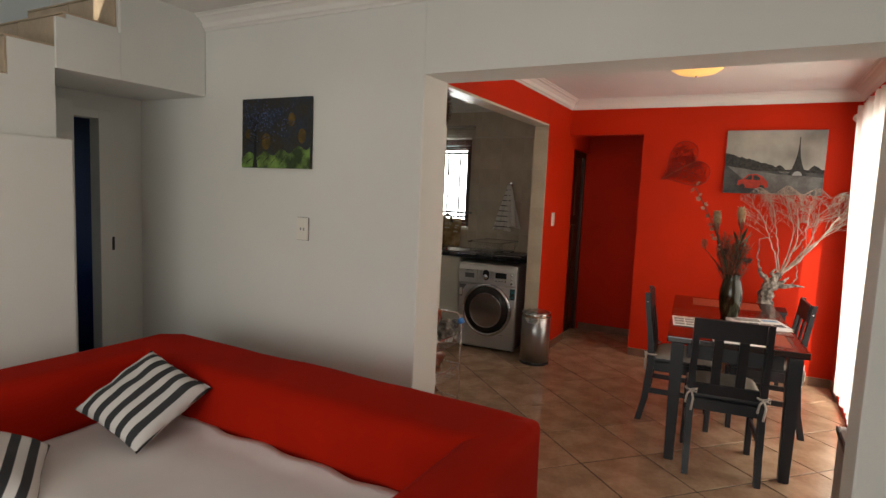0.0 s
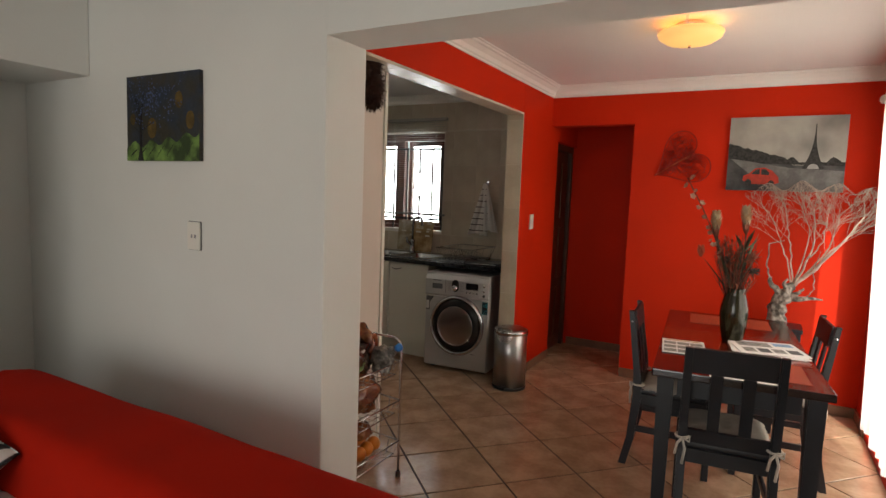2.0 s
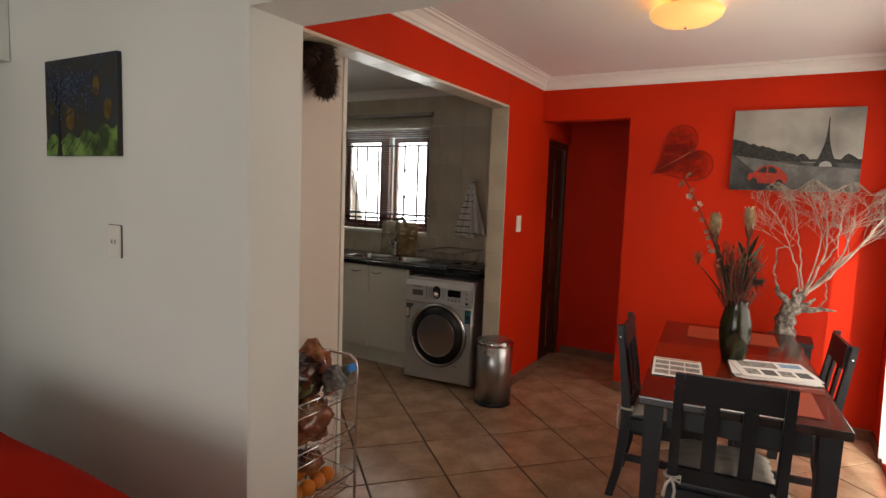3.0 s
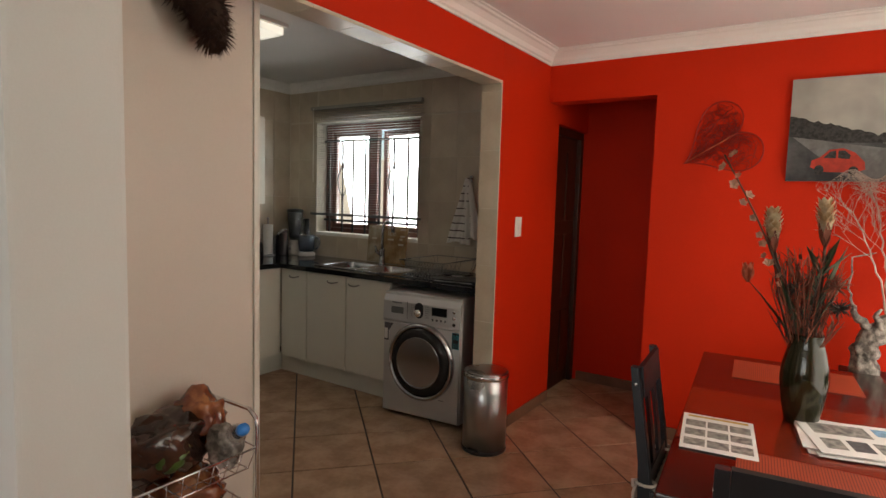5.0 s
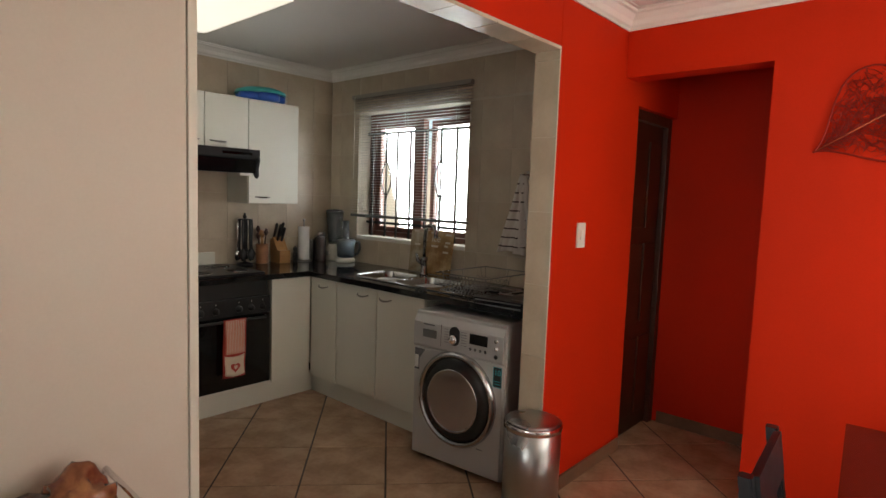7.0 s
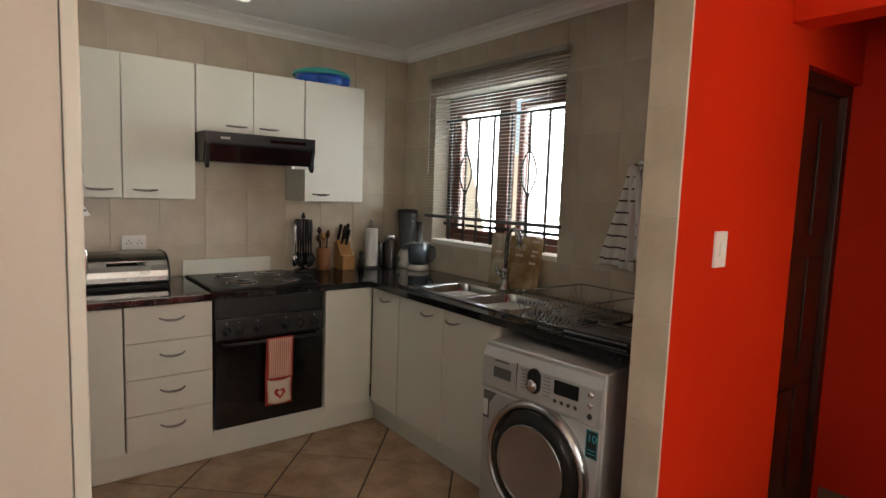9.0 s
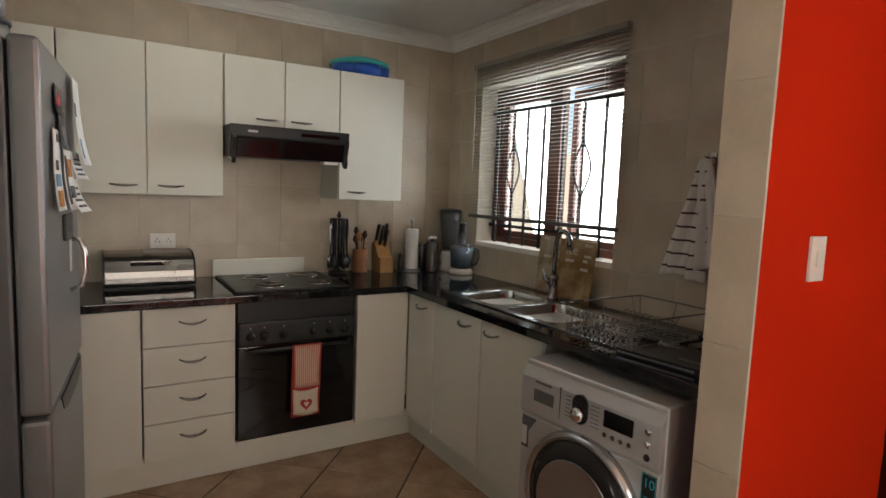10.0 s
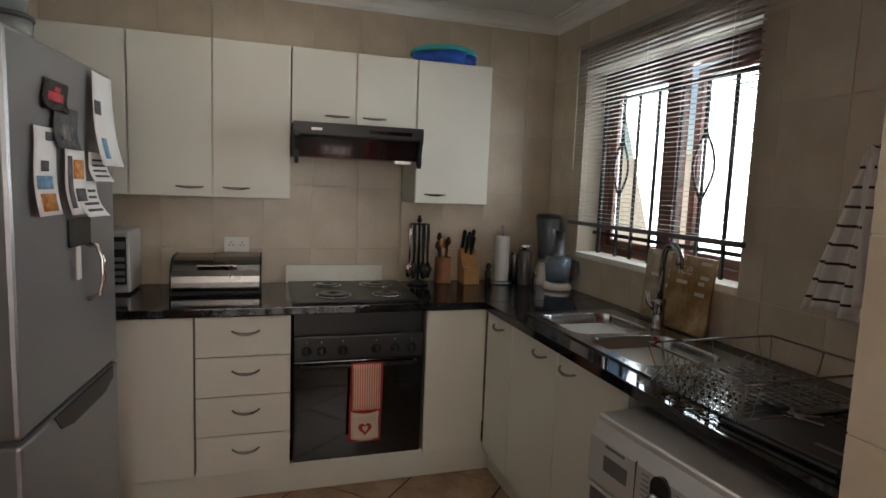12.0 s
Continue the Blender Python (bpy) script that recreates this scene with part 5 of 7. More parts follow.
def chair(m, label):
    """A slat-backed chair that faces its own +y, with a tied seat cushion."""
    c = thing("dining_chair", label, "chair", group="chairs round the table")
    c.matrix_basis = m
    w, d = 0.4, 0.4
    part("seat", boxm(-w / 2 + 0.01, w / 2 - 0.01, 0.0, d, 0.425, 0.45, 0.008, 2), M_BLUEBLK, c)
    for sx in (-1, 1):
        x = sx * (w / 2 - 0.02)
        bm = bmesh.new()
        rings = [(-0.06, 0.0, 0.017, 0.02), (-0.025, 0.16, 0.018, 0.021), (0.0, 0.42, 0.019, 0.024), (-0.01, 0.55, 0.018, 0.02), (-0.06, 0.89, 0.016, 0.014)]
        lv = [[bm.verts.new((x + a * hx, y + b * hy, z)) for a, b in ((-1, -1), (1, -1), (1, 1), (-1, 1))] for y, z, hx, hy in rings]
        for a, b in zip(lv, lv[1:]):
            for k in range(4):
                bm.faces.new((a[k], a[(k + 1) % 4], b[(k + 1) % 4], b[k]))
        bm.faces.new(lv[0][::-1])
        bm.faces.new(lv[-1])
        bmesh.ops.bevel(bm, geom=[e for e in bm.edges if abs(e.verts[0].co.z - e.verts[1].co.z) > 0.05], offset=0.004, segments=2, affect="EDGES")
        p = part("back_post", bm, M_BLUEBLK, c)
        part("screw_cap", lathe(bmesh.new(), [(0.006, -0.001), (0.006, 0.001), (0.0, 0.0015)], 10, 0, 0), M_CHROME, p).matrix_basis = pose(x + sx * 0.0165, -0.052, 0.83, 0, 90 * sx, 0)
        bm = boxm(x - 0.017, x + 0.017, d - 0.045, d - 0.011, 0, 0.424, 0.003, 1)
        part("front_leg", bm, M_BLUEBLK, c)
        part("side_rail", boxm(x - 0.009, x + 0.009, 0.02, d - 0.046, 0.36, 0.424, 0.002, 1), M_BLUEBLK, c)
        part("stretcher", boxm(x - 0.009, x + 0.009, 0.0, d - 0.046, 0.2, 0.235, 0.002, 1), M_BLUEBLK, c)

    def bowed(z0, z1, lean0, lean1, t):
        bm = sheet(bmesh.new(), 8, 1, lambda u, v: ((u - 0.5) * (w - 0.075), lean0 + (lean1 - lean0) * v + t, z0 + (z1 - z0) * v), 0.018)
        for f in bm.faces:
            f.smooth = False
        return bm
    part("top_rail", bowed(0.775, 0.885, -0.043, -0.058, 0.004), M_BLUEBLK, c)
    part("lower_rail", bowed(0.45, 0.51, -0.006, -0.012, 0.006), M_BLUEBLK, c)
    for k in range(2):
        x = (k - 0.5) * 0.125
        bm = sheet(bmesh.new(), 1, 4, lambda u, v: (x - 0.024 + u * 0.048, -0.004 - 0.037 * v ** 1.2, 0.511 + 0.263 * v), 0.012)
        for f in bm.faces:
            f.smooth = False
        part("back_slat", bm, M_BLUEBLK, c)
    part("back_rail", boxm(-w / 2 + 0.04, w / 2 - 0.04, -0.008, 0.012, 0.36, 0.424, 0.002, 1), M_BLUEBLK, c)
    part("front_rail", boxm(-w / 2 + 0.04, w / 2 - 0.04, d - 0.03, d - 0.012, 0.36, 0.424, 0.002, 1), M_BLUEBLK, c)
    cu = part("seat_cushion", sheet(bmesh.new(), 22, 22, lambda u, v: ((u - 0.5) * 0.38, 0.015 + v * 0.385, 0.452 + 0.045 * (1 - (2 * u - 1) ** 6) * (1 - (2 * v - 1) ** 6) - 0.014 * math.cos(u * 6 * math.pi) ** 2 * math.cos(v * 6 * math.pi) ** 2), 0.002), M_CUSH, c, "grey-beige tufted seat cushion")
    for sx in (-1, 1):
        x = sx * (w / 2 - 0.02)
        bm = bmesh.new()
        tube(bm, [(x + 0.028 * math.cos(a), 0.0 + 0.032 * math.sin(a), 0.475) for a in (k * math.pi / 6 for k in range(12))], 0.006, 6, closed=True)
        tube(bm, [(x, -0.032, 0.475), (x + 0.012, -0.04, 0.43), (x + 0.004, -0.038, 0.36)], 0.006, 6)
        tube(bm, [(x, -0.032, 0.475), (x - 0.02, -0.04, 0.45), (x - 0.028, -0.038, 0.40)], 0.006, 6)
        tube(bm, [(x, -0.034, 0.478), (x + 0.03, -0.042, 0.49), (x + 0.028, -0.04, 0.465), (x, -0.036, 0.475)], 0.005, 6)
        part("tie", bm, M_CUSHT, cu, "pale cloth tie knotted round the post")
    return c


M_CUSH = mat("grey_beige_cushion_cloth", (0.42, 0.38, 0.33), 0.95, vary=0.15, scale=6, grain=400, bump=0.3)
M_CUSHT = mat("pale_cloth_tie", (0.58, 0.54, 0.48), 0.95, vary=0.1, grain=400, bump=0.2)
chair(pose(0.25, 3.365, 0, 0, 0, 7), "dark painted slat-back chair tucked under the table end")
chair(pose(-0.245, 4.14, 0, 0, 0, -86), "dark painted slat-back chair along the passage side of the table")
chair(pose(0.615, 4.38, 0, 0, 0, 96), "dark painted slat-back chair between table and curtain")

# placemats, runner, papers
M_MAT = striped("orange_red_bamboo", (0.42, 0.055, 0.015), (0.16, 0.02, 0.008), 0.0075, "X", 0.3, 0.6)
M_RUN = mat("glossy_red_runner", (0.2, 0.022, 0.008), 0.22, vary=0.2, scale=8, coat=0.3)


def flat_on_table(name, label, cat, x, y, rz, w, h, material, z=0.0005, t=0.003, group=""):
    o = thing(name, label, cat, on_table(x, y, z), TR + rz, group)
    part("sheet", boxm(-w / 2, w / 2, -h / 2, h / 2, 0, t, min(0.0012, t / 3), 1), material, o)
    if name == "table_runner":
        for sx in (-1, 1):
            part("hem", boxm(sx * w / 2 - 0.006, sx * w / 2 + 0.006, -h / 2, h / 2, 0.0002, t + 0.0012, 0.0008, 1), material, o)
    return o


for x, y in ((0.05, -0.56), (0.013, 0.55)):
    flat_on_table("placemat", "ribbed orange-red bamboo placemat on the dark table", "placemat", x, y, 0, 0.46, 0.31, M_MAT, group="placemats")
flat_on_table("table_runner", "glossy dark red runner across the table middle", "runner", -0.01, -0.12, 0, 0.67, 0.56, M_RUN, t=0.0025)
M_PHOTO = mat("printed_photo", (0.1, 0.1, 0.1), 0.6, vary=0.7, scale=45, col2=(0.32, 0.31, 0.28))
M_YEL = mat("yellow_print", (0.55, 0.38, 0.05), 0.6, vary=0.2)
fy = flat_on_table("flyer", "printed property flyer with small photographs on the table", "flyer", -0.235, -0.32, 3, 0.21, 0.31, M_PAPER, 0.0035, 0.001)
for r in range(3):
    for c in range(3):
        part("photo", boxm(-0.095 + c * 0.065, -0.036 + c * 0.065, -0.125 + r * 0.082, -0.07 + r * 0.082, 0.0011, 0.0016), M_PHOTO, fy)
part("heading_bar", boxm(-0.09, 0.09, 0.125, 0.14, 0.0011, 0.0016), M_YEL, fy)
for k, (dx, dy, rz) in enumerate(((0, 0, 6), (0.012, -0.01, 10), (-0.006, 0.012, 3), (0.012, 0.004, 12))):
    mg = flat_on_table("magazine", "folded property newspaper in a loose stack on the table", "magazine", 0.15 + dx, -0.17 + dy, rz, 0.32, 0.28, M_PAPER, 0.0035 + k * 0.0042, 0.0038, group="papers on the table")
    if k == 3:
        part("photo", boxm(-0.13, 0.03, 0.02, 0.11, 0.0039, 0.0045), M_PHOTO, mg)
        for q in range(4):
            part("text_block", boxm(-0.13 + q * 0.07, -0.075 + q * 0.07, -0.1, -0.02, 0.0039, 0.0045), M_INK if q % 2 else M_PHOTO, mg)
        part("heading_bar", boxm(0.05, 0.14, 0.05, 0.11, 0.0039, 0.0045), M_BLUP, mg)
flat_on_table("flyer", "plain white printed sheet near the table end", "flyer", 0.03, -0.73, 3, 0.3, 0.13, M_PAPER, 0.0005, 0.001)

# vase with dried flowers
M_VASE = mat("olive_vase_glass", (0.03, 0.026, 0.008), 0.16, vary=0.2, scale=4, bump=0, trans=0.35, coat=0.0)
vz = thing("vase", "tall olive-green glass vase on the dining table", "vase", (0.21, 4.15, TZ + 0.003))
part("body", lathe(bmesh.new(), [(0.04, 0), (0.05, 0.004), (0.062, 0.06), (0.072, 0.14), (0.07, 0.19), (0.056, 0.25), (0.046, 0.285), (0.05, 0.3), (0.046, 0.3), (0.042, 0.285), (0.066, 0.18), (0.058, 0.07), (0.0, 0.02)], 36), M_VASE, vz)
rng = random.Random(7)
fw = thing("dried_flowers", "bouquet of dried and silk flowers in the vase", "flowers", (0.21, 4.15, TZ + 0.04))
fw.matrix_basis = pose(0.21, 4.15, TZ + 0.04, 0, -3.5, 0)
M_STEMB = mat("brown_stem", (0.09, 0.04, 0.02), 0.8, vary=0.3)
M_GREENL = mat("grey_green_leaf", (0.09, 0.12, 0.06), 0.6, vary=0.3, scale=20)
M_CREAMF = mat("cream_petal", (0.8, 0.72, 0.54), 0.7, vary=0.2, scale=30, col2=(0.6, 0.42, 0.24))
M_PINKF = mat("pale_pink_blossom", (0.66, 0.42, 0.3), 0.7, vary=0.2, scale=40)
M_REDG = mat("rust_dried_grass", (0.22, 0.06, 0.03), 0.85, vary=0.35, scale=25)
M_SEED = mat("dark_seed_head", (0.05, 0.03, 0.02), 0.85, vary=0.3, scale=40)
M_TULIP = mat("red_orange_tulip", (0.5, 0.1, 0.04), 0.6, vary=0.3, scale=20)


def curve_pts(p0, p1, bend, n=6):
    p0, p1, bend = Vector(p0), Vector(p1), Vector(bend)
    return [p0.lerp(p1, k / (n - 1)) + bend * math.sin(math.pi * k / (n - 1)) for k in range(n)]


def leaf(bm, base, tip, width, up=(0, 0, 1)):
    b, t = Vector(base), Vector(tip)
    d = t - b
    side = d.cross(Vector(up))
    side = side.normalized() if side.length > 1e-5 else Vector((1, 0, 0))
    nrm = side.cross(d).normalized()
    prev = None
    for k in range(6):
        u = k / 5
        w = width * math.sin(math.pi * min(0.97, u * 0.93 + 0.05)) * (1 - 0.3 * u)
        c = b + d * u + nrm * (0.12 * d.length * u * (1 - u))
        row = [bm.verts.new(c - side * w), bm.verts.new(c - nrm * w * 0.3), bm.verts.new(c + side * w)]
        if prev:
            for q in (0, 1):
                bm.faces.new((prev[q], prev[q + 1], row[q + 1], row[q])).smooth = True
        prev = row


# blossom branch
pts = curve_pts((0, 0, 0.05), (-0.23, -0.06, 0.87), (0.05, 0, 0), 12)
part("branch", tube(bmesh.new(), pts, [0.005 - 0.0002 * k for k in range(12)], 6), M_STEMB, fw)
for k in range(15):
    i = 5 + k * 0.45
    p = pts[min(11, int(i))].lerp(pts[min(11, int(i) + 1)], i % 1) + Vector((rng.uniform(-0.03, 0.03), rng.uniform(-0.03, 0.03), rng.uniform(-0.01, 0.02)))
    bm = bmesh.new()
    r = rng.uniform(0.011, 0.02)
    n0 = Vector((rng.uniform(-1, 1), rng.uniform(-1.5, 0), rng.uniform(0, 1))).normalized()
    a = n0.orthogonal().normalized()
    b = n0.cross(a)
    for q in range(5):
        t = q * 2 * math.pi / 5
        dd = a * math.cos(t) + b * math.sin(t)
        leaf(bm, p, p + dd * r + n0 * r * 0.4, r * 0.55, n0)
    bmesh.ops.solidify(bm, geom=bm.faces[:], thickness=0.001)
    part("blossom", bm, M_PINKF, fw)
# two cream cone flowers
for tip, base in (((-0.085, -0.03, 0.575), (0, 0, 0.1)), ((0.06, -0.02, 0.60), (0.01, 0, 0.1))):
    tp, bs = Vector(tip), Vector(base)
    part("stem", tube(bmesh.new(), curve_pts(bs, tp - Vector((0, 0, 0.02)), (0.01, 0, 0), 6), 0.0045, 6), M_STEMB, fw)
    bm = bmesh.new()
    for ring in range(7):
        for q in range(7):
            t = q * 2 * math.pi / 7 + ring * 0.45
            z = ring * 0.014
            r = 0.011 + 0.009 * math.sin(math.pi * (ring + 1) / 8)
            dd = Vector((math.cos(t), math.sin(t), 0))
            leaf(bm, tp + Vector((0, 0, z)) + dd * 0.006, tp + Vector((0, 0, z + 0.032)) + dd * r * 1.6, 0.013, dd)
    bmesh.ops.solidify(bm, geom=bm.faces[:], thickness=0.0012)
    f = part("cone_flower", bm, M_CREAMF, fw)
    bm = bmesh.new()
    for q in range(5):
        t = q * 2 * math.pi / 5
        dd = Vector((math.cos(t), math.sin(t), 0))
        leaf(bm, tp - Vector((0, 0, 0.05)), tp + dd * 0.022 + Vector((0, 0, 0.035)), 0.014, dd)
    part("bract", bm, M_REDG, f)
# green and rust sprays
for k in range(95):
    a, r = rng.uniform(0, 2 * math.pi), rng.uniform(0.02, 0.13)
    h = rng.uniform(0.3, 0.56)
    tip = (r * math.cos(a), r * math.sin(a) * 0.8, h)
    bm = bmesh.new()
    tube(bm, curve_pts((0.015 * math.cos(a), 0.015 * math.sin(a), 0.16), tip, (rng.uniform(-0.015, 0.015), 0, 0), 5), [0.0016, 0.0016, 0.002, 0.003, 0.001], 4)
    for q in range(6):
        u = 0.45 + 0.09 * q
        p = Vector((0, 0, 0.16)).lerp(Vector(tip), u)
        leaf(bm, p, p + Vector((rng.uniform(-0.03, 0.03), rng.uniform(-0.03, 0.03), rng.uniform(0.02, 0.05))), 0.0035)
    part("dried_grass", bm, (M_REDG, M_SEED, M_REDG, M_REDG)[k % 4], fw)
for base, tip, w in (((0, 0, 0.2), (-0.16, -0.02, 0.44), 0.028), ((0, 0, 0.2), (-0.06, -0.07, 0.45), 0.02), ((0, 0, 0.22), (0.14, 0.0, 0.48), 0.022), ((0, 0, 0.3), (0.06, -0.06, 0.5), 0.02), ((0.03, 0, 0.3), (0.12, -0.05, 0.56), 0.022), ((0, 0, 0.25), (0.04, 0.06, 0.52), 0.02), ((0.05, -0.03, 0.46), (0.01, -0.06, 0.56), 0.018), ((0.05, -0.03, 0.46), (0.13, -0.06, 0.54), 0.018), ((0.05, -0.03, 0.46), (0.1, 0.02, 0.58), 0.018)):
    bm = bmesh.new()
    leaf(bm, base, tip, w)
    bmesh.ops.solidify(bm, geom=bm.faces[:], thickness=0.001)
    part("leaf", bm, M_GREENL, fw)
bm = bmesh.new()
for q in range(6):
    t = q * math.pi / 3
    leaf(bm, (-0.16, -0.02, 0.43), (-0.16 + 0.018 * math.cos(t), -0.02 + 0.018 * math.sin(t), 0.50), 0.02, (math.cos(t), math.sin(t), 0))
part("tulip", bm, M_TULIP, fw, "faded red tulip head")
for cx, cz, r in ((0.1, 0.36, 0.042), (0.09, 0.43, 0.05), (-0.02, 0.42, 0.035)):
    bm = bmesh.new()
    for q in range(90):
        dv = Vector((rng.gauss(0, 1), rng.gauss(0, 1), rng.gauss(0, 1))).normalized()
        c = Vector((cx, -0.04, cz))
        tube(bm, [c, c + dv * r * rng.uniform(0.7, 1.0)], [0.0022, 0.0006], 3, caps=False)
    part("seed_head", bm, M_SEED if r < 0.045 else M_REDG, fw)

# driftwood tree on a dark stand against the heart wall
M_DRIFT = mat("weathered_driftwood", (0.34, 0.3, 0.26), 0.9, vary=0.5, scale=30, grain=140, bump=0.9, dist=0.006, col2=(0.09, 0.075, 0.065))
M_TWIG = mat("bleached_twig", (0.5, 0.43, 0.36), 0.85, vary=0.3, scale=20, col2=(0.3, 0.24, 0.2))
st = thing("plant_stand", "small dark square wooden stand against the red wall", "stand", (0.48, 5.40, 0))
part("top", boxm(-0.13, 0.13, -0.13, 0.13, 0.625, 0.655, 0.005), M_BLUEBLK, st)
for sx in (-1, 1):
    for sy in (-1, 1):
        part("leg", boxm(sx * 0.105 - 0.016, sx * 0.105 + 0.016, sy * 0.105 - 0.016, sy * 0.105 + 0.016, 0, 0.624, 0.003, 1), M_BLUEBLK, st)
dt = thing("driftwood_tree", "bleached driftwood tree with fine bare twigs on a stand", "driftwood", (0.475, 5.40, 0.656))
rng = random.Random(11)
bm = bmesh.new()
TRK = [Vector(p) for p in ((-0.02, 0, 0), (-0.03, 0, 0.08), (-0.02, 0.005, 0.16), (0.02, 0, 0.24), (0.055, -0.01, 0.31))]
pts = [TRK[q].lerp(TRK[q + 1], k / 7) for q in range(4) for k in range(7)] + [TRK[4]]
tube(bm, pts, [0.06 - 0.0006 * k + 0.007 * math.sin(k * 0.8) - (0.004 * max(0, k - 20)) for k in range(29)], 32)
for v in bm.verts:
    a = math.atan2(v.co.y, v.co.x + 0.01) + v.co.z * 7
    groove = abs(math.sin(a * 4.5 + 2.2 * noise.noise(v.co * 14)))
    v.co += Vector((noise.noise(v.co * 26), noise.noise(v.co * 26 + Vector((5, 0, 0))), 0)) * 0.008
    v.co.x += (v.co.x + 0.01) * 0.22 * (groove - 0.6)
    v.co.y += v.co.y * 0.3 * (groove - 0.6)
part("trunk", bm, M_DRIFT, dt)


def branch(points, radii):
    """A bare limb bent through a few points, with a little wander."""
    ps = [Vector(p) for p in points]
    out = []
    for a, b in zip(ps, ps[1:]):
        for k in range(4):
            out.append(a.lerp(b, k / 4) + Vector((rng.uniform(-0.006, 0.006), rng.uniform(-0.006, 0.006), 0)))
    out.append(ps[-1])
    n = len(out) - 1
    bm = tube(bmesh.new(), out, [radii[0] + (radii[1] - radii[0]) * k / n for k in range(n + 1)], 7)
    return bm, out


for points, radii in ((((0.0, 0, 0.2), (-0.05, -0.03, 0.27), (-0.085, -0.03, 0.29), (-0.09, -0.03, 0.34)), (0.026, 0.012)),
                      (((0.03, 0, 0.2), (0.1, -0.02, 0.2), (0.17, -0.02, 0.215), (0.24, -0.02, 0.21)), (0.028, 0.004)),
                      (((0.04, 0, 0.22), (0.09, -0.03, 0.24), (0.12, -0.03, 0.28)), (0.022, 0.005)),
                      (((0.03, -0.02, 0.24), (0.0, -0.05, 0.3), (0.02, -0.05, 0.34)), (0.02, 0.006)),
                      (((-0.09, -0.03, 0.33), (-0.115, -0.03, 0.42), (-0.11, -0.03, 0.58), (-0.02, -0.02, 0.61)), (0.006, 0.003)),
                      (((0.13, -0.02, 0.2), (0.18, -0.03, 0.28), (0.17, -0.03, 0.4), (0.2, -0.02, 0.55)), (0.005, 0.002))):
    part("snag", branch(points, radii)[0], M_DRIFT, dt)


def twig(bm, p, d, length, r, depth):
    """A fine bare twig that forks towards a flat wide crown."""
    pts = [p]
    for k in range(3):
        d = (d + Vector((rng.uniform(-0.25, 0.25), rng.uniform(-0.22, 0.22), rng.uniform(-0.1, 0.1)))).normalized()
        q = pts[-1] + d * (length / 3)
        q.y = min(q.y, 0.185)
        q.x = max(-0.26 + 0.03 * math.sin(q.y * 40), q.x)
        q.z = min(q.z, 1.0 - 0.09 * abs(q.x - 0.05) + 0.03 * math.sin(q.x * 31))
        pts.append(q)
    tube(bm, pts, [r, r * 0.85, r * 0.7, r * 0.5], 3, caps=False)
    if depth:
        for k in range(3):
            dd = (d + Vector((rng.uniform(-0.75, 0.75), rng.uniform(-0.5, 0.5), rng.uniform(-0.2, 0.3)))).normalized()
            twig(bm, pts[2 + k % 2], dd, length * rng.uniform(0.6, 0.85), r * 0.75, depth - 1)


for points, r in ((((0.05, 0, 0.29), (0.0, -0.05, 0.48), (-0.05, -0.06, 0.62), (-0.13, -0.06, 0.80)), 0.0055),
                  (((0.05, 0, 0.29), (0.03, 0.03, 0.5), (0.0, 0.04, 0.66), (-0.03, 0.05, 0.84)), 0.006),
                  (((0.06, 0, 0.3), (0.12, -0.04, 0.46), (0.16, -0.05, 0.62), (0.13, -0.08, 0.84)), 0.0085),
                  (((0.06, 0, 0.3), (0.11, 0.02, 0.5), (0.13, 0.03, 0.68), (0.06, 0.05, 0.86)), 0.006),
                  (((0.06, 0, 0.3), (0.16, -0.01, 0.42), (0.25, -0.02, 0.58), (0.29, 0.02, 0.80)), 0.009),
                  (((0.06, 0, 0.29), (0.18, -0.03, 0.42), (0.3, -0.05, 0.6), (0.42, -0.06, 0.80)), 0.012),
                  (((0.16, -0.03, 0.40), (0.26, 0.02, 0.55), (0.38, 0.04, 0.68), (0.5, 0.05, 0.82)), 0.008),
                  (((0.14, -0.05, 0.5), (0.2, -0.08, 0.62), (0.21, -0.1, 0.75), (0.22, -0.1, 0.86)), 0.005)):
    bm, out = branch(points, (r, r * 0.4))
    n = len(out) - 1
    d0 = (out[n] - out[n - 4]).normalized()
    for k in (n - 5, n - 4, n - 3, n - 2, n - 1, n - 1, n, n, n):
        dd = (d0 + Vector((rng.uniform(-0.9, 0.9), rng.uniform(-0.5, 0.5), rng.uniform(-0.15, 0.2)))).normalized()
        twig(bm, out[k], dd, rng.uniform(0.09, 0.15), r * 0.1 + 0.0012, 3)
    part("limb", bm, M_TWIG, dt)

# stretched canvas print: grey city park, iron tower and a red car
M_CANV = mat("grey_sky_print", (0.46, 0.44, 0.39), 0.8, vary=0.2, scale=2.2, col2=(0.16, 0.155, 0.145), edge=(0.35, 0.7), grain=500)
cv = thing("canvas_print", "grey canvas print of an iron tower with a red car", "picture", (0.038, YH - 0.001, 1.617))
CW, CH = 0.745, 0.545
part("canvas", boxm(0, CW, -0.032, 0, 0, CH, 0.003), M_CANV, cv)
M_TREE2 = mat("dark_print_trees", (0.012, 0.012, 0.011), 0.8, vary=0.6, scale=70, col2=(0.035, 0.034, 0.032))
M_ROAD2 = mat("grey_print_road", (0.025, 0.027, 0.03), 0.8, vary=0.4, scale=8, col2=(0.07, 0.07, 0.07))
M_CARP = mat("red_print_car", (0.42, 0.03, 0.012), 0.7, vary=0.25, scale=30)
rng = random.Random(3)
yf = -0.0325


def flatshape(name, pts, material, layer, label=""):
    return part(name, prism(bmesh.new(), pts, "y", yf - 0.0006 * layer - 0.0004, yf - 0.0006 * layer), material, cv, label)


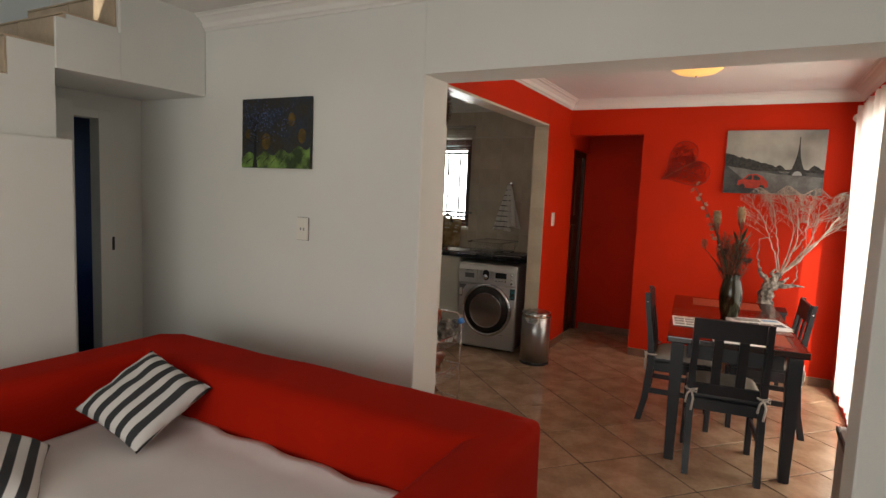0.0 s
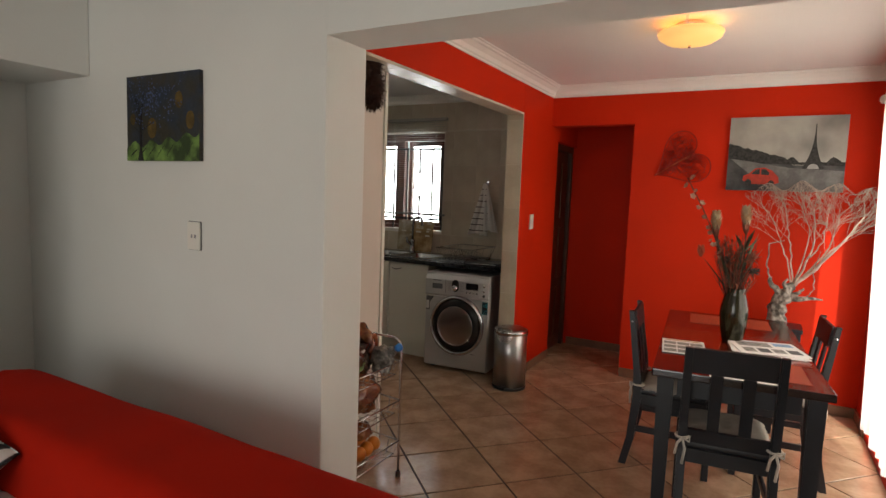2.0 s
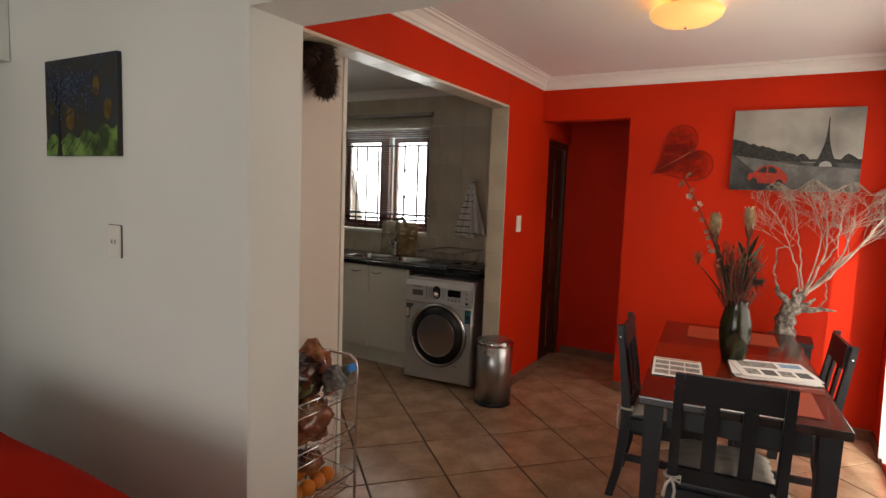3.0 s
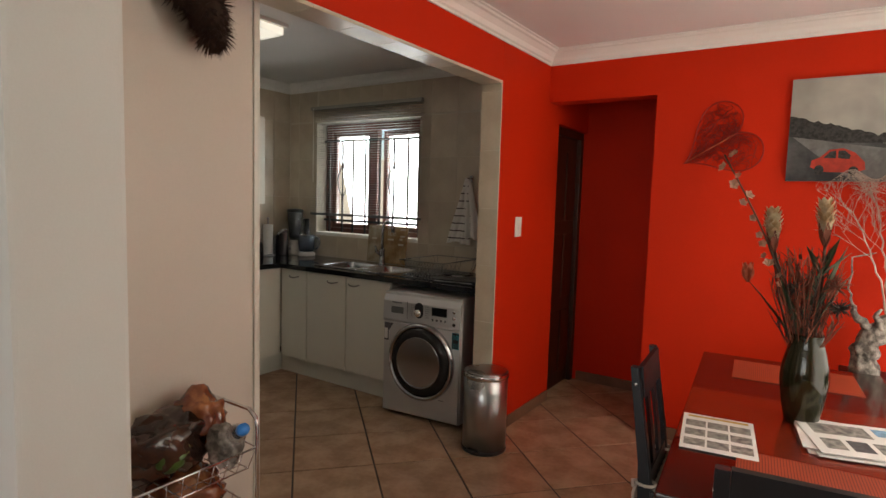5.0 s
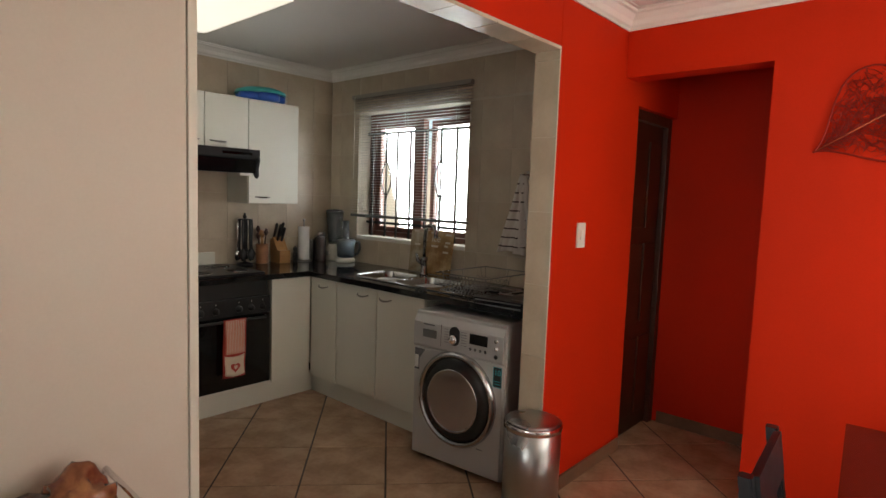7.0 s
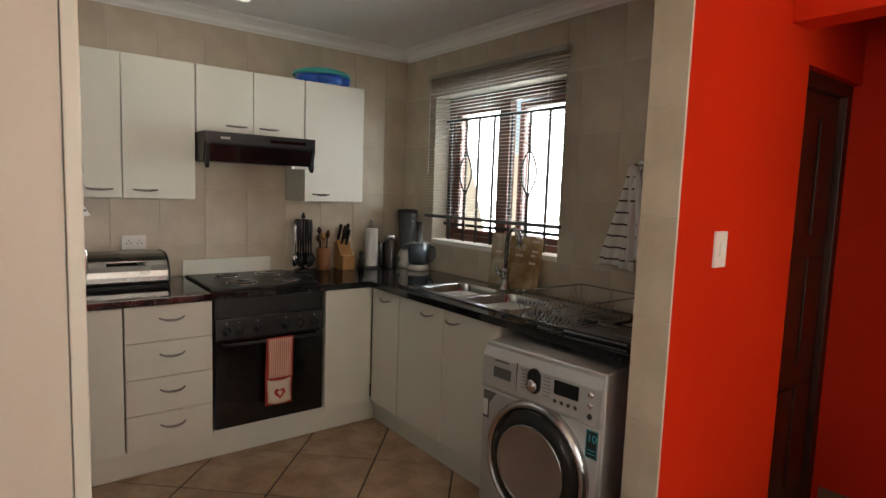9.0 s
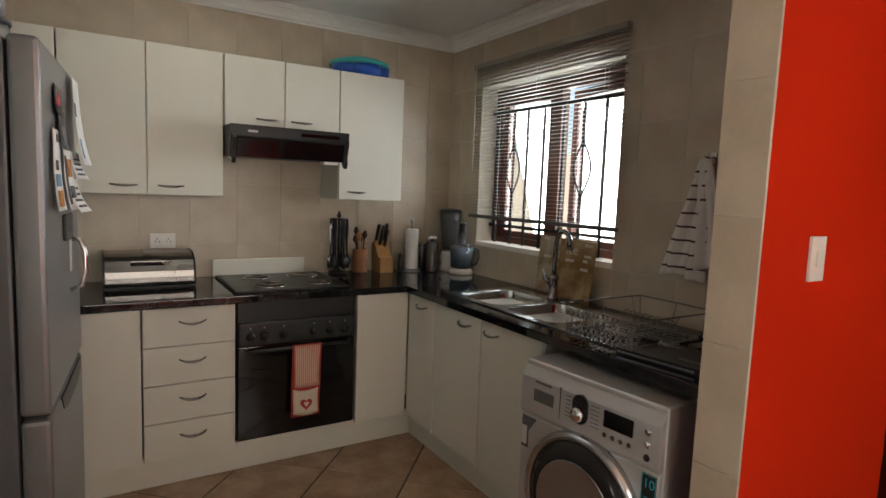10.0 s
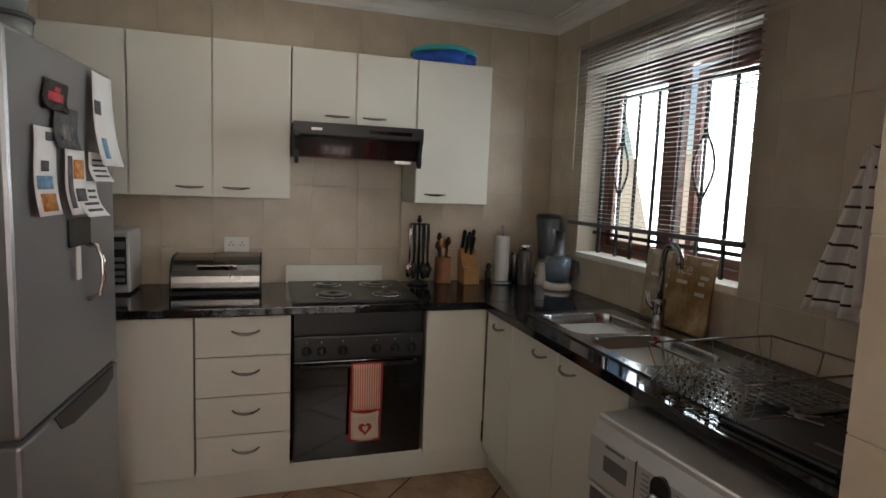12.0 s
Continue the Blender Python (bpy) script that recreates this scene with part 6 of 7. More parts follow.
flatshape("painted_road", [(0, 0), (CW, 0), (CW, 0.19), (0.45, 0.19), (0.28, 0.21), (0, 0.26)], M_ROAD2, 1)
flatshape("painted_path", [(0.3, 0), (CW, 0), (CW, 0.15), (0.42, 0.17), (0.22, 0.2), (0.02, 0.25), (0.02, 0.235)], mat("pale_print_path", (0.16, 0.16, 0.155), 0.8, vary=0.4, scale=12), 2)
top = [(CW * k / 40, (0.35 - 0.12 * (k / 22) if k < 22 else 0.225 + 0.02 * math.sin(k * 0.9)) + rng.uniform(-0.006, 0.01)) for k in range(41)]
flatshape("painted_treeline", [(0, 0.24), (0.25, 0.2), (CW, 0.185)] + top[::-1], M_TREE2, 3)
tw = []
for k in range(11):
    v = k / 10
    tw.append((0.066 * (1 - v) ** 2.6 + 0.003, 0.165 + 0.32 * v))
flatshape("painted_tower", [(0.553 - a, b) for a, b in tw] + [(0.553 + a, b) for a, b in tw[::-1]], M_TREE2, 4)
flatshape("painted_arch", [(0.553 + 0.036 * math.cos(radians(a)), 0.164 + 0.036 * math.sin(radians(a))) for a in range(0, 181, 20)], mat("pale_print_gap", (0.3, 0.3, 0.29), 0.8, vary=0.2), 5)
flatshape("painted_platform", [(0.512, 0.206), (0.594, 0.206), (0.594, 0.216), (0.512, 0.216)], M_TREE2, 6)
flatshape("painted_car", [(0.11, 0.075), (0.115, 0.11), (0.15, 0.125), (0.19, 0.165), (0.25, 0.172), (0.3, 0.15), (0.345, 0.1), (0.35, 0.06), (0.3, 0.045), (0.16, 0.05)], M_CARP, 7)
flatshape("painted_window", [(0.165, 0.122), (0.195, 0.156), (0.22, 0.16), (0.222, 0.12)], M_TREE2, 8)
flatshape("painted_window", [(0.23, 0.12), (0.23, 0.16), (0.258, 0.16), (0.285, 0.135), (0.28, 0.115)], M_TREE2, 8)
for cx, cz in ((0.15, 0.06), (0.3, 0.052)):
    flatshape("painted_wheel", [(cx + 0.022 * math.cos(radians(a)), cz + 0.026 * math.sin(radians(a))) for a in range(0, 360, 24)], M_TREE2, 9)

# wire heart
ht = thing("wire_heart", "dark red woven wire heart tilted on the red wall", "wall ornament", (-0.292, YH - 0.012, 1.845))
ht.matrix_basis = pose(-0.292, YH - 0.012, 1.845, 0, 58, 0)
M_WIRE = mat("dark_red_wire", (0.3, 0.009, 0.002), 0.5, 0.3, vary=0.2)
hp = heart_outline(60, 0.43, 0.42)
part("rim", tube(bmesh.new(), [(p, 0, q) for p, q in hp], 0.004, 6, closed=True), M_WIRE, ht)
part("spine", tube(bmesh.new(), [(0, 0, -0.232), (0, 0, 0.07)], 0.0035, 6), mat("copper_wire", (0.5, 0.12, 0.05), 0.4, 0.5), ht)
rng = random.Random(5)
bm = bmesh.new()
for k in range(900):
    q0, g = rng.choice(hp), math.sqrt(rng.random())
    p = Vector((q0[0] * g, 0, q0[1] * g))
    t = rng.uniform(0, math.pi)
    q = p + Vector((math.cos(t), 0, math.sin(t))) * rng.uniform(0.03, 0.07)
    if q.length > 0.93 * min((Vector((c[0], 0, c[1])) for c in hp), key=lambda c: -c.normalized().dot(q.normalized())).length:
        continue
    mid = (p + q) / 2 + Vector((rng.uniform(-0.01, 0.01), rng.uniform(-0.004, 0.004), rng.uniform(-0.01, 0.01)))
    tube(bm, [p, mid, q], 0.0013, 3, caps=False)
tagged(part("woven_wire", bm, M_WIRE, ht), kind="stuff")

# ceiling lamp
M_ALAB = glow("lit_alabaster_glass", (1.0, 0.6, 0.2), 0.85)
cl = thing("ceiling_lamp", "round amber glass ceiling bowl lamp, switched on", "ceiling light", (-0.115, 4.1, CEIL))
part("base", lathe(bmesh.new(), [(0.07, -0.001), (0.075, -0.02), (0.06, -0.03), (0.0, -0.03)], 28), M_CHROME, cl)
sh = part("shade", lathe(bmesh.new(), [(0.165, -0.045), (0.17, -0.05), (0.16, -0.075), (0.12, -0.1), (0.06, -0.115), (0.0, -0.118), (0.0, -0.113), (0.06, -0.11), (0.115, -0.095), (0.155, -0.07), (0.163, -0.045)], 40), M_ALAB, cl, "glowing amber alabaster glass bowl")
sh.visible_shadow = False
part("finial", lathe(bmesh.new(), [(0.0, -0.132), (0.008, -0.128), (0.009, -0.118)], 12), M_CHROME, cl)
for a in (30, 150, 270):
    part("clip", boxm(0.16 * math.cos(radians(a)) - 0.006, 0.16 * math.cos(radians(a)) + 0.006, 0.16 * math.sin(radians(a)) - 0.006, 0.16 * math.sin(radians(a)) + 0.006, -0.046, -0.001), M_CHROME, cl)

# sheer curtain on a white rod
M_SHEER = bpy.data.materials.new("sheer_white_curtain")
M_SHEER.use_nodes = True
n, l = M_SHEER.node_tree.nodes, M_SHEER.node_tree.links
tl, df, mx, tp, m2 = n.new("ShaderNodeBsdfTranslucent"), n.new("ShaderNodeBsdfDiffuse"), n.new("ShaderNodeMixShader"), n.new("ShaderNodeBsdfTransparent"), n.new("ShaderNodeMixShader")
wv, rp = n.new("ShaderNodeTexNoise"), n.new("ShaderNodeMapRange")
wv.inputs["Scale"].default_value = 14
rp.inputs["To Min"].default_value, rp.inputs["To Max"].default_value = 0.02, 0.12
l.new(wv.outputs["Fac"], rp.inputs["Value"])
tl.inputs["Color"].default_value, df.inputs["Color"].default_value = (0.86, 0.85, 0.82, 1), (0.8, 0.79, 0.76, 1)
mx.inputs[0].default_value = 0.4
l.new(tl.outputs[0], mx.inputs[1])
l.new(df.outputs[0], mx.inputs[2])
l.new(rp.outputs["Result"], m2.inputs[0])
l.new(mx.outputs[0], m2.inputs[1])
l.new(tp.outputs[0], m2.inputs[2])
l.new(m2.outputs[0], n["Material Output"].inputs["Surface"])
CX = 0.945
cu = thing("curtain", "sheer white eyelet curtain over the glass door", "curtain", (CX, 2.85, 0.29))
CLEN = 2.3
part("cloth", sheet(bmesh.new(), 220, 10, lambda u, v: (0.03 * math.sin(u * 2 * math.pi * 17) * (0.55 + 0.45 * v) + 0.01 * math.sin(u * 40 + v * 3), u * CLEN - 0.16 * (1 - v) * u ** 4, 2.1 * v - 0.11 + 0.006 * math.sin(u * 60) * (1 - v)), 0.0), M_SHEER, cu)
for k in range(17):
    y = CLEN * (k + 0.5) / 17
    bm = tube(bmesh.new(), [(0, y + 0.024 * math.cos(a), 1.94 + 0.024 * math.sin(a)) for a in (q * math.pi / 8 for q in range(16))], 0.004, 6, closed=True)
    part("eyelet", bm, M_STEEL, cu)
ro = thing("curtain_rod", "white curtain rod with a round finial", "curtain rod", (CX, 2.75, 2.23))
part("rod", tube(bmesh.new(), [(0, 0, 0), (0, 2.62, 0)], 0.014, 12), M_PLAST, ro)
part("finial", lathe(bmesh.new(), [(0.014, 2.62), (0.02, 2.63), (0.03, 2.65), (0.028, 2.675), (0.0, 2.69)], 16, 0, 0, "Y"), M_PLAST, ro)
for y in (0.08, 2.56):
    part("bracket", boxm(0.012, XR - CX - 0.001, y - 0.01, y + 0.01, -0.012, 0.012, 0.003, 1), M_PLAST, ro)

# switch plates
sw = thing("light_switch", "cream rocker light switch on the red wall", "switch", (XD + 0.001, 5.155, 1.238))
part("plate", boxm(0, 0.009, 0, 0.078, 0, 0.125, 0.003), M_PLAST, sw)
part("rocker", boxm(0.009, 0.014, 0.026, 0.052, 0.04, 0.085, 0.002, 1), M_PLAST, sw)

# pedal bin
bn = thing("pedal_bin", "brushed steel pedal bin beside the washing machine", "bin", (-1.352, 4.79, 0))
part("body", lathe(bmesh.new(), [(0.128, 0.015), (0.128, 0.435), (0.124, 0.437)], 40), M_STEEL, bn)
part("base_ring", lathe(bmesh.new(), [(0.13, 0), (0.133, 0.004), (0.133, 0.02), (0.1285, 0.024)], 40), M_BLACK, bn, "black plastic base ring")
part("lid_rim", lathe(bmesh.new(), [(0.13, 0.435), (0.134, 0.439), (0.134, 0.462), (0.13, 0.467), (0.128, 0.435)], 40), M_CHROME, bn)
part("lid", lathe(bmesh.new(), [(0.129, 0.466), (0.11, 0.475), (0.05, 0.48), (0.0, 0.481)], 40), M_STEEL, bn)
part("pedal", boxm(-0.03, 0.03, -0.16, -0.12, 0.02, 0.035, 0.004), M_BLACK, bn)

# wire vegetable rack with bags, beside the partition
vr = thing("vegetable_rack", "chrome three-tier wire vegetable rack beside the partition", "rack", (-1.583, 2.685, 0))
VW, VL, VH = 0.31, 0.415, 0.75
for y in (0.0, VL):
    part("side_frame", tube(bmesh.new(), [(0.0, y, 0.0), (0.0, y, VH - 0.03), (0.03, y, VH), (VW - 0.04, y, VH), (VW - 0.008, y, VH - 0.02), (VW, y, VH - 0.05), (VW, y, 0.0)], 0.007, 8), M_CHROME, vr)
    for x in (0.0, VW):
        part("castor", lathe(bmesh.new(), [(0.01, 0.0), (0.013, 0.005), (0.013, 0.03), (0.008, 0.034)], 10, x, y), M_BLACK, vr)
for z in (0.13, 0.35, 0.56):
    b = part("basket", tube(bmesh.new(), [(0.0, 0.002, z + 0.09), (VW, 0.002, z + 0.07), (VW, VL - 0.002, z + 0.07), (0.0, VL - 0.002, z + 0.09)], 0.004, 6, closed=True), M_CHROME, vr)
    part("basket_floor", tube(bmesh.new(), [(0.02, 0.02, z), (VW - 0.02, 0.02, z), (VW - 0.02, VL - 0.02, z), (0.02, VL - 0.02, z)], 0.003, 6, closed=True), M_CHROME, b)
    for k in range(9):
        y = 0.002 + (VL - 0.004) * k / 8
        part("wire", tube(bmesh.new(), [(0.0, y, z + 0.09), (0.02, 0.02 + (VL - 0.04) * k / 8, z), (VW - 0.02, 0.02 + (VL - 0.04) * k / 8, z), (VW, y, z + 0.07)], 0.0018, 5), M_CHROME, b)
    for k in range(1, 5):
        x = VW * k / 5
        part("wire", tube(bmesh.new(), [(x, 0.002, z + 0.085), (x, 0.02, z - 0.003), (x, VL - 0.02, z - 0.003), (x, VL - 0.002, z + 0.085)], 0.0018, 5), M_CHROME, b)


def bag(name, label, cat, c, size, material, seed, extra=None):
    """A crumpled plastic bag, lumpy with what is in it."""
    g = thing(name, label, cat, c, group="bags on the rack")
    bm = bmesh.new()
    bmesh.ops.create_icosphere(bm, subdivisions=4, radius=1.0)
    off = Vector((seed * 3.1, seed * 1.7, seed))
    for v in bm.verts:
        p = v.co.copy()
        k = 1 + 0.26 * noise.noise(p * 1.6 + off) + 0.2 * noise.noise(p * 3.4 + off) - 0.16 * abs(noise.noise(p * 7 + off)) - 0.08 * abs(noise.noise(p * 15 + off))
        v.co = Vector((p.x * size[0] * k, p.y * size[1] * k, max(-0.75, p.z) * size[2] * k))
    for f in bm.faces:
        f.smooth = True
    lo = min(v.co.z for v in bm.verts)
    bmesh.ops.translate(bm, verts=bm.verts, vec=(0, 0, -lo))
    b = part("bag", bm, material, g)
    for nm, args, m in extra or ():
        part(nm, boxm(*args), m, b)
    return g


M_BAGB = mat("brown_printed_bag", (0.09, 0.03, 0.015), 0.2, vary=0.5, scale=9, col2=(0.02, 0.012, 0.01), coat=0.4, bump=0.4, grain=30, dist=0.006)
M_BAGC = mat("clear_bag_onions", (0.4, 0.16, 0.06), 0.18, vary=0.5, scale=14, col2=(0.16, 0.04, 0.02), coat=0.5, bump=0.6, grain=35, dist=0.006)
M_BAGW = mat("clear_crumpled_wrap", (0.45, 0.42, 0.38), 0.15, vary=0.5, scale=20, col2=(0.1, 0.09, 0.08), coat=0.4, bump=0.6, grain=40, dist=0.006)
M_BAGG = mat("green_print_on_bag", (0.1, 0.17, 0.03), 0.3, vary=0.3, scale=20)
pb = bag("potato_bag", "brown printed plastic potato bag on the rack top basket", "bag", (-1.455, 2.90, 0.568), (0.1, 0.15, 0.11), M_BAGB, 1)
g = bmesh.new()
bmesh.ops.create_icosphere(g, subdivisions=3, radius=1.0)
for v in g.verts:
    k = 1 + 0.2 * noise.noise(v.co * 2.2)
    v.co = Vector((0.048 + v.co.x * 0.055 * k, -0.02 + v.co.y * 0.06 * k, 0.075 + v.co.z * 0.05 * k))
for f in g.faces:
    f.smooth = True
part("green_print", g, M_BAGG, pb, "green printed panel")
bag("potato_bag", "red-brown crumpled bag of potatoes on the rack", "bag", (-1.465, 3.02, 0.61), (0.085, 0.085, 0.1), M_BAGC, 2)
bag("wrapped_bottle", "crumpled clear wrapper in the top basket", "wrapper", (-1.345, 3.03, 0.568), (0.06, 0.055, 0.08), M_BAGW, 3)
bag("onion_bag", "clear bag of red onions in the middle basket", "bag", (-1.44, 2.94, 0.358), (0.11, 0.13, 0.115), M_BAGC, 4)
M_ORF = mat("orange_peel", (0.75, 0.24, 0.03), 0.45, vary=0.15, scale=12, grain=250, bump=0.3)
rng = random.Random(9)
for k in range(8):
    x, y = -1.50 + (k % 2) * 0.11 + rng.uniform(-0.01, 0.01), 2.83 + (k // 2) * 0.072
    g = bmesh.new()
    bmesh.ops.create_uvsphere(g, u_segments=16, v_segments=10, radius=0.037)
    for f in g.faces:
        f.smooth = True
    solid("orange", g, M_ORF, "ripe orange lying in the lower wire basket", "fruit", group="oranges", loc=(x, y, 0.136 + 0.037))
bag("onion_bag", "clear bag of onions over the oranges", "bag", (-1.44, 2.96, 0.215), (0.075, 0.075, 0.05), M_BAGC, 6)
M_CAPB = mat("blue_bottle_cap", (0.02, 0.2, 0.6), 0.35)
bc = thing("water_bottle", "small clear bottle with a blue cap on the rack", "bottle", (-1.33, 2.985, 0.625))
bc.matrix_basis = pose(-1.355, 3.05, 0.655, 60, 0, 75)
part("bottle", lathe(bmesh.new(), [(0.028, 0.0), (0.03, 0.01), (0.03, 0.09), (0.012, 0.12), (0.012, 0.13)], 18), M_CLEAR, bc)
part("cap", lathe(bmesh.new(), [(0.019, 0.128), (0.019, 0.152), (0.0, 0.153)], 16), M_CAPB, bc, "bright blue cap")

# furry soft toy hanging on the partition
M_FUR = mat("brown_fur", (0.045, 0.018, 0.01), 0.95, vary=0.4, scale=15)
fu = thing("fur_ornament", "dark brown shaggy fur ornament hanging on the partition", "ornament", (-1.50, 3.05, 1.985))
rng = random.Random(4)
bm = bmesh.new()
for c, r in (((0, 0, 0.16), 0.075), ((0.01, 0.02, 0.06), 0.07), ((0, 0.05, 0.0), 0.05), ((0.0, -0.05, 0.12), 0.06)):
    cc = Vector(c)
    lathe(bm, [(0.0, cc.z - r), (r * 0.7, cc.z - r * 0.7), (r, cc.z), (r * 0.7, cc.z + r * 0.7), (0.0, cc.z + r)], 12, cc.x, cc.y)
    for q in range(520):
        dv = Vector((rng.gauss(0, 1), rng.gauss(0, 1), rng.gauss(0, 1))).normalized()
        a = cc + dv * r * 0.9
        b = a + (dv + Vector((0, 0, -0.5))).normalized() * rng.uniform(0.02, 0.045)
        s = dv.orthogonal().normalized() * 0.0022
        bm.faces.new((bm.verts.new(a - s), bm.verts.new(a + s), bm.verts.new(b)))
part("fur", bm, M_FUR, fu)
part("loop", tube(bmesh.new(), [(-0.082, 0, 0.22), (-0.05, 0, 0.26), (-0.02, 0, 0.2)], 0.003, 5), M_BLACK, fu)

# magazine box behind the opening's edge
mb = thing("magazine_box", "grey box with a dark rim holding folded papers", "box", (0.84, 2.86, 0))
part("box", boxm(-0.12, 0.12, -0.13, 0.13, 0.0, 0.50, 0.008), M_FRIDGE, mb)
part("rim", boxm(-0.13, 0.13, -0.14, 0.14, 0.501, 0.53, 0.008), M_BLACK, mb, "dark rounded rim")
for k in range(3):
    part("paper", sheet(bmesh.new(), 6, 3, lambda u, v: (-0.12 + u * 0.2, -0.1 + v * 0.17 + 0.01 * k, 0.533 + 0.006 * k + 0.02 * u * u), 0.002), M_PAPER, mb)

# ---- living room ----
def soft(x0, x1, y0, y1, z0, z1, bev, seed, amp=0.008):
    """An upholstered block: bevelled, cut fine and slightly uneven."""
    bm = boxm(x0, x1, y0, y1, z0, z1)
    bmesh.ops.subdivide_edges(bm, edges=bm.edges[:], cuts=14, use_grid_fill=True)
    cx, cy, cz = (x0 + x1) / 2, (y0 + y1) / 2, (z0 + z1) / 2
    hx, hy, hz = (x1 - x0) / 2, (y1 - y0) / 2, (z1 - z0) / 2
    for v in bm.verts:
        q = v.co - Vector((cx, cy, cz))
        inner = Vector((max(-hx + bev, min(hx - bev, q.x)), max(-hy + bev, min(hy - bev, q.y)), max(-hz + bev, min(hz - bev, q.z))))
        dd = q - inner
        if dd.length > 1e-6:
            q = inner + dd.normalized() * min(bev, dd.length)
        nv = noise.noise(q * 2.3 + Vector((seed, 0, 0))) + 0.4 * noise.noise(q * 7 + Vector((0, seed, 0)))
        v.co = q + Vector((cx, cy, cz)) + (dd.normalized() if dd.length > 1e-6 else Vector((0, 0, 0))) * nv * amp
    for f in bm.faces:
        f.smooth = True
    return bm


sf = thing("sofa", "red slipcovered sofa with a white throw over its seat", "sofa", (-2.5, 0.2, 0))
part("base", soft(0.02, 2.15, 0.02, 1.7, 0.02, 0.3, 0.03, 1), M_SOFA, sf)
part("backrest", soft(0.0, 2.17, 1.36, 1.75, 0.22, 0.692, 0.07, 2), M_SOFA, sf)
part("armrest", soft(1.97, 2.178, 0.02, 1.75, 0.03, 0.688, 0.06, 3), M_SOFA, sf)
part("armrest", soft(-0.005, 0.3, 0.02, 1.74, 0.03, 0.688, 0.07, 4), M_SOFA, sf)
part("seat_cushion", soft(0.29, 1.98, 0.04, 1.38, 0.27, 0.41, 0.05, 5), M_SOFA, sf)


def throw_z(x, y):
    z = 0.432 + 0.008 * noise.noise(Vector((x * 3, y * 3, 1))) + 0.008 * abs(noise.noise(Vector((x * 5 + y * 3, y * 2, 4))))
    return z


bm = sheet(bmesh.new(), 60, 44, lambda u, v: (0.33 + u * 1.62, 0.1 + v * (1.27 - 0.05 * u + 0.015 * math.sin(u * 30)), throw_z(0.33 + u * 1.62, v * 1.28) + (0.02 * (v - 0.93) / 0.07 if v > 0.93 else 0)), 0.008)
th = solid("sofa_throw", bm, M_THROW, "crumpled white cotton throw spread over the sofa seat", "throw", loc=(-2.5, 0.2, 0))

M_CSTR = striped("black_white_striped_cloth", (0.66, 0.64, 0.62), (0.03, 0.032, 0.036), 0.066, "X", 0.5)


def cushion(m, label):
    def fn(u, v, s):
        a, b = 2 * u - 1, 2 * v - 1
        pin = 1 - 0.06 * (1 - abs(a) ** 2) * abs(b) ** 3 - 0.06 * (1 - abs(b) ** 2) * abs(a) ** 3
        puff = 0.055 * ((1 - a ** 4) * (1 - b ** 4)) ** 0.6
        w = 0.01 * noise.noise(Vector((a * 2.5, b * 2.5, s)))
        return (a * 0.192 * pin, b * 0.188 * pin, s * puff + w)
    c = thing("striped_cushion", label, "cushion", group="sofa cushions")
    c.matrix_basis = m
    bm = sheet(bmesh.new(), 24, 24, lambda u, v: fn(u, v, 1))
    sheet(bm, 24, 24, lambda u, v: fn(u, v, -1))
    bmesh.ops.remove_doubles(bm, verts=bm.verts, dist=0.004)
    bmesh.ops.recalc_face_normals(bm, faces=bm.faces)
    part("cover", bm, M_CSTR, c)
    return c


cushion(pose(-1.90, 1.37, 0.592, 29.2, 16.6, 5.0), "black and white striped cushion leaning in the sofa corner")
cushion(pose(-1.93, 0.80, 0.53, 10, 24, 62), "black and white striped cushion lying on the sofa seat")

# naive tree painting
pa = thing("painting", "unframed painting of a dark tree over green hills", "painting", (-2.465, YW - 0.001, 1.611))
PW, PH = 0.542, 0.405
M_PNIGHT = mat("dark_blue_painted_sky", (0.016, 0.028, 0.05), 0.6, vary=0.8, scale=9, col2=(0.03, 0.026, 0.016), grain=60, bump=0.3)
M_PGRN = mat("green_painted_hill", (0.17, 0.3, 0.07), 0.6, vary=0.6, scale=12, col2=(0.025, 0.05, 0.012), bump=0.3)
M_PBLK = mat("black_painted_tree", (0.008, 0.008, 0.01), 0.6, vary=0.3)
M_PDOT = mat("blue_paint_dots", (0.08, 0.13, 0.28), 0.6, vary=0.5, scale=60)
M_PYEL = mat("ochre_paint_patch", (0.14, 0.09, 0.015), 0.7, vary=0.5, scale=20)
part("canvas", boxm(0, PW, -0.022, 0, 0, PH, 0.002, 1), M_PNIGHT, pa)


def stroke(name, pts, m, layer):
    return part(name, prism(bmesh.new(), pts, "y", -0.0224 - 0.0005 * layer, -0.0221 - 0.0005 * (layer - 1)), m, pa)


for cx, cz, r in ((0.2, 0.155, 0.035), (0.48, 0.185, 0.03), (0.4, 0.28, 0.028), (0.05, 0.2, 0.02)):
    stroke("painted_patch", [(cx + r * math.cos(a), cz + 1.4 * r * math.sin(a)) for a in (k * math.pi / 7 for k in range(14))], M_PYEL, 1)
hill = [(PW * k / 24, 0.06 + 0.035 * math.sin(k * 0.55) ** 2 + 0.05 * (k / 24) ** 2) for k in range(25)]
stroke("painted_hill", [(0, 0), (PW, 0)] + hill[::-1], M_PGRN, 2)
for k in range(7):
    x = 0.03 + k * 0.07
    stroke("painted_furrow", [(x, 0.02), (x + 0.05, 0.05 + 0.006 * k), (x + 0.055, 0.058 + 0.006 * k), (x + 0.01, 0.035)], M_PBLK, 3)
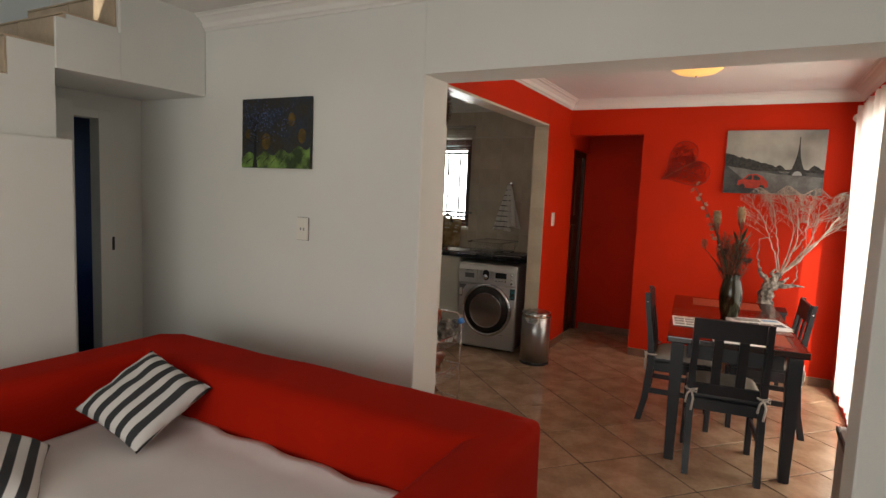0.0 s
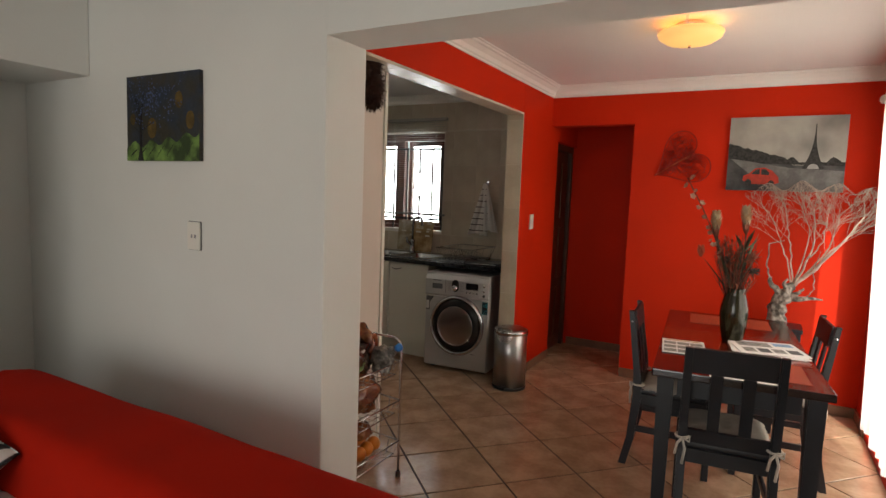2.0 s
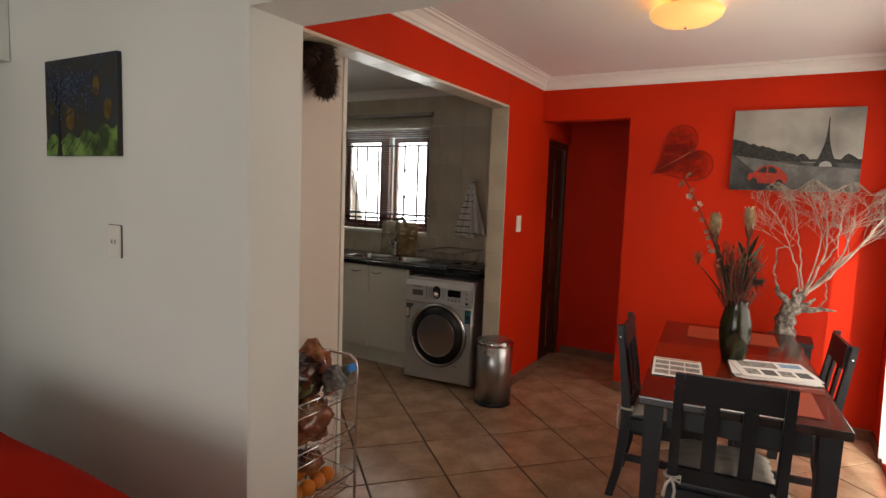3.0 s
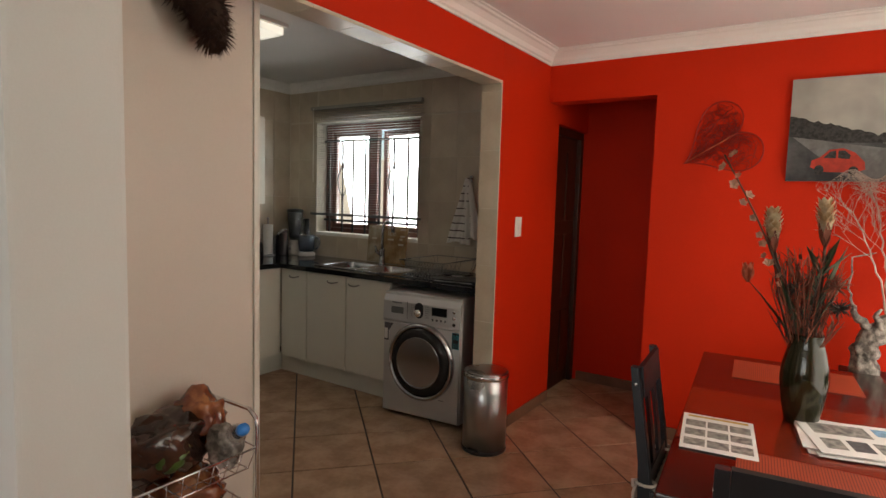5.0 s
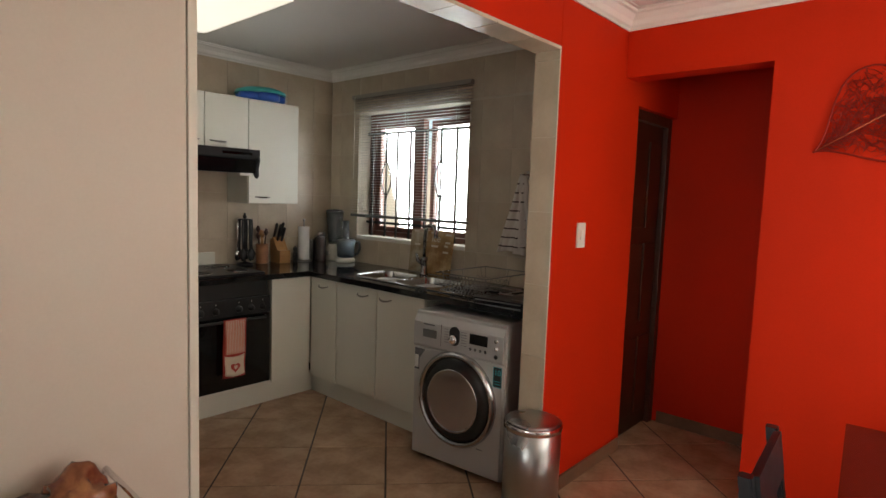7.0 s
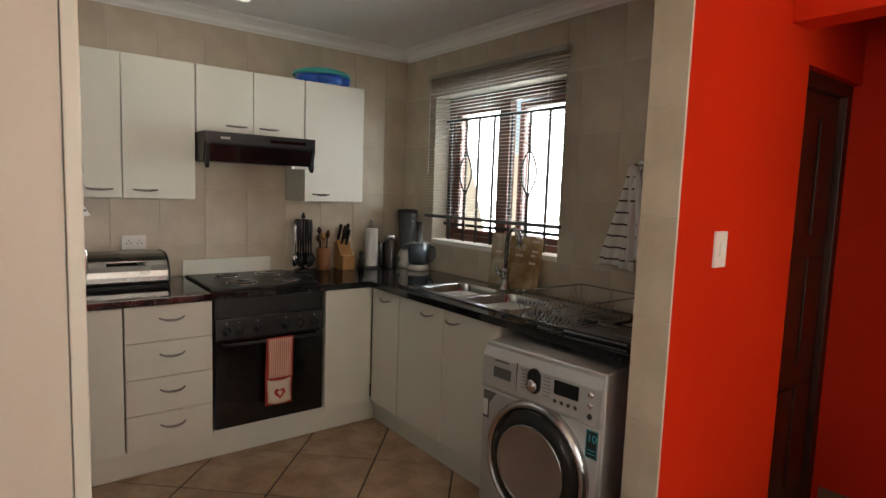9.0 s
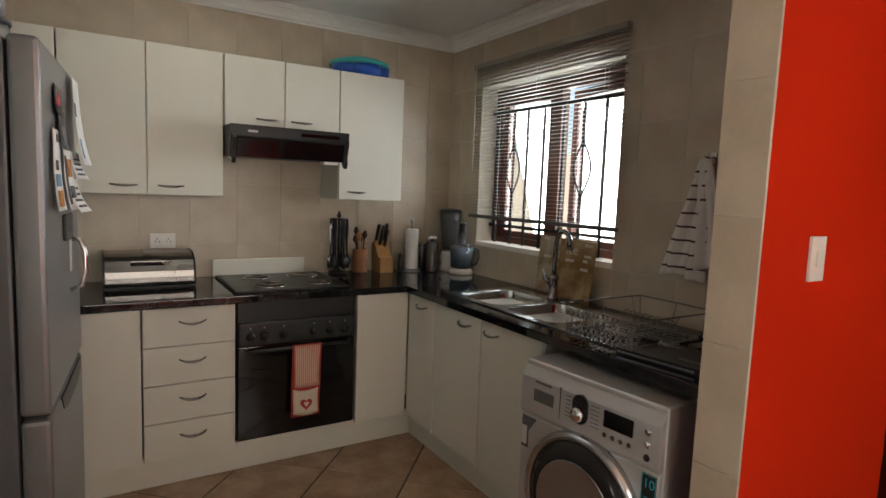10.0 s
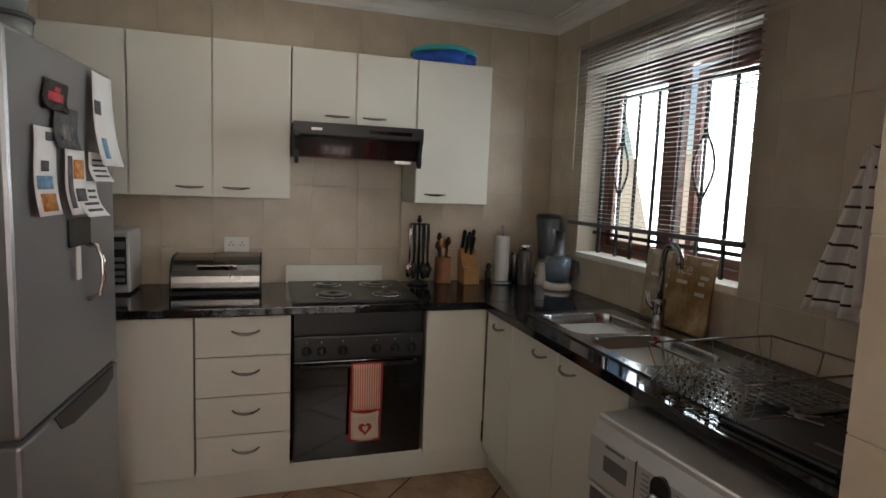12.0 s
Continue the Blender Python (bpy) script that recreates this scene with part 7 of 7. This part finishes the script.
stroke("painted_trunk", [(0.09, 0.0), (0.135, 0.0), (0.122, 0.06), (0.118, 0.15), (0.125, 0.27), (0.113, 0.27), (0.105, 0.15), (0.105, 0.06)], M_PBLK, 4)
rng = random.Random(2)
for k in range(9):
    a = radians(rng.uniform(20, 160))
    z0 = 0.13 + 0.015 * k
    ln = rng.uniform(0.1, 0.19)
    ex, ez = 0.116 + ln * math.cos(a) * 1.1, z0 + ln * math.sin(a) * 0.8
    stroke("painted_branch", [(0.112, z0), (0.122, z0), (min(PW - 0.02, max(0.01, ex + 0.002)), min(PH - 0.01, ez)), (min(PW - 0.022, max(0.008, ex - 0.002)), min(PH - 0.008, ez + 0.003))], M_PBLK, 5)
bm = bmesh.new()
for k in range(260):
    x, z = rng.gauss(0.19, 0.1), rng.gauss(0.28, 0.055)
    if 0.01 < x < PW - 0.01 and 0.12 < z < PH - 0.01:
        s = rng.uniform(0.002, 0.0045)
        box(bm, x - s, x + s, -0.0258, -0.0252, z - s, z + s)
tagged(part("painted_dots", bm, M_PDOT, pa), kind="stuff")

sk = thing("light_switch", "white double light switch on the white wall", "switch", (-2.025, YW - 0.001, 1.203))
# dark rim stands in for the contact shadow round the plate
part("shadow_rim", boxm(-0.002, 0.087, -0.004, 0, -0.002, 0.132, 0.001, 1), M_INK, sk)
part("plate", boxm(0, 0.085, -0.012, -0.0045, 0, 0.13, 0.003), M_PLAST, sk)
for x in (0.028, 0.052):
    part("rocker", boxm(x, x + 0.01, -0.016, -0.012, 0.055, 0.072, 0.002, 1), M_FRIDGE, sk)

# glass door frame of the living room
gd = setting("window_3", boxm(-1.998, -1.94, -3.1, -3.04, 0, 2.298, 0.003), M_WOODF, "wooden glazed garden door of the living room", "window")
part("frame", boxm(0.94, 0.998, -3.1, -3.04, 0, 2.298, 0.003), M_WOODF, gd)
part("frame", boxm(-1.939, 0.939, -3.1, -3.04, 2.24, 2.298, 0.003), M_WOODF, gd)
part("mullion", boxm(-0.53, -0.47, -3.1, -3.04, 0, 2.239, 0.003), M_WOODF, gd)

# ---- wall and floor tiles ----
def tile_mesh(name, w, h, t, bev, material):
    return mesh_of(name, boxm(-w / 2, w / 2, -h / 2, h / 2, 0, t, bev, 1), material)


stove_wall, window_wall = bpy.data.objects["wall_stove"], bpy.data.objects["wall_kitchen_window"]
TWD, THT, G = 0.2515, 0.345, 0.003
sizes = {}


def lay(parent, axis, a0, a1, z0, z1, at):
    """One wall tile between two edges, on a wall that faces +x or -y."""
    w, h = round(a1 - a0 - G, 4), round(z1 - z0 - G, 4)
    if w < 0.02 or h < 0.02:
        return
    if (w, h) not in sizes:
        sizes[(w, h)] = tile_mesh("tile", w, h, 0.005, 0.001, M_WTILE)
    o = new("tile", sizes[(w, h)])
    o.parent = parent
    a, z = (a0 + a1) / 2, (z0 + z1) / 2
    if axis == "y":
        o.matrix_basis = Matrix(((0, 0, 1, at), (1, 0, 0, a), (0, 1, 0, z), (0, 0, 0, 1)))
    else:
        o.matrix_basis = Matrix(((1, 0, 0, a), (0, 0, -1, at), (0, 1, 0, z), (0, 0, 0, 1)))


def cuts(lo, hi, start, step):
    c = [lo]
    k = math.ceil((lo - start) / step)
    while start + k * step < hi - 0.001:
        if start + k * step > lo + 0.001:
            c.append(start + k * step)
        k += 1
    return c + [hi]


rows = cuts(0.909, CEIL - 0.03, 0.754, THT)
ys = cuts(YW2 + 0.01, YK - 0.001, 4.19, TWD)
for z0, z1 in zip(rows, rows[1:]):
    for y0, y1 in zip(ys, ys[1:]):
        lay(stove_wall, "y", y0, y1, z0, z1, XS)
xs = cuts(XS + 0.01, XD - 0.135, -3.9, TWD)
rows2 = sorted(set(rows + [KZ0, KZ1]))
xs2 = sorted(set(xs + [KX0, KX1]))
for z0, z1 in zip(rows2, rows2[1:]):
    for x0, x1 in zip(xs2, xs2[1:]):
        if not (KX0 - 0.001 < x0 and x1 < KX1 + 0.001 and KZ0 - 0.001 < z0 and z1 < KZ1 + 0.001):
            lay(window_wall, "x", x0, x1, z0, z1, YK + 0.0032)
# tiled end and underside of the kitchen opening
jamb = setting("jamb_tiling", boxm(XD - 0.131, XD + 0.001, JY - 0.006, JY + 0.001, 0.0, JZ), M_WGROUT, "pale tiled end of the kitchen wall", "tiling")
zs = cuts(0.002, JZ - 0.012, 0.033, THT)
for z0, z1 in zip(zs, zs[1:]):
    lay(jamb, "x", XD - 0.132, XD + 0.004, z0, z1, JY - 0.006)
soffit = setting("soffit_tiling", boxm(XD - 0.131, XD + 0.001, YW2 + 0.01, JY - 0.007, JZ - 0.008, JZ - 0.001), M_WGROUT, "pale tiled underside of the kitchen opening", "tiling")
ys3 = cuts(YW2 + 0.012, JY - 0.01, 4.19, TWD)
for y0, y1 in zip(ys3, ys3[1:]):
    me = tile_mesh("tile", 0.134, y1 - y0 - G, 0.008, 0.0012, M_WTILE)
    o = new("tile", me)
    o.parent = soffit
    o.matrix_basis = pose(XD - 0.064, (y0 + y1) / 2, JZ - 0.009, 180, 0, 0)

# floor tiles, laid diagonally
S, ANG = 0.432, radians(47.5)
fme = tile_mesh("tile", S - 0.009, S - 0.009, 0.006, 0.002, M_TILE)
rest_v, rest_f = [], []
fu_, fv_ = Vector((math.cos(ANG), math.sin(ANG))), Vector((-math.sin(ANG), math.cos(ANG)))
for i in range(-16, 26):
    for j in range(-18, 24):
        c = fu_ * (0.228 + (i + 0.5) * S) + fv_ * (-0.191 + (j + 0.5) * S)
        living = -2.0 < c.x < 1.7 and 1.0 < c.y <= 2.6
        dining = -1.7 < c.x < 1.15 and 2.6 < c.y < (6.6 if c.x < -0.3 else 5.75)
        kitchen = -3.75 < c.x <= -1.7 and 2.9 < c.y < 5.4
        if living or dining or kitchen:
            o = new("tile", fme)
            o.parent = floor
            o.matrix_basis = Matrix.Translation((c.x, c.y, -0.006)) @ Matrix.Rotation(ANG + (i * 7 + j * 3) % 4 * math.pi / 2, 4, "Z")
        elif -4.3 < c.x < 1.5 and -2.7 < c.y < 2.2:
            n = len(rest_v)
            h = (S - 0.009) / 2
            for z in (-0.006, 0.0):
                for su, sv in ((-h, -h), (h, -h), (h, h), (-h, h)):
                    p = c + fu_ * su + fv_ * sv
                    rest_v.append((p.x, p.y, z))
            rest_f += [(n + 4, n + 5, n + 6, n + 7), (n, n + 1, n + 5, n + 4), (n + 1, n + 2, n + 6, n + 5), (n + 2, n + 3, n + 7, n + 6), (n + 3, n, n + 4, n + 7)]
rest_me = bpy.data.meshes.new("floor_tiling")
rest_me.from_pydata(rest_v, [], rest_f)
rest_me.materials.append(M_TILE)
rest = new("floor_tiling", rest_me)
rest.parent = floor
tagged(rest, kind="stuff")
